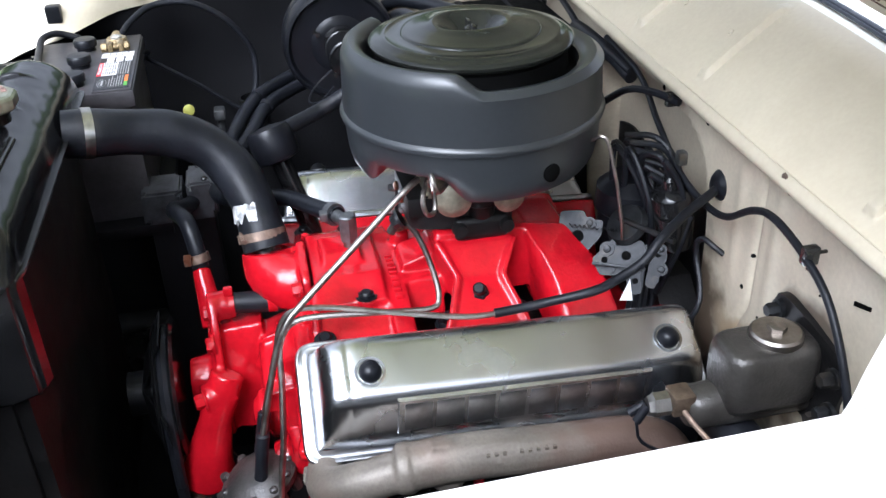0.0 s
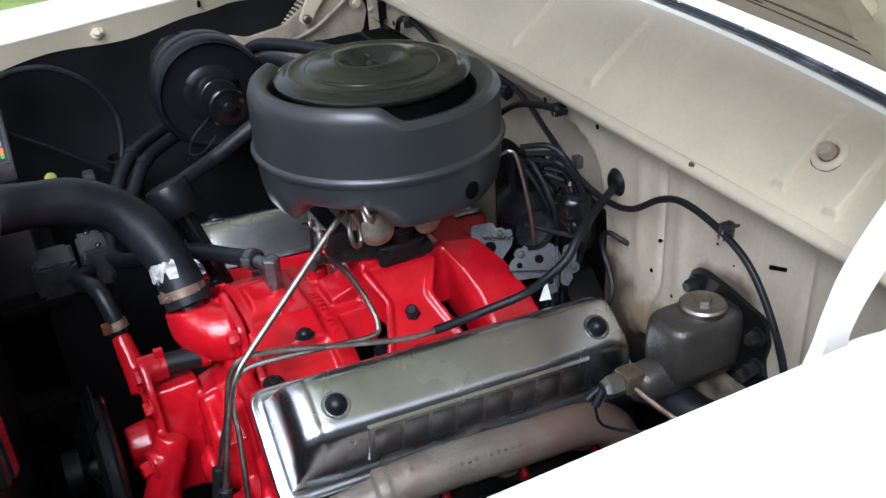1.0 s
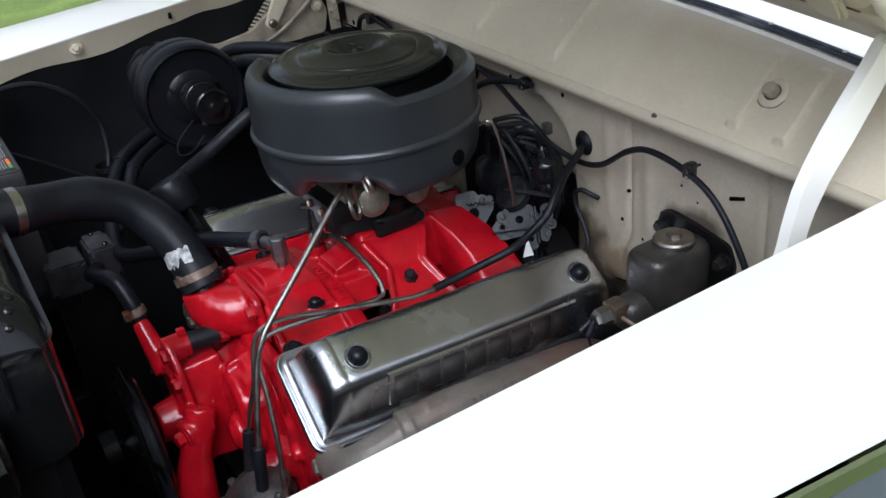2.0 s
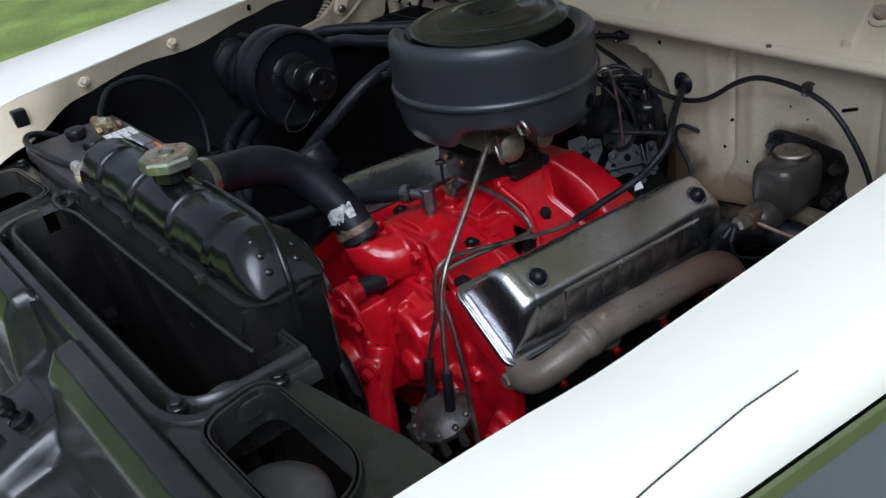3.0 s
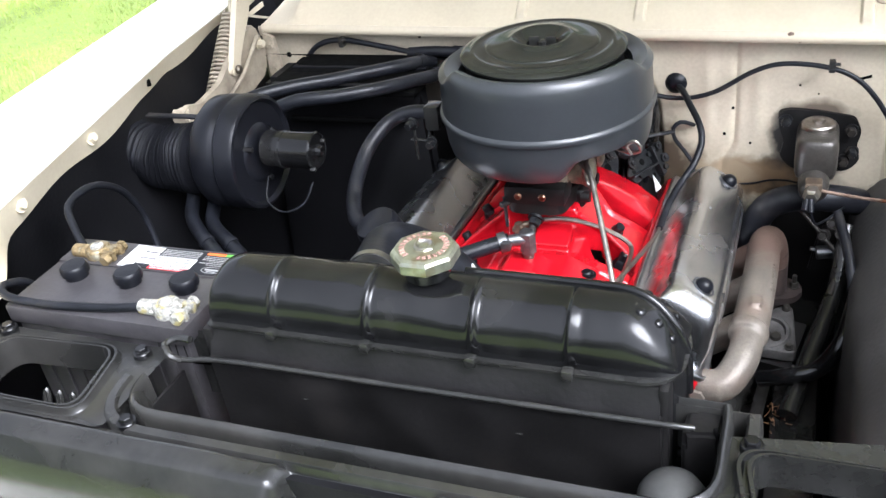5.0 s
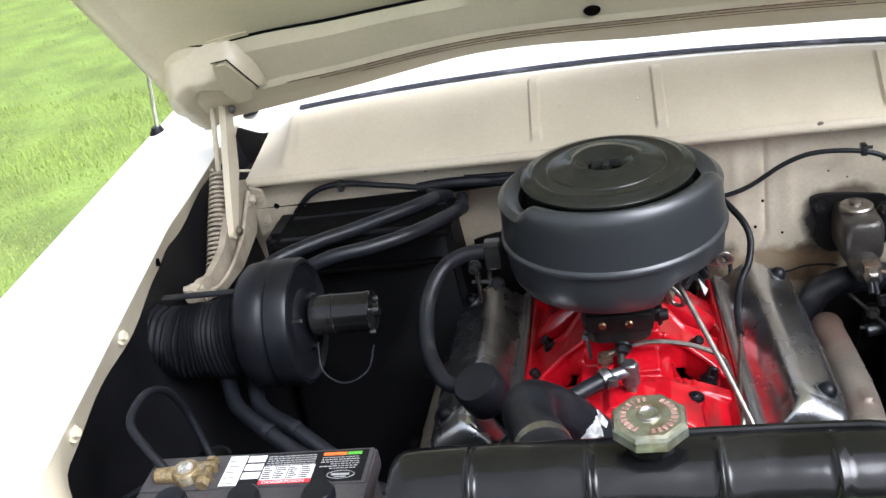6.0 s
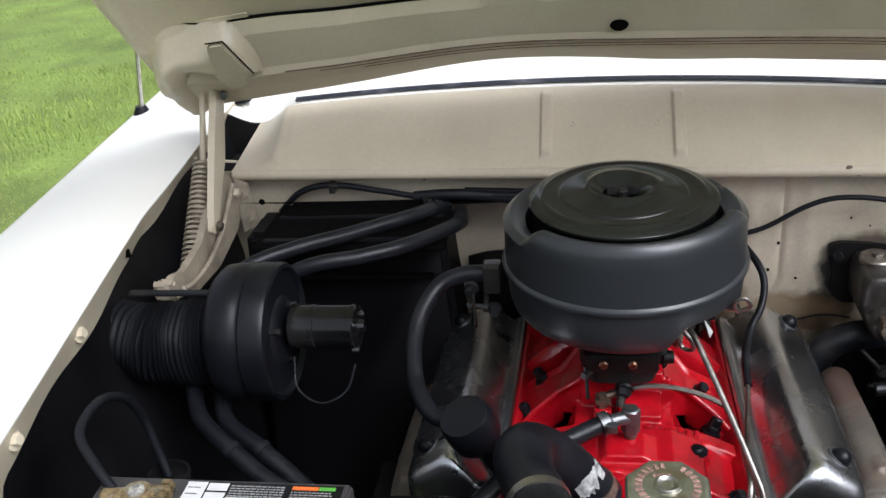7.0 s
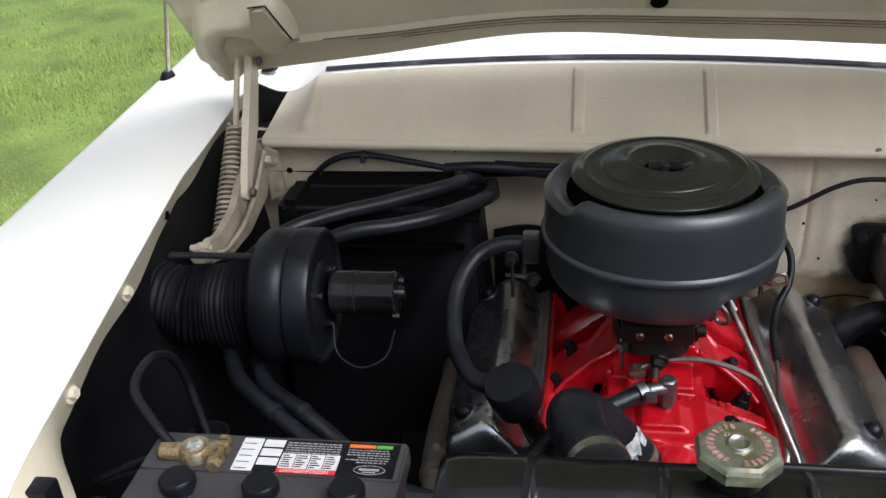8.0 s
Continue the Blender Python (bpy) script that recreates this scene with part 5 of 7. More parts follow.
prof = rounded([(-0.608, 1.034), (-0.608, 1.058), (-0.596, 1.084), (-0.566, 1.096), (-0.534, 1.088), (-0.511, 1.064), (-0.505, 1.034)], [0.001, 0.02, 0.03, 0.03, 0.025, 0.02, 0.001], 6)
bm = B()
rows = []
RIBS = (-0.150, -0.036, 0.083, 0.183)
nx = 330


def tank_scale(x):
    """How far the tank's height and width have drawn in towards its rounded ends."""
    near, far = min(1.0, (x + 0.235) / 0.030), min(1.0, max(0.0, (0.288 - x) / 0.062))
    k = min(0.74 + 0.26 * math.sqrt(max(0.0, 1 - (1 - near) ** 2)), 0.10 + 0.90 * (1 - (1 - far) ** 2.1) ** 0.85)
    corner = min(1.0, max(0.0, 1 - (0.288 - x) / 0.050))
    return k, 0.66 + 0.34 * math.sqrt(max(0.0, 1 - corner ** 2))


def tank_z(x, y):
    """The height of the tank's skin over a place in the plan."""
    k, k2 = tank_scale(x)
    q = -0.565 + (y + 0.565) / k2
    for a, b in zip(prof, prof[1:]):
        if a[0] <= q <= b[0] and b[0] > a[0]:
            return 1.034 + (lerp(a[1], b[1], (q - a[0]) / (b[0] - a[0])) - 1.034) * k
    return 1.034


for i in range(nx + 1):
    x = -0.235 + 0.523 * (i / nx * 0.8 / (1 - 30 / nx) if i < nx - 30 else 1 - 0.2 * (1 - (i - nx + 30) / 30) ** 2)
    k, k2 = tank_scale(x)
    rib = sum(math.exp(-((x - s) / 0.0036) ** 2) for s in RIBS)
    row = []
    for p in prof:
        c = Vector((p[0], p[1])) - Vector((-0.565, 1.034))
        short = step(1.036, 1.056, p[1]) * step(-0.535, -0.565, p[0])
        dents = 0.020 * noise.noise(Vector((x * 15, p[0] * 22, p[1] * 18))) + 0.007 * noise.noise(Vector((x * 42, p[0] * 60, 7)))
        g = 1 + 0.075 * rib * short + dents * step(1.036, 1.055, p[1])
        row.append(bm.verts.new((x, -0.552 + (c.x - 0.013) * k2 * g, 1.034 + c.y * k * g)))
    rows.append(row)
for a, b in zip(rows, rows[1:]):
    for i in range(len(prof) - 1):
        bm.faces.new((a[i], b[i], b[i + 1], a[i + 1]))
    bm.faces.new((a[-1], b[-1], b[0], a[0]))
bm.faces.new(rows[0])
bm.faces.new(rows[-1][::-1])
part("top_tank", bm, BLACK, rad, "glossy black ribbed top tank", smooth=60)
bm = B()
plate(bm, rounded([(-0.240, -0.6155), (0.268, -0.6155), (0.291, -0.592), (0.293, -0.535), (0.270, -0.502), (-0.240, -0.498)], [0.01, 0.02, 0.02, 0.02, 0.02, 0.01]), 0.0035, Matrix.Translation((0, 0, 1.0310)), 0.001)
part("tank_flange", bm, SATIN, rad, "worn edge of the tank flange")
# the rear half of the end cap runs on down as a strap
bm = B()
hull(bm, [(x, y, z) for z, s in ((1.040, -0.010), (1.022, 0.0), (0.90, 0.0)) for x, y in ((0.25, -0.600), (0.278 + s, -0.596), (0.290 + s, -0.570), (0.290 + s, -0.540), (0.276 + s, -0.512), (0.25, -0.505))])
bmesh.ops.bevel(bm, geom=[e for e in bm.edges if e.calc_face_angle(0) > 0.5], offset=0.006, segments=3, affect="EDGES")
part("end_strap", bm, BLACK, rad, "glossy black riveted end strap")
for x in RIBS:
    bm = B()
    box(bm, (x - 0.006, -0.624, 1.030), (x + 0.006, -0.612, 1.042), 0.003)
    part("tab", bm, SATIN, rad)
bm = B()
tube(bm, [(x, y, tank_z(x, y) + 0.0015) for x, y in ((0.055, -0.534), (0.11, -0.535), (0.16, -0.536), (0.20, -0.539), (0.225, -0.543), (0.245, -0.548), (0.262, -0.552), (0.275, -0.556), (0.284, -0.558))] + [(0.290, -0.560, 1.030), (0.2915, -0.561, 0.985)], 0.0044, 10)
part("seam_bead", bm, BLACK, rad)
for x, y in ((0.247, -0.574), (0.264, -0.574), (0.277, -0.575), (0.246, -0.528), (0.262, -0.533), (0.275, -0.538)):
    c = Vector((x, y, tank_z(x, y)))
    e1, e2 = Vector((0.004, 0, tank_z(x + 0.004, y) - c.z)), Vector((0, 0.004, tank_z(x, y + 0.004) - c.z))
    bm = B()
    turned(bm, [(0.0048, -0.004), (0.0048, 0.001), (0.0034, 0.0024), (0.0012, 0.0028)], 12, along(c, c + e1.cross(e2).normalized() * 0.05))
    part("rivet", bm, BLACK, rad)
# side tanks and brackets
for x0, x1 in ((0.270, 0.280), (-0.245, -0.232)):
    bm = B()
    box(bm, (x0, -0.618, 0.50), (x1, -0.545, 1.030), 0.004)
    part("side_bracket", bm, HEADER, rad)
# core behind a smooth dark header
bm = B()
box(bm, (-0.236, -0.628, 0.45), (0.274, -0.530, 0.998))
hull(bm, [(x, y, z) for x in (-0.236, 0.272) for y, z in ((-0.628, 0.99), (-0.612, 1.028), (-0.53, 1.028), (-0.53, 0.99))])
part("core", bm, HEADER, rad, "dark radiator core behind a smooth header")
bm = B()
tube(bm, [(-0.268, -0.640, 0.998), (-0.20, -0.634, 1.001), (0.0, -0.633, 1.001), (0.20, -0.632, 1.001), (0.285, -0.630, 1.000), (0.304, -0.626, 0.997)], 0.0034, 10)
part("core_bar", bm, SATIN, rad, "thin black bar across the core")
bm = B()
tube(bm, [(-0.268, -0.640, 0.998), (-0.276, -0.645, 1.006), (-0.285, -0.640, 1.012), (-0.292, -0.628, 1.010), (-0.28, -0.62, 1.012), (-0.262, -0.622, 1.014)], 0.0045, 8)
part("bar_hook", bm, SATIN, rad)
for x in (-0.12, 0.13):
    bm = B()
    box(bm, (x - 0.003, -0.6295, 0.955), (x + 0.004, -0.627, 0.9565), 0.0005)
    part("seam_clip", bm, SATIN, rad)
# filler neck and octagonal cap
bm = B()
turned(bm, [(0.024, 0), (0.024, 0.012), (0.030, 0.014), (0.030, 0.02)], 24, Matrix.Translation((0.023, -0.560, 1.098)))
part("filler_neck", bm, BLACK, rad)
bm = B()
turned(bm, [(0.033, 1.113), (0.0365, 1.116), (0.0365, 1.126), (0.0345, 1.1295), (0.031, 1.1312), (0.0285, 1.1312), (0.012, 1.1312), (0.0115, 1.1318), (0.006, 1.1318)], 8, Matrix.Translation((0.023, -0.560, 0)) @ Matrix.Rotation(radians(22), 4, "Z"))
cap = part("radiator_cap", bm, CAPMETAL, rad, "octagonal brassy radiator cap", smooth=25)
bm = B()
for i in range(26):
    if i in (5, 6, 18, 19):
        continue
    a = 2 * math.pi * i / 26
    m = Matrix.Translation((0.023, -0.560, 1.1312)) @ Matrix.Rotation(a, 4, "Z")
    box(bm, (0.0205, -0.0017, 0), (0.0265, 0.0017, 0.0006), 0, m=m)
for i in range(5):
    box(bm, (0.012 + 0.003 * i, -0.5505, 1.131), (0.0142 + 0.003 * i, -0.546, 1.1318))
part("lettering", bm, CAPRED, cap, "ring of worn red lettering")
bm = B()
turned(bm, [(0.0105, 1.1316), (0.0105, 1.1334), (0.0088, 1.1342), (0.0075, 1.1332), (0.005, 1.1318), (0.002, 1.1316)], 24, Matrix.Translation((0.023, -0.560, 0)))
part("button", bm, STEEL, cap, "bright rivet in the middle")

# ---- radiator support panel ----
sup = thing("radiator_support", (0, -0.72, 0.5), "black pressed steel radiator support with a large opening", "radiator support")
SZ = 0.988


def ring_of(lo, hi, y0, y1, r, grow=0.0, n=6):
    return rounded([(lo - grow, y0 - grow), (hi + grow, y0 - grow), (hi + grow, y1 + grow), (lo - grow, y1 + grow)], r + grow, n)


bm = B()
loops = []
for grow, h in ((0.036, -0.020), (0.0345, -0.004), (0.032, 0.000), (0.0225, 0.0005), (0.020, -0.003), (0.0185, -0.032), (0.0105, -0.033), (0.009, -0.006), (0.006, 0.004), (0.002, 0.006), (-0.001, 0.004), (-0.003, -0.006), (-0.005, -0.09)):
    loops.append([bm.verts.new((p[0], p[1], SZ + h)) for p in ring_of(-0.300, 0.330, -0.716, -0.55, 0.05, grow, 10) if p[1] < -0.578])
for a, b in zip(loops, loops[1:]):
    for i in range(min(len(a), len(b)) - 1):
        bm.faces.new((a[i], a[i + 1], b[i + 1], b[i]))
# the loops start at the left front corner and end at the right front corner
part("opening_rim", bm, SATIN, sup, "double-beaded rim round the radiator opening", smooth=48)


def support_top(u, v):
    """The apron in front of the opening: two forward humps with a latch valley between them."""
    x = lerp(-0.607, 0.64, u)
    valley = step(-0.082, -0.058, x) * (1 - step(0.072, 0.096, x))
    high = [(-0.744, 0.976), (-0.750, 0.978), (-0.757, 0.987), (-0.776, 0.984), (-0.792, 0.958), (-0.802, 0.905), (-0.812, 0.855), (-0.832, 0.838), (-0.888, 0.826), (-0.898, 0.760)]
    low = [(-0.744, 0.976), (-0.749, 0.974), (-0.752, 0.960), (-0.756, 0.930), (-0.762, 0.905), (-0.778, 0.892), (-0.812, 0.880), (-0.862, 0.864), (-0.902, 0.850), (-0.912, 0.780)]
    k = min(v * 9, 8.999)
    i = int(k)
    f = k - i
    a = [lerp(high[i][c], high[i + 1][c], f) for c in (0, 1)]
    b = [lerp(low[i][c], low[i + 1][c], f) for c in (0, 1)]
    y, z = lerp(a[0], b[0], valley), lerp(a[1], b[1], valley)
    y += 0.45 * min(0.6, abs(x)) ** 2 * step(0.45, 1.0, v)
    return (x, y, z + 0.0015 * noise.noise(Vector((x * 9, y * 9, 0))))


bm = B()
sheet(bm, support_top, 220, 54, 0.003)
part("front_apron", bm, SATIN, sup, "moulded black front apron with humps", smooth=60)


def shelf(lo, hi, y0, y1, hole, r):
    """A flat shelf with one rounded opening and a pocket below it."""
    bm = B()
    hole_in = rounded(hole, r, 6)
    cx, cy = sum(p[0] for p in hole) / len(hole), sum(p[1] for p in hole) / len(hole)
    edge = []
    for p in hole_in:
        dx, dy = p[0] - cx, p[1] - cy
        k = min((((hi if dx > 0 else lo) - cx) / dx) if abs(dx) > 1e-6 else 9, (((y1 if dy > 0 else y0) - cy) / dy) if abs(dy) > 1e-6 else 9)
        edge.append((cx + dx * k, cy + dy * k))

    def grown(g):
        return [(cx + (p[0] - cx) * (1 + g), cy + (p[1] - cy) * (1 + g)) for p in hole_in]

    loops = [[bm.verts.new((p[0], p[1], z)) for p in o] for o, z in ((edge, SZ - 0.004), (grown(0.17), SZ - 0.004), (grown(0.15), SZ - 0.002), (grown(0.13), SZ + 0.005), (grown(0.095), SZ + 0.005), (grown(0.085), SZ - 0.014), (grown(0.055), SZ - 0.014), (grown(0.045), SZ + 0.005), (grown(0.01), SZ + 0.005), (hole_in, SZ + 0.002), (grown(-0.012), SZ - 0.035))]
    for a, b in zip(loops, loops[1:]):
        for i in range(len(a)):
            bm.faces.new((a[i], a[(i + 1) % len(a)], b[(i + 1) % len(a)], b[i]))
    part("shelf", bm, SATIN, sup, "black shelf with a rounded pocket", smooth=48)


shelf(0.334, 0.64, -0.748, -0.590, [(0.372, -0.722), (0.355, -0.640), (0.515, -0.640), (0.550, -0.668), (0.550, -0.722)], 0.03)
shelf(-0.607, -0.304, -0.748, -0.610, [(-0.470, -0.733), (-0.530, -0.690), (-0.530, -0.640), (-0.372, -0.632), (-0.352, -0.733)], 0.025)
for x in (-0.45, -0.43, -0.41, -0.39):
    bm = B()
    tube(bm, [(x, -0.70, 0.90), (x + 0.002, -0.69, 0.945), (x + 0.006, -0.685, 0.96), (x + 0.009, -0.69, 0.945), (x + 0.008, -0.70, 0.92)], 0.003, 6, 0.004)
    part("pocket_wire", bm, SATIN, sup)
for x, y, z, r in ((0.425, -0.69, 0.932, 0.056), (0.290, -0.662, 0.962, 0.034)):
    horn = thing("horn", (x, y, 0.5), "round dusty grey horn below the radiator support", "horn", "horns")
    bm = B()
    turned(bm, [(r * 0.6, -0.05), (r * 0.98, -0.045), (r, -0.035), (r * 0.96, -0.020), (r * 0.80, -0.010), (r * 0.5, -0.003), (r * 0.12, 0.0)], 32, Matrix.Translation((x, y, z)))
    part("shell", bm, HORN, horn)
    bm = B()
    rod(bm, (x, y, z - 0.05), (x, y + 0.01, 0.32), 0.010, n=10)
    part("bracket", bm, HEADER, horn)
for x, y in ((-0.275, -0.737), (0.313, -0.722), (0.357, -0.628), (-0.335, -0.628), (-0.55, -0.62), (0.60, -0.735)):
    bm = B()
    turned(bm, [(0.011, -0.004), (0.011, 0.001), (0.010, 0.002)], 18, Matrix.Translation((x, y, SZ + 0.001)))
    hexbolt(bm, (x, y, SZ), (x, y, SZ + 0.008), 0.0075)
    part("bolt", bm, BLACK, sup)
bm = B()
hull(bm, [(x, y, z) for x, y in ((0.292, -0.622), (0.328, -0.616), (0.330, -0.585), (0.294, -0.580)) for z in (0.90, 0.983)])
bmesh.ops.bevel(bm, geom=list(bm.edges), offset=0.004, segments=2, affect="EDGES")
part("end_bracket", bm, HEADER, sup)
bm = B()
box(bm, (-0.299, -0.70, 0.50), (-0.295, -0.612, 0.955), 0.001)
part("side_wall", bm, HEADER, sup)
# hood latch stud on its plate
bm = B()
m = Matrix.Translation((0.0, -0.835, 0.871)) @ Matrix.Rotation(radians(20), 4, "X")
box(bm, (-0.045, -0.045, 0), (0.06, 0.04, 0.005), 0.002, m=m)
latch = single("latch_plate", bm, SATIN, "black latch plate on the front apron", "latch")
stud = thing("latch_stud", (0.034, -0.832, 0.88), "black threaded hood latch stud with a pointed tip", "latch")
bm = B()
turned(bm, [(0.014, 0), (0.014, 0.010), (0.007, 0.014), (0.007, 0.022), (0.011, 0.026), (0.012, 0.036), (0.008, 0.048), (0.002, 0.056)], 18, m @ Matrix.Translation((0.03, 0.004, 0.006)))
part("stud", bm, BLACK, stud)
bm = B()
hexbolt(bm, m @ Vector((0.02, -0.032, 0.006)), m @ Vector((0.02, -0.032, 0.014)), 0.009)
part("bolt", bm, SATIN, stud)
bm = B()
sheet(bm, lambda u, v: (lerp(-0.72, 0.72, u), lerp(-0.74, -0.985 + 0.45 * min(0.6, abs(lerp(-0.72, 0.72, u))) ** 2, v), 0.770 - 0.02 * v), 40, 6, 0.004)
part("grille_shelf", bm, HEADER, sup, "dark shelf under the gap before the front panel")
# cream front panel beyond the support
bm = B()
sheet(bm, lambda u, v: (lerp(-0.9, 0.9, u), -0.930 + 0.45 * min(0.6, abs(lerp(-0.9, 0.9, u))) ** 2 - 0.14 * v + 0.012 * (1 - step(0, 0.12, v)), 0.838 - 0.02 * (1 - step(0, 0.12, v)) - 0.03 * v - 0.26 * step(0.55, 1.0, v)), 80, 16, 0.004)
single("front_panel", bm, CREAM, "cream painted front panel above the grille", "front panel", kind="structure")
bm = B()
box(bm, (-0.64, -0.760, 0.30), (0.64, -0.748, 0.975))
part("lower_valance", bm, APRON, sup, "black closing panel under the shelf")

# ---- battery ----
bat = thing("battery", (-0.42, -0.52, 0.80), "dusty black car battery with three round caps and a white label", "battery")
bm = B()
box(bm, (-0.556, -0.598, 0.80), (-0.291, -0.447, 0.985), 0.004)
part("case", bm, BATT, bat)
bm = B()
box(bm, (-0.563, -0.605, 0.985), (-0.284, -0.440, 1.012), 0.006)
box(bm, (-0.560, -0.500, 1.010), (-0.287, -0.443, 1.0145), 0.002)
part("cover", bm, BATT, bat)
for i in range(10):
    bm = B()
    box(bm, (-0.548 + 0.0265 * i, -0.6005, 0.82), (-0.530 + 0.0265 * i, -0.598, 0.965), 0.001)
    part("rib", bm, BATT, bat)
for x in (-0.505, -0.418, -0.331):
    bm = B()
    turned(bm, [(0.015, 1.010), (0.015, 1.018), (0.0185, 1.0195), (0.0185, 1.028), (0.016, 1.031), (0.003, 1.0315)], 28, Matrix.Translation((x, -0.528, 0)))
    part("cell_cap", bm, BLACKPL, bat, "round black cell cap")
lab = part("label_plate", (lambda b: (box(b, (-0.462, -0.498, 1.0145), (-0.292, -0.447, 1.0152)), b)[1])(B()), BLACKPL, bat, "printed battery label")
for x0, x1, y0, y1, c in ((-0.462, -0.440, -0.498, -0.448, WHITE), (-0.438, -0.416, -0.460, -0.449, WHITE), (-0.438, -0.416, -0.474, -0.463, WHITE), (-0.438, -0.416, -0.488, -0.477, WHITE), (-0.414, -0.352, -0.491, -0.469, WHITE), (-0.414, -0.352, -0.498, -0.4915, REDLAB), (-0.346, -0.318, -0.455, -0.450, ORANGELAB), (-0.317, -0.300, -0.455, -0.450, GREENLAB)):
    bm = B()
    box(bm, (x0, y0, 1.0152), (x1, y1, 1.0157))
    part("label_field", bm, c, lab)
bm = B()
rng = random.Random(31)
for r in range(5):
    x = -0.413
    while x < -0.354:
        w = rng.uniform(0.002, 0.006)
        box(bm, (x, -0.4675 + 0.0037 * r, 1.0152), (min(x + w, -0.352), -0.4661 + 0.0037 * r, 1.0155))
        x += w + 0.0012
for r in range(6):
    x = -0.346 + 0.012 * (r in (0, 2))
    while x < -0.303:
        w = rng.uniform(0.002, 0.005)
        box(bm, (x, -0.4775 + 0.0037 * r, 1.0152), (min(x + w, -0.300), -0.4763 + 0.0037 * r, 1.0155))
        x += w + 0.0012
# oval emblem outline with two bars
for k in range(28):
    a, b = 2 * math.pi * k / 28, 2 * math.pi * (k + 1.2) / 28
    rod(bm, (-0.318 + 0.016 * math.cos(a), -0.4875 + 0.0065 * math.sin(a), 1.0153), (-0.318 + 0.016 * math.cos(b), -0.4875 + 0.0065 * math.sin(b), 1.0153), 0.00035, n=4)
box(bm, (-0.329, -0.4885, 1.0152), (-0.308, -0.4855, 1.0155))
box(bm, (-0.325, -0.4915, 1.0152), (-0.311, -0.4902, 1.0155))
part("label_print", bm, PRINT, lab, "lines of small white print")
bm = B()
for r in range(6):
    for k in range(4):
        x = -0.4125 + 0.0155 * k
        w = rng.uniform(0.005, 0.012)
        box(bm, (x, -0.4895 + 0.0033 * r, 1.0157), (x + w, -0.4880 + 0.0033 * r, 1.0159))
for k in range(1, 4):
    box(bm, (-0.4142 + 0.0155 * k, -0.491, 1.0157), (-0.4134 + 0.0155 * k, -0.469, 1.0159))
part("label_print", bm, BLACKPL, lab)
bm = B()
for r in range(5):
    box(bm, (-0.460, -0.495 + 0.0095 * r, 1.0157), (-0.446, -0.4940 + 0.0095 * r, 1.0159))
part("label_print", bm, BLACKPL, lab)
txt = bpy.data.curves.new("warning_text", "FONT")
txt.body, txt.size, txt.extrude = "DANGER/POISON", 0.0064, 0.0001
txt.materials.append(WHITE)
t = new("warning_text", txt)
t.matrix_world = Matrix.Translation((-0.410, -0.4972, 1.0159))
t.parent = lab
# terminals
for name, c, mt, lb in (("battery_terminal", Vector((-0.506, -0.478, 1.0)), BRASS, "corroded brass battery clamp on its post"), ("battery_terminal", Vector((-0.322, -0.578, 1.0)), LEAD, "white-crusted lead battery clamp on its post")):
    te = thing(name, c, lb, "battery clamp", "battery clamps")
    bm = B()
    turned(bm, [(0.010, 0.010), (0.009, 0.030), (0.006, 0.032)], 16, Matrix.Translation(c))
    part("post", bm, LEAD, te)
    bm = B()
    turned(bm, [(0.010, 0.010), (0.0165, 0.010), (0.0175, 0.014), (0.0170, 0.025), (0.0150, 0.028), (0.0105, 0.027)], 24, Matrix.Translation(c))
    for sgn in (-1, 1):
        box(bm, c + Vector((0.010, sgn * 0.0085 - 0.0042, 0.011)), c + Vector((0.034, sgn * 0.0085 + 0.0042, 0.027)), 0.003)
    rod(bm, c + Vector((0.026, -0.022, 0.020)), c + Vector((0.026, 0.022, 0.020)), 0.0042, n=10)
    hexbolt(bm, c + Vector((0.026, -0.014, 0.020)), c + Vector((0.026, -0.023, 0.020)), 0.0082)
    hexbolt(bm, c + Vector((0.026, 0.014, 0.020)), c + Vector((0.026, 0.021, 0.020)), 0.0082)
    rod(bm, c + Vector((-0.012, 0.0, 0.018)), c + Vector((-0.040, -0.003, 0.020)), 0.0105, 0.0095, 16, 0.003)
    for i in range(16):
        a = random.uniform(0, 6.28)
        p = c + Vector((0.015 * math.cos(a) + random.uniform(-0.012, 0.014), 0.011 * math.sin(a), random.uniform(0.010, 0.024)))
        rod(bm, p, p + Vector((0.001, 0.001, 0.003)), random.uniform(0.002, 0.0045), 0.0015, 7)
    part("clamp", bm, mt, te)


def line(name, pts, r, material, label, category, n=12, group="", **kw):
    bm = B()
    tube(bm, pts, r, n, **kw)
    return single(name, bm, material, label, category, group)


line("battery_cable", [(-0.53, -0.476, 1.02), (-0.56, -0.455, 1.038), (-0.595, -0.418, 1.052), (-0.605, -0.356, 1.048), (-0.612, -0.298, 1.010), (-0.618, -0.262, 0.950), (-0.612, -0.260, 0.90), (-0.60, -0.27, 0.862)], 0.0056, RUBBER, "black battery cable looped against the apron", "cable", group="battery cables")
line("ground_cable", [(-0.350, -0.580, 1.02), (-0.42, -0.592, 1.018), (-0.50, -0.60, 1.019), (-0.555, -0.60, 1.024), (-0.585, -0.575, 1.02), (-0.59, -0.53, 0.99), (-0.60, -0.50, 0.90)], 0.0056, RUBBER, "black battery cable lying across the battery top", "cable", group="battery cables")
line("apron_wire", [(-0.50, -0.443, 1.00), (-0.58, -0.44, 0.975), (-0.655, -0.45, 0.94), (-0.660, -0.371, 0.881), (-0.65, -0.285, 0.815), (-0.62, -0.25, 0.79)], 0.004, RUBBER, "thin black wire along the apron", "wire", n=8)
bm = B()
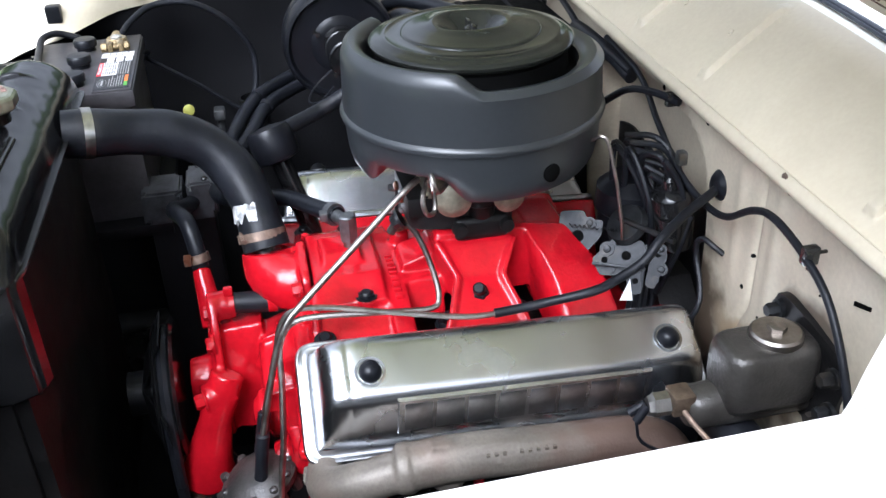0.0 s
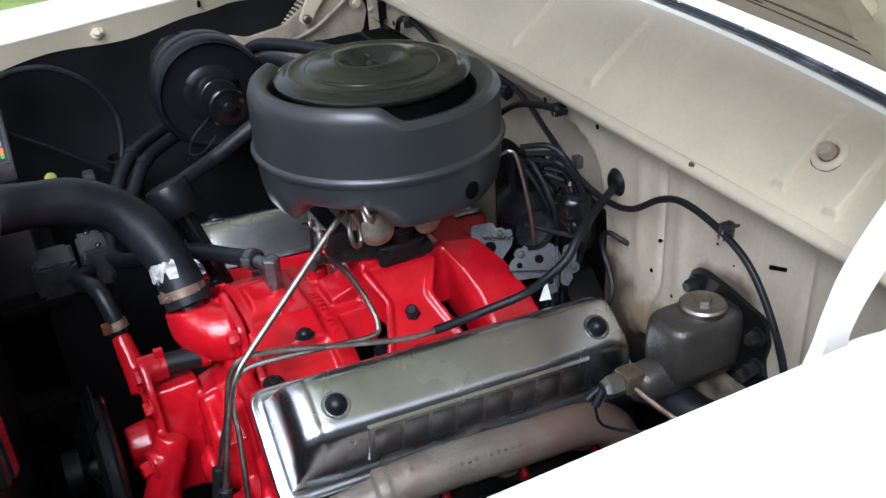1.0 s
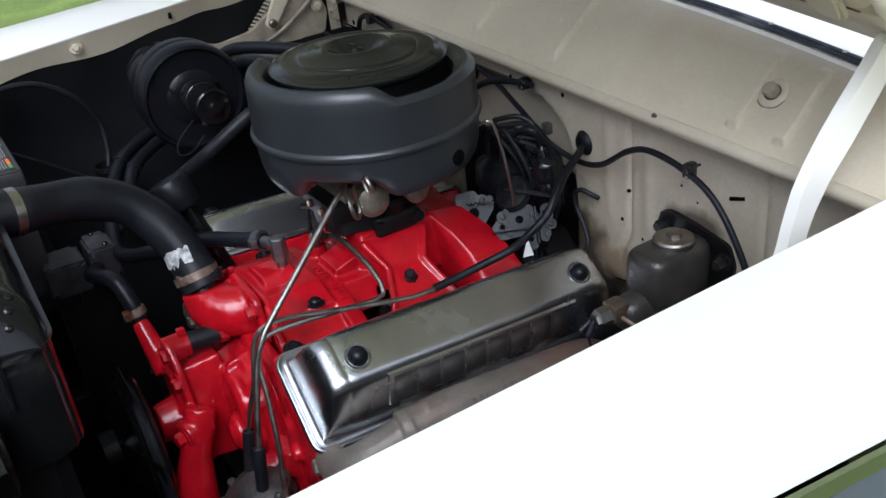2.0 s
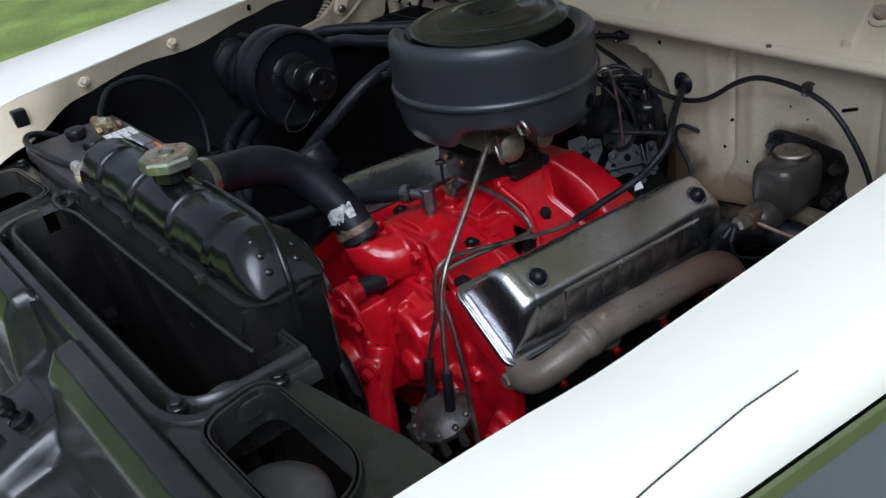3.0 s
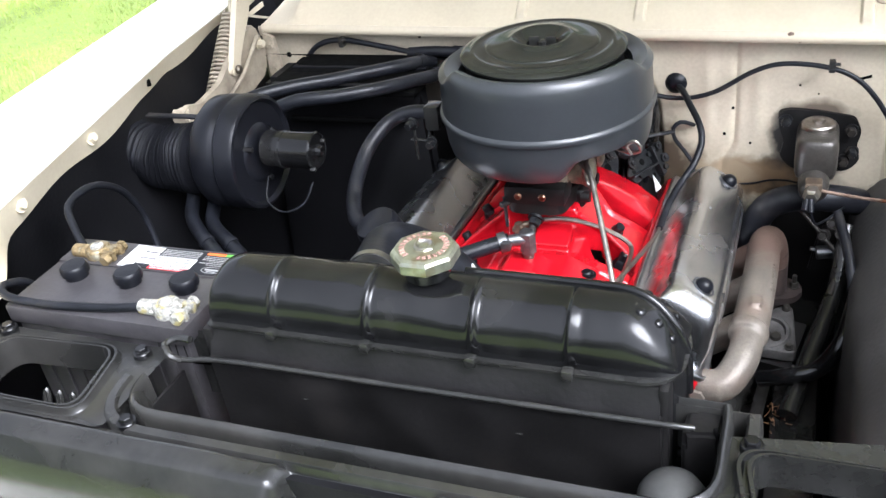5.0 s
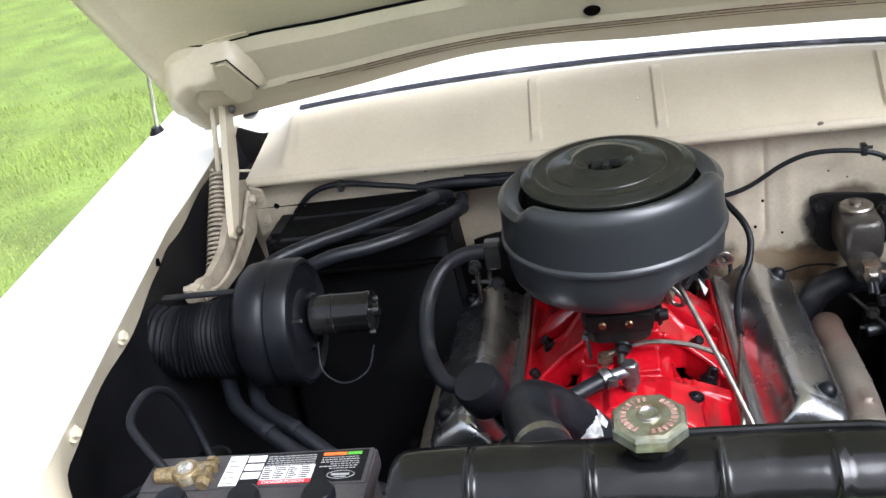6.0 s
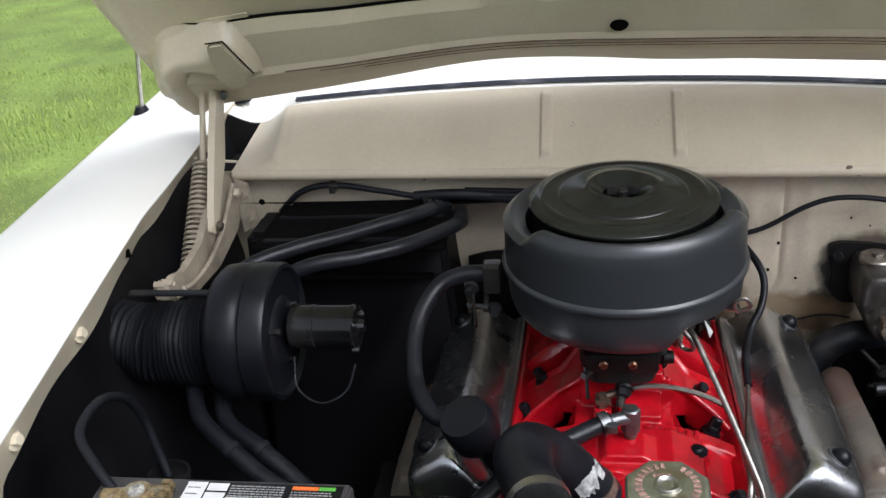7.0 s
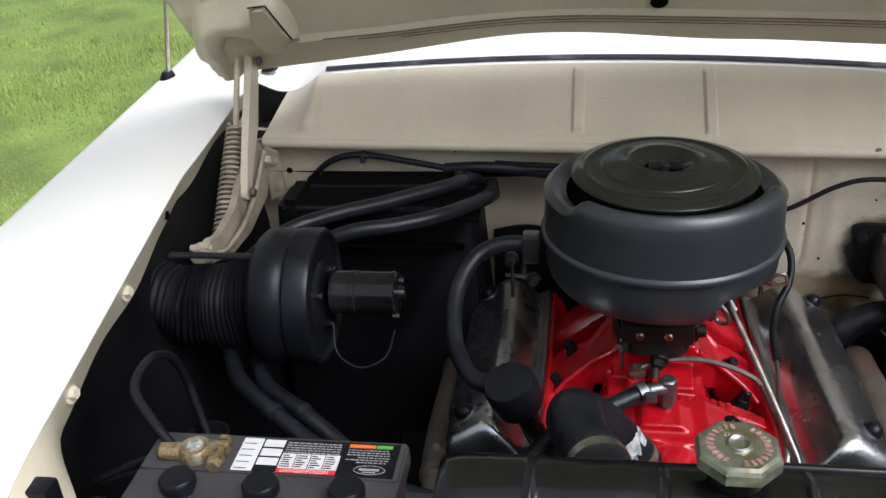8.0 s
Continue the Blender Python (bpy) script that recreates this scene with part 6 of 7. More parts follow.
box(bm, (-0.60, -0.64, 0.78), (-0.26, -0.42, 0.80), 0.004)
single("battery_tray", bm, APRON, "black steel battery tray on the apron", "tray")
# starter relay on the apron behind the battery
rel = thing("starter_relay", (-0.60, -0.33, 0.82), "small black starter relay with a bright terminal", "relay")
bm = B()
turned(bm, [(0.020, 0.0), (0.026, 0.004), (0.026, 0.075), (0.029, 0.078), (0.029, 0.086), (0.024, 0.086), (0.022, 0.074), (0.004, 0.072)], 28, Matrix.Translation((-0.60, -0.27, 0.78)))
part("body", bm, BLACK, rel)
bm = B()
box(bm, (-0.585, -0.345, 0.842), (-0.555, -0.325, 0.862), 0.005)
rod(bm, (-0.570, -0.335, 0.80), (-0.570, -0.335, 0.85), 0.006, n=8)
part("terminal", bm, ZINC, rel, "bright corroded terminal")

# black box low beside the upper radiator hose
reg = thing("voltage_regulator", (-0.31, -0.40, 0.55), "dull black two-piece regulator box beside the radiator", "regulator")
for y0, y1, z in ((-0.462, -0.397, 0.852), (-0.393, -0.348, 0.862)):
    bm = B()
    block(bm, -0.335, -0.255, y0, y1, 0.800, z, 0.004, 0.002)
    bmesh.ops.bevel(bm, geom=list(bm.edges), offset=0.004, segments=2, affect="EDGES")
    part("cover", bm, REGBOX, reg)
bm = B()
box(bm, (-0.325, -0.455, 0.32), (-0.265, -0.355, 0.800), 0.003)
part("bracket", bm, APRON, reg)
for x, y in ((-0.322, -0.372), (-0.270, -0.362)):
    bm = B()
    turned(bm, [(0.005, 0.858), (0.005, 0.864), (0.003, 0.866)], 12, Matrix.Translation((x, y, 0)))
    part("screw", bm, BLACK, reg)

# ---- blower ----
blow = thing("heater_blower", (-0.5, -0.09, 0.9), "black round heater blower with a ribbed duct and small motor", "blower")
BC = Vector((0, -0.112, 0.990))


def on_x(x):
    return along(BC + Vector((x, 0, 0)), BC + Vector((x + 1, 0, 0)))


bm = B()
turned(bm, [(0.064, -0.012), (0.086, -0.008), (0.094, 0.002), (0.096, 0.022), (0.096, 0.040), (0.093, 0.044), (0.093, 0.048), (0.097, 0.052), (0.097, 0.082), (0.094, 0.088), (0.089, 0.090), (0.086, 0.086), (0.084, 0.082), (0.050, 0.082), (0.044, 0.088), (0.030, 0.090)], 72, on_x(-0.543) @ Matrix.Diagonal((1, 1, 0.90, 1)))
part("housing", bm, BLACKPL, blow)
bm = B()
turned(bm, [(0.026, 0), (0.034, 0.004), (0.034, 0.030), (0.0355, 0.031), (0.0355, 0.036), (0.034, 0.037), (0.034, 0.082), (0.0355, 0.083), (0.0355, 0.087), (0.033, 0.089), (0.028, 0.0885), (0.012, 0.090), (0.010, 0.098), (0.004, 0.099)], 36, Matrix.Translation((0, 0, 0.008)) @ on_x(-0.455) @ Matrix.Diagonal((0.90, 0.90, 1.08, 1)))
part("motor", bm, BLACK, blow, "glossy black blower motor")
for a in (0.6, 3.7):
    bm = B()
    p = BC + Vector((-0.358, 0.027 * math.cos(a), 0.027 * math.sin(a)))
    hexbolt(bm, p - Vector((0.006, 0, 0)), p + Vector((0.003, 0, 0)), 0.004)
    part("motor_screw", bm, SATIN, blow)
def crumple(s, r):
    """Uneven folds, drawn in towards the far end."""
    fold = math.sin(s * 2 * math.pi / 0.0074 + 2.2 * math.sin(s * 61) + 1.1 * math.sin(s * 143))
    return r + (0.0026 + 0.0016 * math.sin(s * 71)) * fold + 0.004 * math.sin(s * 33 + 0.6) - 0.08 * max(0.0, s - 0.10)


bm = B()
tube(bm, [BC + Vector((-0.545, 0, -0.012)), BC + Vector((-0.60, -0.004, -0.016)), BC + Vector((-0.66, -0.010, -0.012)), BC + Vector((-0.722, -0.010, 0.002))], 0.058, 48, 0.0013, ripple=crumple)
for v in bm.verts:
    v.co += 0.0045 * noise.noise_vector(v.co * 22)
part("duct", bm, DUCT, blow, "crumpled black flexible duct")
for k in range(3):
    bm = B()
    p = BC + Vector((-0.46, 0.045 * math.cos(2.1 * k + 0.5), 0.045 * math.sin(2.1 * k + 0.5)))
    hexbolt(bm, p - Vector((0.014, 0, 0)), p + Vector((0.004, 0, 0)), 0.005, 0.008)
    part("housing_screw", bm, BLACK, blow)
bm = B()
box(bm, (-0.69, -0.108, 1.043), (-0.55, -0.094, 1.047), 0.0015)
part("strap", bm, RUBBER, blow, "flat strap along the duct")
bm = B()
tube(bm, [(-0.452, -0.13, 0.955), (-0.440, -0.165, 0.930), (-0.405, -0.180, 0.918), (-0.372, -0.165, 0.928), (-0.362, -0.14, 0.955)], 0.0016, 6)
part("wire", bm, RUBBER, blow, "thin wire loop")

# heater box on the firewall
heat = thing("heater_box", (-0.42, 0.2, 0.7), "black heater box on the firewall", "heater")
bm = B()
block(bm, -0.66, -0.240, 0.14, 0.285, 0.34, 1.005, 0.04, 0.02)
bmesh.ops.bevel(bm, geom=list(bm.edges), offset=0.012, segments=2, affect="EDGES")
part("box", bm, APRON, heat)
# rib, lid and hump take the blackest colour: shade under the cowl painted in
for z in (0.93,):
    bm = B()
    box(bm, (-0.56, 0.138, z), (-0.30, 0.152, z + 0.008), 0.003)
    part("rib", bm, SHADEBLACK, heat)
bm = B()
box(bm, (-0.585, 0.10, 1.000), (-0.27, 0.235, 1.012), 0.006)
part("lid", bm, SHADEBLACK, heat)
for y, z in ((0.118, 1.012), (0.205, 1.012)):
    bm = B()
    box(bm, (-0.57, y - 0.006, z), (-0.285, y + 0.006, z + 0.005), 0.002)
    part("lid_rib", bm, DUCT, heat)
bm = B()
hull(bm, [(x, y, z) for x, y, z in ((-0.585, 0.175, 1.010), (-0.30, 0.175, 1.010), (-0.585, 0.268, 1.010), (-0.30, 0.268, 1.010), (-0.565, 0.200, 1.018), (-0.33, 0.200, 1.016), (-0.565, 0.262, 1.020), (-0.33, 0.262, 1.018))])
bmesh.ops.bevel(bm, geom=list(bm.edges), offset=0.008, segments=3, affect="EDGES")
part("cowl_duct", bm, SHADEBLACK, heat, "black hump at the top of the heater")

# ---- hoses ----
up = thing("upper_radiator_hose", (-0.1, -0.4, 0.9), "thick black upper radiator hose with metal clamps", "hose")
UP = [(-0.085, -0.510, 1.032), (-0.090, -0.475, 1.028), (-0.104, -0.43, 1.018), (-0.113, -0.385, 1.006), (-0.112, -0.340, 0.983), (-0.095, -0.308, 0.948), (-0.068, -0.290, 0.912), (-0.045, -0.283, 0.876), (-0.034, -0.280, 0.858)]
bm = B()
tube(bm, UP, 0.0305, 24, ripple=lambda s, r: r + 0.001 * math.sin(s * 60))
part("hose", bm, RUBBER, up)
for p, q, mt in (((-0.089, -0.482, 1.029), (-0.097, -0.45, 1.024), STEEL), ((-0.044, -0.284, 0.874), (-0.034, -0.282, 0.854), RUST)):
    bm = B()
    turned(bm, [(0.0308, -0.0055), (0.0328, -0.006), (0.0328, 0.006), (0.0308, 0.0055)], 32, along(p, q))
    e = Vector(p) + Vector((0.012, -0.024, 0.006))
    box(bm, e - Vector((0.008, 0.006, 0.006)), e + Vector((0.008, 0.006, 0.006)), 0.002)
    rod(bm, e - Vector((0.014, 0, 0)), e + Vector((0.014, 0, 0)), 0.0035, n=8)
    part("clamp", bm, mt, up)
bm = B()
LC, LD = Vector((-0.0590, -0.2870, 0.898)), (Vector((-0.038, -0.283, 0.862)) - Vector((-0.062, -0.284, 0.908))).normalized()
L1 = (Vector((0.72, -0.69, 0.1)) - LD * Vector((0.72, -0.69, 0.1)).dot(LD)).normalized()
L2 = LD.cross(L1)


def torn(u, v):
    a = lerp(-0.80, 0.75, u)
    lo = -0.015 - 0.004 * noise.noise(Vector((u * 9, 1, 0)))
    hi = 0.008 + 0.006 * noise.noise(Vector((u * 13, 7, 0))) - 0.012 * step(0.25, 0.32, u) * (1 - step(0.36, 0.42, u))
    out = math.cos(a) * L1 + math.sin(a) * L2
    return tuple(LC + out * 0.0312 + LD * lerp(lo, hi, v))


sheet(bm, torn, 40, 4, 0.0006)
part("label", bm, PAPER, up, "torn white paper label")
bm = B()
rod(bm, (-0.040, -0.283, 0.862), (-0.030, -0.278, 0.835), 0.022, n=20)
part("spigot", bm, BLACK, up)

def hose_run(pts, label):
    h = thing("heater_hose", pts[8], label, "hose", "heater hoses")
    bm = B()
    tube(bm, pts, 0.0118, 14)
    part("tube", bm, HOSE, h)
    for p, q in ((pts[1], pts[2]), (pts[11], pts[12])):
        bm = B()
        turned(bm, [(0.012, -0.005), (0.0136, -0.005), (0.0136, 0.005), (0.012, 0.005)], 20, along(p, q))
        part("tape_band", bm, RUBBER, h, "band of black tape")
    return h


hose_run([(-0.285, 0.238, 1.012), (-0.300, 0.215, 1.024), (-0.335, 0.165, 1.032), (-0.420, 0.095, 1.036), (-0.485, 0.045, 1.040), (-0.545, 0.000, 1.035), (-0.600, -0.025, 1.000), (-0.628, -0.050, 0.958), (-0.622, -0.105, 0.925), (-0.597, -0.160, 0.912), (-0.570, -0.205, 0.905), (-0.505, -0.262, 0.900), (-0.44, -0.300, 0.880), (-0.34, -0.335, 0.850), (-0.25, -0.345, 0.845), (-0.19, -0.31, 0.860), (-0.133, -0.249, 0.882), (-0.06, -0.205, 0.895), (-0.020, -0.182, 0.901)], "long black heater hose draped behind the blower")
hose_run([(-0.262, 0.238, 1.006), (-0.258, 0.190, 1.010), (-0.268, 0.140, 1.022), (-0.318, 0.062, 1.034), (-0.382, 0.020, 1.036), (-0.455, -0.005, 1.034), (-0.530, -0.020, 1.000), (-0.582, -0.045, 0.950), (-0.584, -0.100, 0.915), (-0.560, -0.155, 0.903), (-0.535, -0.200, 0.896), (-0.470, -0.250, 0.893), (-0.41, -0.285, 0.868), (-0.32, -0.345, 0.835), (-0.25, -0.390, 0.832), (-0.17, -0.405, 0.865), (-0.11, -0.385, 0.875), (-0.082, -0.376, 0.845), (-0.074, -0.374, 0.822)], "long black heater hose ending at the water pump")
for p, q, mt in (((-0.028, -0.187, 0.900), (-0.01, -0.178, 0.903), ZINC), ((-0.077, -0.375, 0.833), (-0.070, -0.372, 0.815), RUST)):
    bm = B()
    turned(bm, [(0.013, -0.006), (0.0155, -0.006), (0.0155, 0.006), (0.013, 0.006)], 24, along(p, q))
    e = Vector(p) + Vector((0.010, -0.014, 0.004))
    box(bm, e - Vector((0.007, 0.005, 0.006)), e + Vector((0.007, 0.005, 0.006)), 0.0015)
    single("hose_clamp", bm, mt, "small metal hose clamp", "clamp", "hose clamps")
# tee on the manifold
tee = thing("hose_fitting", (0.0, -0.178, 0.87), "grey hexagonal hose fitting on the red manifold", "fitting")
bm = B()
turned(bm, [(0.0125, 0), (0.0125, 0.034), (0.010, 0.036)], 6, Matrix.Translation((0.006, -0.172, 0.878)))
rod(bm, (0.006, -0.172, 0.855), (0.006, -0.172, 0.880), 0.008, n=12)
rod(bm, (0.004, -0.174, 0.902), (-0.020, -0.184, 0.901), 0.009, n=14)
part("body", bm, ZINC, tee)
bm = B()
box(bm, (-0.040, -0.108, 0.868), (-0.018, -0.088, 0.876), 0.002)
hexbolt(bm, (-0.030, -0.100, 0.860), (-0.030, -0.100, 0.882), 0.008)
rod(bm, (-0.028, -0.098, 0.876), (-0.006, -0.091, 0.880), 0.006, n=10)
single("vacuum_fitting", bm, DULLCOP, "small tarnished brass vacuum fitting on the manifold", "fitting")

# oil filler with breather cap
fil = thing("oil_filler", (-0.15, -0.21, 0.8), "black oil filler tube with a domed breather cap", "oil filler")
bm = B()
rod(bm, (-0.145, -0.205, 0.79), (-0.185, -0.246, 0.925), 0.0150, 0.0150, 18)
part("tube", bm, BLACK, fil)
bm = B()
turned(bm, [(0.018, -0.004), (0.031, 0.0), (0.0335, 0.006), (0.0335, 0.040), (0.030, 0.047), (0.012, 0.050), (0.002, 0.0505)], 32, along((-0.184, -0.245, 0.920), (-0.198, -0.259, 0.965)))
part("breather_cap", bm, BLACKPL, fil, "black domed breather cap")
line("breather_hose", [(-0.208, -0.248, 0.945), (-0.245, -0.225, 0.942), (-0.275, -0.165, 0.955), (-0.280, -0.095, 0.990), (-0.258, -0.048, 1.020), (-0.222, -0.032, 1.034), (-0.172, -0.028, 1.034)], 0.0118, RUBBER, "black breather hose from oil filler to air cleaner", "hose")
bm = B()
box(bm, (-0.192, -0.045, 1.010), (-0.168, -0.015, 1.050), 0.003)
rod(bm, (-0.19, -0.03, 1.0), (-0.19, -0.05, 0.985), 0.004, n=8)
rod(bm, (-0.215, -0.055, 0.998), (-0.17, -0.06, 0.998), 0.003, n=8)
rod(bm, (-0.205, -0.060, 1.035), (-0.205, -0.060, 0.965), 0.0028, n=8)
single("breather_bracket", bm, SATIN, "black bracket at the air cleaner's side", "bracket")

for p, q in (((-0.205, -0.062, 1.030), (-0.207, -0.080, 1.030)), ((-0.175, -0.062, 0.998), (-0.176, -0.078, 0.998))):
    bm = B()
    hexbolt(bm, p, q, 0.007, 0.010)
    single("bracket_nut", bm, LINK, "small plated nut on the breather bracket", "nut", "bracket nuts")

# ---- fuel and vacuum lines ----
line("fuel_line", [(0.078, -0.088, 0.988), (0.091, -0.110, 0.978), (0.125, -0.187, 0.924), (0.150, -0.248, 0.880), (0.158, -0.268, 0.862), (0.163, -0.284, 0.830), (0.175, -0.300, 0.780), (0.190, -0.316, 0.722)], 0.0042, PIPE, "bright steel fuel line from pump to carburettor", "pipe", n=10, group="pipes", step=0.006)
line("vacuum_line", [(-0.012, -0.092, 0.878), (0.010, -0.090, 0.886), (0.040, -0.086, 0.887), (0.075, -0.082, 0.880), (0.110, -0.079, 0.866), (0.136, -0.080, 0.851), (0.145, -0.092, 0.843), (0.148, -0.150, 0.850), (0.148, -0.225, 0.858), (0.150, -0.262, 0.856), (0.158, -0.280, 0.83), (0.176, -0.284, 0.787), (0.200, -0.292, 0.72), (0.213, -0.300, 0.676), (0.245, -0.315, 0.58), (0.275, -0.32, 0.50)], 0.0039, PIPE, "thin steel vacuum line along the valve cover", "pipe", n=8, group="pipes", step=0.005)
line("choke_line", [(0.177, 0.000, 0.844), (0.172, -0.05, 0.841), (0.159, -0.13, 0.852), (0.148, -0.215, 0.868), (0.145, -0.256, 0.870), (0.143, -0.276, 0.850), (0.150, -0.290, 0.80), (0.146, -0.302, 0.76), (0.139, -0.312, 0.716)], 0.0036, PIPE, "steel line with a black hose end", "pipe", n=8, group="pipes", step=0.005)
line("capillary_wire", [(0.165, -0.10, 0.815), (0.172, -0.13, 0.806), (0.168, -0.17, 0.800), (0.176, -0.21, 0.796), (0.182, -0.245, 0.792)], 0.0014, DULLCOP, "thin copper wire beside the valve cover", "wire", n=6)
line("distributor_hose", [(0.158, fw(0.158, 0.05), 0.966), (0.174, 0.247, 0.963), (0.192, 0.210, 0.953), (0.212, 0.172, 0.936), (0.219, 0.150, 0.914), (0.211, 0.120, 0.888), (0.195, 0.098, 0.866), (0.182, 0.052, 0.852), (0.178, 0.015, 0.846), (0.176, -0.020, 0.843)], 0.0058, RUBBER, "black hose from the firewall grommet over the engine", "hose", n=12)
for p, q in (((0.189, -0.315, 0.728), (0.198, -0.326, 0.665)), ((0.140, -0.311, 0.722), (0.150, -0.324, 0.665))):
    bm = B()
    rod(bm, p, q, 0.0085, 0.0085, 12, 0.002)
    single("rubber_boot", bm, RUBBER, "black rubber boot on a fuel line", "boot", "boots")
pump = thing("fuel_pump", (0.17, -0.33, 0.6), "dark cast fuel pump with a ring of screws", "fuel pump")
bm = B()
turned(bm, [(0.030, 0), (0.046, 0.006), (0.050, 0.012), (0.050, 0.018), (0.044, 0.021), (0.036, 0.030), (0.020, 0.036), (0.004, 0.037)], 40, along((0.178, -0.325, 0.632), (0.175, -0.345, 0.70)))
rod(bm, (0.170, -0.325, 0.64), (0.15, -0.27, 0.64), 0.024, n=14)
for i in range(9):
    a = 2 * math.pi * i / 9
    c = Vector((0.177 + 0.047 * math.cos(a), -0.331 + 0.044 * math.sin(a), 0.640 + 0.012 * math.sin(a)))
    rb = B()
    rod(rb, c - Vector((0, -0.004, 0.022)), c + Vector((0, -0.004, 0.012)), 0.008, 0.006, 8)
    part("rib", rb, PUMPCAST, pump)
part("body", bm, PUMPCAST, pump)
for i in range(10):
    a = 2 * math.pi * i / 10
    m = along((0.178, -0.325, 0.632), (0.175, -0.345, 0.70))
    bm = B()
    turned(bm, [(0.0055, 0.017), (0.0055, 0.024), (0.003, 0.026)], 8, m @ Matrix.Translation((0.043 * math.cos(a), 0.043 * math.sin(a), 0)))
    part("screw", bm, PUMPCAST, pump)
# lower hose at the pump elbow
bm = B()
tube(bm, [(0.084, -0.397, 0.590), (0.078, -0.403, 0.55), (0.06, -0.43, 0.47), (0.05, -0.47, 0.42)], 0.042, 20)
single("lower_radiator_hose", bm, RUBBER, "black lower radiator hose under the water pump", "hose")
bm = B()
turned(bm, [(0.041, -0.008), (0.0445, -0.008), (0.0445, 0.008), (0.041, 0.008)], 28, along((0.080, -0.400, 0.582), (0.076, -0.405, 0.55)))
single("hose_clamp", bm, RUST, "rusty wide hose clamp under the pump", "clamp", "hose clamps")

# ---- firewall fittings ----
mc = thing("master_cylinder", (0.4, 0.22, 0.84), "dark gunmetal brake master cylinder with a bright filler cap", "master cylinder")
FY = fw(0.4, 0.05)
bm = B()
ring = rounded([(0.366, 0.152), (0.433, 0.152), (0.433, FY - 0.004), (0.366, FY - 0.004)], 0.024, 8)
cx, cy = 0.3995, (0.148 + FY) / 2
loops = [[bm.verts.new((cx + (p[0] - cx) * k, cy + (p[1] - cy) * (1 - (1 - k) * 0.6), z)) for p in ring] for z, k in ((0.846, 0.70), (0.849, 0.90), (0.856, 0.97), (0.870, 1.0), (0.897, 1.0), (0.906, 0.975), (0.912, 0.93), (0.9165, 0.85), (0.919, 0.72), (0.9195, 0.3))]
for a, b in zip(loops, loops[1:]):
    for k in range(len(a)):
        bm.faces.new((a[k], a[(k + 1) % len(a)], b[(k + 1) % len(a)], b[k]))
bm.faces.new(loops[-1])
turned(bm, [(0.010, 0), (0.019, 0.002), (0.023, 0.010), (0.0245, 0.03), (0.0245, FY - 0.12), (0.01, FY - 0.119)], 28, along((0.399, 0.120, 0.846), (0.399, FY, 0.846)))
part("body", bm, GUN, mc, smooth=60)
bm = B()
plate(bm, rounded([(0.340, 0.842), (0.362, 0.820), (0.452, 0.820), (0.470, 0.842), (0.462, 0.868), (0.468, 0.895), (0.456, 0.922), (0.395, 0.930), (0.352, 0.932), (0.333, 0.926), (0.337, 0.898), (0.346, 0.872)], 0.008), 0.012, Matrix(((1, 0, 0, 0), (0, 0, -1, FY + 0.001), (0, 1, 0, 0), (0, 0, 0, 1))), 0.002)
part("mounting_flange", bm, HEADER, mc, "sooty black mounting flange")
bm = B()
turned(bm, [(0.0265, 0.914), (0.0270, 0.917), (0.0270, 0.925), (0.0245, 0.9275), (0.003, 0.928)], 40, Matrix.Translation((0.399, 0.214, 0)))
hexbolt(bm, (0.399, 0.214, 0.927), (0.399, 0.214, 0.934), 0.010)
part("filler_cap", bm, PIPE, mc, "round tarnished filler cap with a square boss")
for x, z in ((0.452, 0.898), (0.456, 0.858), (0.444, 0.842), (0.347, 0.913)):
    bm = B()
    hexbolt(bm, (x, FY - 0.010, z), (x, FY - 0.028, z), 0.008, 0.011)
    part("bolt", bm, LINK, mc)
sw = thing("brake_switch", (0.39, 0.11, 0.84), "brass tee with a bright hexagonal brake light switch", "switch")
bm = B()
box(bm, (0.386, 0.104, 0.846), (0.412, 0.128, 0.870), 0.003)
rod(bm, (0.399, 0.120, 0.857), (0.399, 0.135, 0.857), 0.012, n=6)
part("tee", bm, DULLCOP, sw, "tarnished brass tee")
bm = B()
turned(bm, [(0.013, 0), (0.013, 0.016), (0.011, 0.018), (0.010, 0.022)], 6, along((0.398, 0.104, 0.856), (0.392, 0.05, 0.852)))
part("switch", bm, STEEL, sw)
bm = B()
rod(bm, (0.396, 0.082, 0.855), (0.398, 0.070, 0.838), 0.005, n=10)
rod(bm, (0.390, 0.082, 0.853), (0.388, 0.066, 0.842), 0.005, n=10)
tube(bm, [(0.398, 0.070, 0.838), (0.405, 0.075, 0.815), (0.42, 0.11, 0.80), (0.45, 0.16, 0.80)], 0.002, 6)
part("connector", bm, BLACKPL, sw)
line("brake_pipe", [(0.41, 0.115, 0.853), (0.435, 0.122, 0.845), (0.50, 0.15, 0.822), (0.60, 0.18, 0.80)], 0.003, RUST, "thin rusty brake pipe", "pipe", n=8, group="pipes")

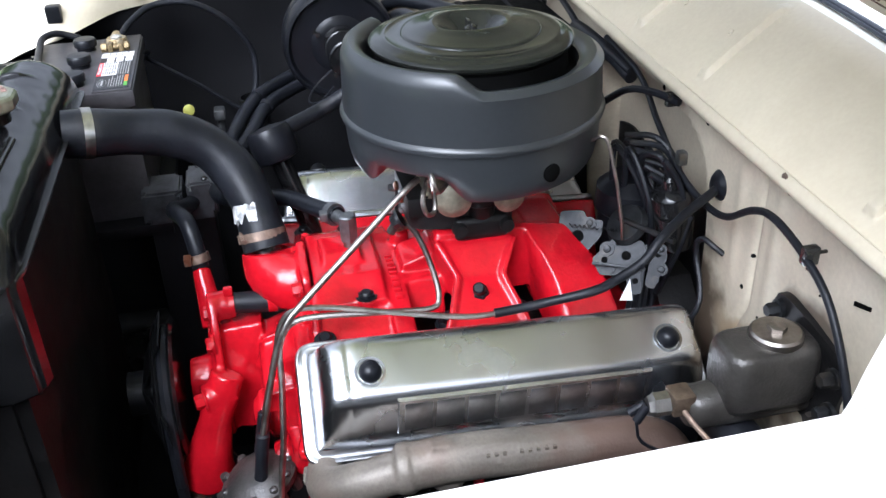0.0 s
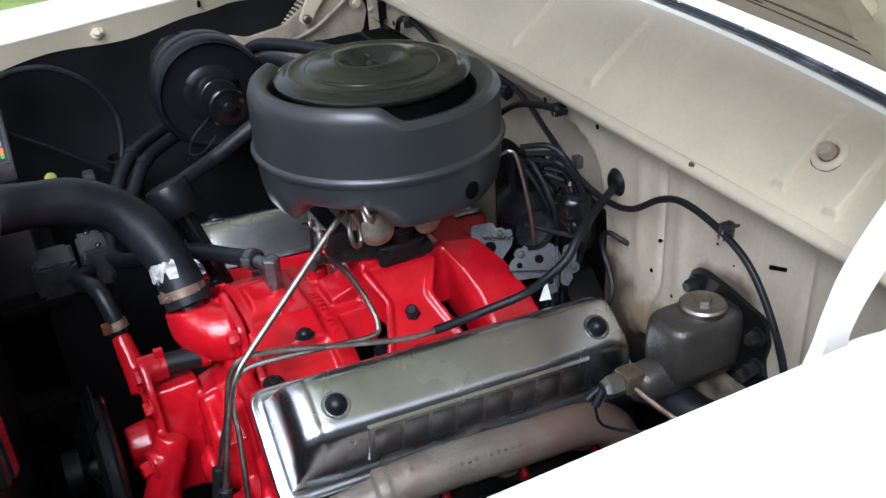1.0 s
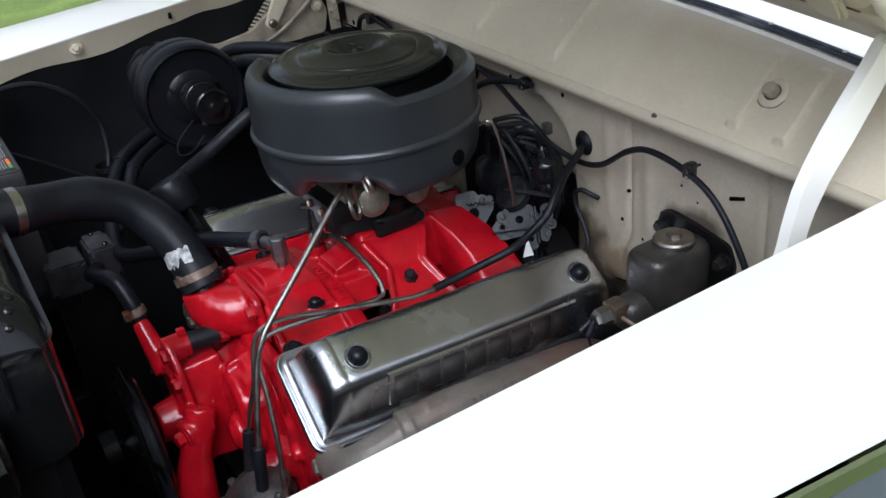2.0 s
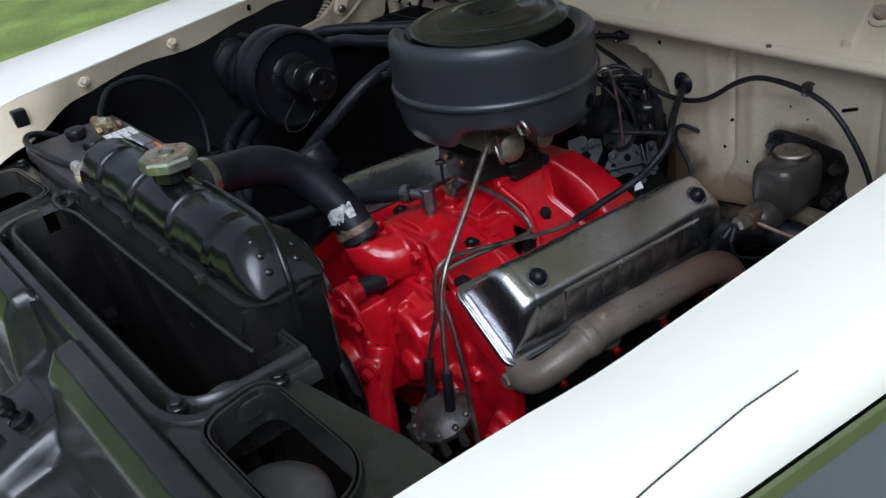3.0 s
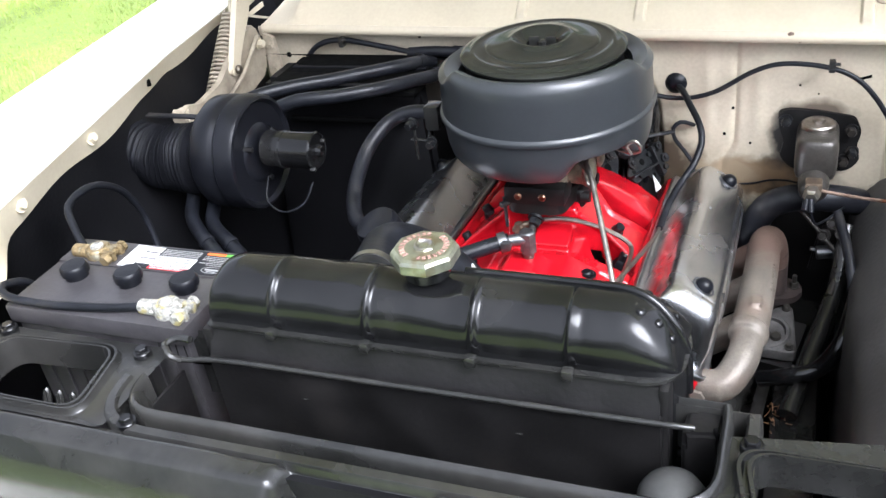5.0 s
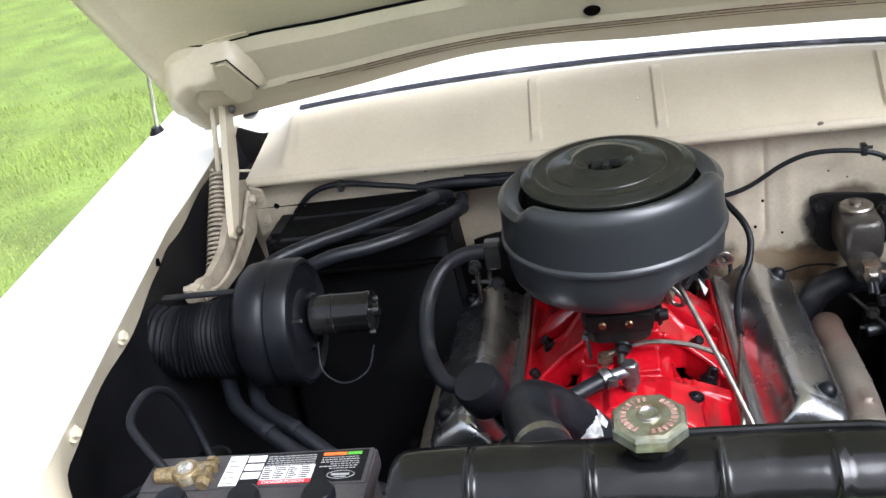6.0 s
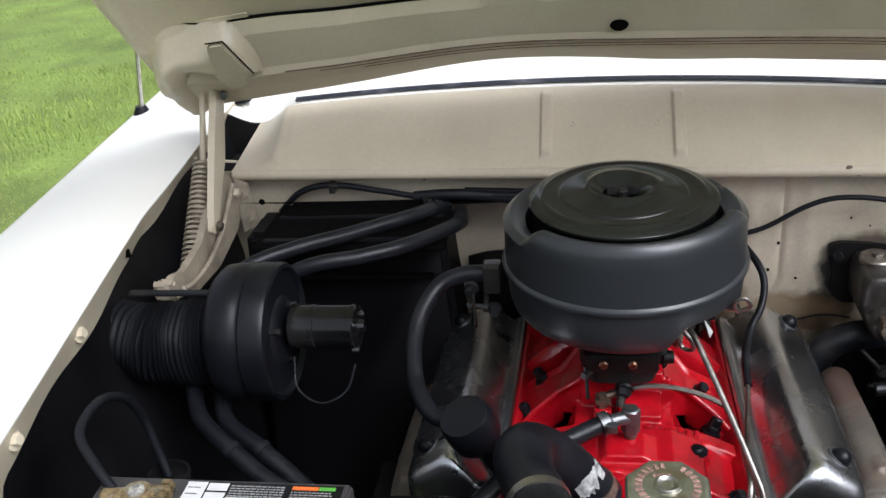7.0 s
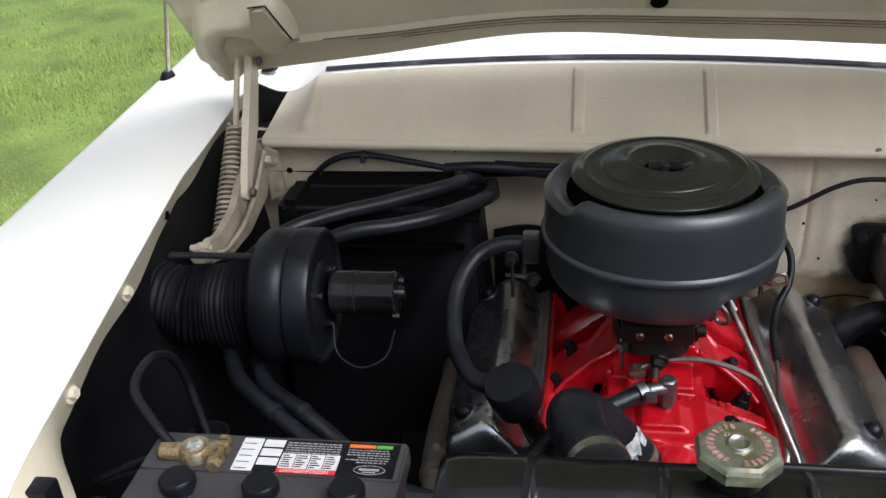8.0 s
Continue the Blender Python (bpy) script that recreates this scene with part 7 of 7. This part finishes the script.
# wiring loom along the firewall
line("wiring_loom", [(-0.26, fw(-0.26, 0.04), 1.025), (-0.10, fw(-0.1, 0.03), 1.02), (0.03, 0.245, 1.00), (0.105, 0.245, 0.962), (0.165, 0.250, 0.948), (0.225, 0.245, 0.962), (0.29, 0.236, 1.005), (0.34, 0.230, 1.022), (0.411, 0.222, 1.018), (0.46, 0.222, 0.992), (0.505, 0.222, 0.93), (0.53, 0.222, 0.86), (0.545, 0.222, 0.78)], 0.0043, RUBBER, "black taped wiring loom along the firewall", "wiring loom", n=10)
line("wiring_loom", [(-0.60, fw(-0.6, 0.03), 0.985), (-0.55, fw(-0.55, 0.01), 1.03), (-0.49, fw(-0.49, 0.01), 1.042), (-0.40, fw(-0.4, 0.01), 1.030), (-0.32, fw(-0.32, 0.005), 1.020), (-0.22, fw(-0.22, 0.01), 1.022), (-0.12, fw(-0.12, 0.02), 1.018)], 0.0055, RUBBER, "black taped wiring loom above the heater box", "wiring loom", n=10)
line("wiring_loom", [(-0.345, fw(-0.345, 0.0), 1.022), (-0.29, fw(-0.29, 0.0), 1.026), (-0.22, fw(-0.22, 0.015), 1.020), (-0.13, fw(-0.13, 0.03), 1.005)], 0.010, RUBBER, "thick black taped run of wires on the firewall", "wiring loom", n=12)
for x, z, d in ((0.411, 1.022, 0.0), (-0.323, 1.018, -0.012), (-0.49, 1.042, 0.0), (0.03, 1.034, 0.02)):
    bm = B()
    y = 0.226 if x > 0.3 else fw(x, d)
    box(bm, (x - 0.005, y - 0.008, z - 0.011), (x + 0.005, y + 0.008, z + 0.008), 0.002)
    box(bm, (x - 0.0015, y, z - 0.0015), (x + 0.0015, min(y + 0.018, fw(x, 0.052)), z + 0.0015), 0.0005)
    rod(bm, (x + 0.004, y - 0.006, z + 0.004), (x + 0.012, y - 0.008, z + 0.004), 0.003, n=8)
    single("loom_clip", bm, SATIN, "small black clip holding the loom", "clip", "loom clips")
bm = B()
turned(bm, [(0.010, -0.006), (0.019, -0.004), (0.020, 0.0), (0.015, 0.006), (0.009, 0.010)], 24, along((0.160, fw(0.16, 0.046), 0.968), (0.160, 0.0, 0.968)))
single("rubber_grommet", bm, BLACKPL, "round black rubber grommet in the firewall", "grommet")
line("throttle_cable", [(-0.06, 0.20, 1.00), (-0.03, 0.225, 1.028), (0.01, 0.245, 1.036), (0.05, 0.262, 1.034)], 0.005, RUBBER, "black cable sleeve into the firewall", "cable", n=8)
line("short_wire", [(0.192, fw(0.192, 0.045), 0.889), (0.183, 0.258, 0.897), (0.170, 0.252, 0.901), (0.158, 0.250, 0.890), (0.161, 0.250, 0.868), (0.181, 0.248, 0.842), (0.196, 0.240, 0.817), (0.190, 0.22, 0.775)], 0.0038, RUBBER, "short black wire hooked into the firewall", "wire", n=8)
line("thin_wire", [(0.235, 0.262, 0.772), (0.270, 0.262, 0.777), (0.299, 0.261, 0.781), (0.326, 0.259, 0.790), (0.354, 0.250, 0.796), (0.375, 0.235, 0.800)], 0.0017, RUBBER, "thin dark wire across the firewall", "wire", n=6)
line("copper_pipe", [(0.10, 0.12, 1.02), (0.118, 0.135, 1.03), (0.120, 0.15, 0.98), (0.115, 0.165, 0.91), (0.11, 0.17, 0.88)], 0.0023, PIPE, "thin dull metal pipe behind the air cleaner", "pipe", n=8, group="pipes")

# throttle linkage behind the engine
thr = thing("throttle_linkage", (0.09, 0.17, 0.8), "grey zinc-plated throttle linkage plates", "linkage")
face = look((0.112, 0.172, 0.852), (-0.4, 0.45, 0.5)) @ Matrix.Scale(1.05, 4)
for outline, h, name in (([(-0.038, -0.004), (-0.026, -0.024), (0.006, -0.020), (0.012, -0.045), (0.028, -0.040), (0.026, -0.006), (0.036, 0.006), (0.020, 0.026), (0.004, 0.018), (-0.010, 0.030), (-0.022, 0.014)], 0.0, "plate"), ([(0.030, -0.030), (0.042, -0.034), (0.054, 0.008), (0.048, 0.024), (0.036, 0.020)], 0.006, "lever"), ([(-0.085, 0.0), (-0.060, -0.016), (-0.030, 0.026), (-0.030, 0.046), (-0.050, 0.044), (-0.055, 0.056), (-0.085, 0.052)], -0.012, "bracket")):
    bm = B()
    plate(bm, rounded(outline, 0.005), 0.003, face @ Matrix.Translation((0, 0, h)), 0.0006)
    part(name, bm, LINK, thr, "grey plated " + name)
for x, y, h, r in ((0.004, 0.004, 0.0032, 0.006), (-0.022, -0.004, 0.0032, 0.004), (0.018, -0.026, 0.0032, 0.004), (0.042, 0.010, 0.0092, 0.004), (-0.060, 0.022, -0.0088, 0.008), (-0.008, 0.018, 0.0032, 0.003)):
    bm = B()
    turned(bm, [(r, 0), (r * 0.9, 0.0004)], 12, face @ Matrix.Translation((x, y, h)))
    part("hole", bm, SHADEBLACK, thr)
for x, y, h in ((0.024, 0.010, 0.003), (0.042, -0.022, 0.009), (-0.012, -0.014, 0.003)):
    bm = B()
    rod(bm, face @ Vector((x, y, h)), face @ Vector((x, y, h + 0.005)), 0.005, n=12)
    part("rivet", bm, LINK, thr)
bm = B()
turned(bm, [(0.028, 0), (0.030, 0.004), (0.026, 0.012), (0.01, 0.016)], 28, along((0.088, 0.188, 0.885), (0.097, 0.16, 0.915)))
part("diaphragm", bm, LINK, thr, "round tarnished diaphragm can")
bm = B()
rod(bm, (0.085, 0.172, 0.900), (0.165, 0.215, 0.900), 0.004, n=8)
part("rod", bm, LINK, thr)
bm = B()
plate(bm, [(-0.004, -0.052), (0.012, -0.050), (0.006, -0.024)], 0.0012, face @ Matrix.Translation((0.006, 0, 0.005)))
part("white_triangle", bm, WHITE, thr, "small white triangle on the linkage")
for x, y, h, r in ((-0.020, 0.010, 0.004, 0.009), (0.048, -0.008, 0.010, 0.008), (0.046, 0.016, 0.010, 0.0065), (-0.046, 0.040, -0.008, 0.008)):
    bm = B()
    turned(bm, [(r, 0), (r, 0.004), (r * 0.55, 0.004), (r * 0.5, 0.007), (r * 0.2, 0.0075)], 18, face @ Matrix.Translation((x, y, h)))
    part("roller", bm, LINK, thr, "plated roller")
bm = B()
tube(bm, [face @ Vector((-0.07 + 0.0016 * i, 0.034 + 0.0022 * math.cos(i * 1.6), 0.004 + 0.0022 * math.sin(i * 1.6))) for i in range(40)], 0.0008, 5, curve=False)
part("return_spring", bm, LINK, thr, "small return spring")
bm = B()
box(bm, (-0.036, -0.012, 0), (0.030, -0.008, 0.016), 0.001, m=face)
box(bm, (0.026, -0.034, 0.002), (0.029, 0.020, 0.016), 0.001, m=face)
part("folded_edge", bm, LINK, thr)
dist = thing("distributor", (0.04, 0.22, 0.8), "black distributor with a bundle of ignition wires", "distributor")
bm = B()
turned(bm, [(0.045, 0), (0.045, 0.05), (0.05, 0.055), (0.048, 0.085), (0.03, 0.10)], 24, along((0.03, 0.215, 0.83), (0.03, 0.215, 0.95)))
part("cap", bm, BLACKPL, dist)
for i in range(8):
    a = 2 * math.pi * i / 8
    p = Vector((0.03 + 0.03 * math.cos(a), 0.215 + 0.03 * math.sin(a), 0.92))
    q = Vector((0.075 + 0.015 * math.sin(3 * i), 0.225 + 0.012 * math.cos(5 * i), 0.86 - 0.008 * i))
    bm = B()
    tube(bm, [p, p + Vector((0.008, 0.0, 0.035 + 0.004 * i)), (p + q) / 2 + Vector((0.035, 0.005, 0.05)), q, q + Vector((0.02, -0.02, -0.10))], 0.0042, 8)
    part("ignition_wire", bm, RUBBER, dist, "black ignition wire")

coil = thing("ignition_coil", (0.115, 0.235, 0.88), "black ignition coil behind the engine", "coil")
bm = B()
turned(bm, [(0.026, 0), (0.027, 0.01), (0.027, 0.075), (0.022, 0.082), (0.012, 0.086), (0.012, 0.10), (0.008, 0.104)], 24, along((0.105, 0.245, 0.862), (0.112, 0.225, 0.99)))
part("can", bm, BLACK, coil)
bm = B()
tube(bm, [(0.112, 0.228, 0.962), (0.110, 0.215, 0.99), (0.085, 0.205, 0.985), (0.05, 0.21, 0.95)], 0.0045, 8)
part("lead", bm, RUBBER, coil, "black ignition lead")
for k in range(5):
    bm = B()
    tube(bm, [(0.118 - 0.012 * k, 0.215 + 0.006 * k, 0.99 - 0.006 * k), (0.128 - 0.012 * k, 0.235, 0.955), (0.128 - 0.010 * k, 0.245, 0.90 - 0.01 * k), (0.11 - 0.012 * k, 0.235, 0.84), (0.10, 0.225, 0.78)], 0.0038, 8)
    part("lead", bm, RUBBER, coil, "black ignition lead")

for k in range(6):
    line("ignition_cable", [(0.02 + 0.016 * k, 0.205, 0.985 - 0.004 * k), (0.055 + 0.012 * k, 0.232 + 0.004 * (k % 2), 0.992 - 0.010 * k), (0.085 + 0.009 * k, 0.250, 0.965 - 0.012 * k), (0.100 + 0.006 * k, 0.252, 0.915), (0.108 + 0.004 * k, 0.240, 0.86), (0.112, 0.225, 0.79)], 0.0042, RUBBER, "black ignition cable hanging behind the engine", "cable", n=8, group="ignition cables")
bm = B()
box(bm, (0.098, 0.238, 0.975), (0.112, 0.250, 0.993), 0.003)
single("cable_tag", bm, ZINC, "small pale connector on the cables", "connector")

# steering box and pipes low in the bay
st = thing("steering_box", (0.36, 0.05, 0.5), "grimy dark steering box low beside the engine", "steering box")
SBM = along((0.352, 0.074, 0.560), (0.346, 0.050, 0.640))
bm = B()
LUGS = ((0.305, 0.076, 0.596), (0.374, 0.128, 0.604), (0.384, 0.032, 0.592), (0.330, 0.038, 0.590))
for lug in LUGS:
    rod(bm, Vector(lug) - Vector((0, 0, 0.02)), lug, 0.013, 0.012, 12)
bmesh.ops.convex_hull(bm, input=list(bm.verts))
cast(part("flange", bm, STEELGREY, st, "grimy grey bolted flange"), 0.003, 0.5, 2)
bm = B()
turned(bm, [(0.038, 0.026), (0.037, 0.040), (0.034, 0.044), (0.029, 0.044), (0.027, 0.038), (0.004, 0.037)], 32, SBM)
part("cover", bm, STEELGREY, st, "grey round cover plate")
for x, y in ((-0.012, -0.004), (0.014, -0.006)):
    bm = B()
    turned(bm, [(0.0095, 0.034), (0.0095, 0.044), (0.007, 0.047)], 16, SBM @ Matrix.Translation((x, y, 0)))
    box(bm, (x - 0.008, y - 0.001, 0.0465), (x + 0.008, y + 0.001, 0.0480), 0, m=SBM)
    part("screw", bm, GUN, st)
for lug in LUGS:
    bm = B()
    hexbolt(bm, lug, Vector(lug) + Vector((0, 0, 0.009)), 0.006, 0.008)
    part("bolt", bm, GUN, st)
bm = B()
tube(bm, [(0.325, 0.050, 0.556), (0.345, 0.040, 0.560), (0.375, 0.034, 0.560), (0.402, 0.022, 0.556)], 0.0045, 8)
part("strap", bm, ZINC, st, "bright worn edge of a strap")
bm = B()
hull(bm, [SBM @ Vector((x, y, z)) for z, k in ((0.02, 1.0), (-0.10, 0.8)) for x, y in ((-0.05 * k, -0.05 * k), (0.05 * k, -0.05 * k), (0.05 * k, 0.05 * k), (-0.05 * k, 0.05 * k))])
part("housing", bm, HEADER, st)
arm_low = thing("frame_bracket", (0.30, -0.05, 0.46), "dusty black channel-shaped bracket on the frame rail", "bracket")
for x0, x1, z1 in ((0.262, 0.280, 0.520), (0.318, 0.338, 0.512)):
    bm = B()
    hull(bm, [(x, y, z) for x, y in ((x0, -0.215), (x1, -0.215), (x0 + 0.026, 0.06), (x1 + 0.026, 0.06)) for z in (0.44, z1 + 0.02 * (y > 0))])
    bmesh.ops.bevel(bm, geom=list(bm.edges), offset=0.004, segments=2, affect="EDGES")
    part("rail", bm, SATIN, arm_low)
bm = B()
hull(bm, [(x, y, z) for x, y in ((0.27, -0.205), (0.33, -0.205), (0.295, 0.05), (0.355, 0.05)) for z in (0.44, 0.478)])
part("web", bm, HEADER, arm_low)
for x, y in ((0.30, -0.15), (0.318, 0.02)):
    bm = B()
    hexbolt(bm, (x, y, 0.476), (x, y, 0.495), 0.011, 0.017)
    part("bolt", bm, SATIN, arm_low)
line("steering_shaft", [(0.29, -0.22, 0.48), (0.29, -0.05, 0.50), (0.31, 0.06, 0.50), (0.34, 0.14, 0.50)], 0.026, SATIN, "black steering shaft low in the bay", "shaft", n=14)
bm = B()
tube(bm, [(0.303, 0.175, 0.66), (0.306, 0.172, 0.715), (0.313, 0.170, 0.755), (0.330, 0.172, 0.785), (0.360, 0.176, 0.800), (0.400, 0.182, 0.803), (0.445, 0.195, 0.795), (0.475, 0.225, 0.775)], 0.0235, 18)
single("rubber_elbow", bm, RUBBER, "thick black rubber elbow under the master cylinder", "elbow")
ped = thing("pedal_linkage", (0.43, 0.20, 0.68), "grimy dark pedal linkage with a bright pin", "linkage")
bm = B()
hull(bm, [(x, y, z) for x, z in ((0.402, 0.64), (0.470, 0.64), (0.455, 0.735), (0.418, 0.735)) for y in (0.198, 0.212)])
bmesh.ops.bevel(bm, geom=list(bm.edges), offset=0.003, segments=2, affect="EDGES")
part("bracket", bm, HEADER, ped)
bm = B()
rod(bm, (0.414, 0.186, 0.690), (0.446, 0.190, 0.694), 0.012, 0.012, 20, 0.002)
part("pin", bm, ZINC, ped, "bright round pin")
bm = B()
rod(bm, (0.404, 0.188, 0.697), (0.416, 0.188, 0.695), 0.004, n=8)
part("cotter", bm, ZINC, ped)
for x, y, z in ((0.437, 0.165, 0.765), (0.452, 0.165, 0.745), (0.425, 0.185, 0.728)):
    bm = B()
    hexbolt(bm, (x, y, z), (x - 0.004, y - 0.014, z + 0.006), 0.008, 0.011)
    rod(bm, (x, y, z), (x + 0.003, 0.205, z - 0.02), 0.005, n=8)
    part("bolt", bm, GUN, ped)
for p, q, r in (((0.375, 0.205, 0.775), (0.452, 0.165, 0.700), 0.004), ((0.47, 0.20, 0.72), (0.44, 0.10, 0.66), 0.007)):
    bm = B()
    rod(bm, p, q, r, n=10)
    part("rod", bm, GUN, ped)
line("brake_hose", [(0.44, 0.14, 0.80), (0.462, 0.06, 0.76), (0.475, -0.02, 0.70), (0.47, -0.08, 0.62)], 0.008, RUBBER, "black hose under the master cylinder", "hose", n=12)

# loose wires at the apron's front and dry needles on the frame
wires = thing("wire_bundle", (0.62, -0.50, 0.9), "crumpled dusty grey wires by the fender", "wires")
for i in range(7):
    pts = [(0.60 + 0.035 * math.sin(i * 2.1 + j * 0.9) + 0.004 * j, -0.62 + 0.055 * j + 0.012 * math.cos(3 * i + j), 0.905 + 0.025 * math.sin(1.7 * i + 1.3 * j) - 0.010 * abs(j - 3)) for j in range(7)]
    bm = B()
    tube(bm, pts, 0.0055 - 0.0003 * i, 7)
    part("wire", bm, DUSTY, wires)
line("frame_hose", [(0.48, 0.05, 0.70), (0.462, -0.02, 0.66), (0.430, -0.042, 0.615), (0.385, -0.050, 0.598), (0.345, -0.030, 0.57)], 0.014, BLACK, "black ribbed hose beside the steering box", "hose", n=12)
line("frame_hose", [(0.46, 0.20, 0.74), (0.45, 0.12, 0.66), (0.42, 0.02, 0.60), (0.39, -0.10, 0.56)], 0.016, SATIN, "black hose along the frame rail", "hose", n=12)
bm = B()
for i in range(26):
    p = Vector((0.372 + random.gauss(0, 0.013), -0.085 + random.gauss(0, 0.016), 0.545 + random.uniform(0, 0.012)))
    q = p + Vector((random.uniform(-0.010, 0.010), random.uniform(-0.010, 0.010), random.uniform(-0.004, 0.006)))
    rod(bm, p, q, 0.0009, 0.0005, 4)
single("needles", bm, NEEDLE, "small heap of dry brown needles on the frame rail", "debris", kind="stuff")

# ---- grass ----
def grass():
    """A lawn of single blades where it can be seen beyond the fenders, one object."""
    rng = np.random.default_rng(7)
    spots = []
    for x0, x1, y0, y1, count in ((-5.2, -1.05, -1.5, 5.0, 110000), (-9.0, -2.0, 4.0, 11.0, 40000), (-1.0, 3.0, -4.0, -1.6, 0)):
        spots.append(np.column_stack((rng.uniform(x0, x1, count), rng.uniform(y0, y1, count))))
    p = np.concatenate(spots)
    n = len(p)
    turn, tall, bend = rng.uniform(0, 6.283, n), rng.uniform(0.012, 0.05, n) * (0.75 + 0.35 * np.sin(2.3 * p[:, 0] + 1.7 * p[:, 1]) * np.sin(1.1 * p[:, 0] - 2.9 * p[:, 1])), rng.uniform(0.005, 0.035, n)
    wide = rng.uniform(0.002, 0.004, n)
    side = np.column_stack((np.cos(turn), np.sin(turn), np.zeros(n)))
    lean = np.column_stack((-np.sin(turn), np.cos(turn), np.zeros(n)))
    base = np.column_stack((p, np.full(n, -0.005)))
    a, b = base - side * wide[:, None], base + side * wide[:, None]
    top = base + lean * bend[:, None] + np.column_stack((np.zeros(n), np.zeros(n), tall))
    verts = np.stack((a, b, top), 1).reshape(-1, 3)
    me = bpy.data.meshes.new("grass")
    me.from_pydata(verts.tolist(), [], np.arange(3 * n).reshape(-1, 3).tolist())
    me.materials.append(BLADE)
    return tagged(new("grass", me), "short mown bright green grass of the lawn", "grass", kind="stuff")


grass()
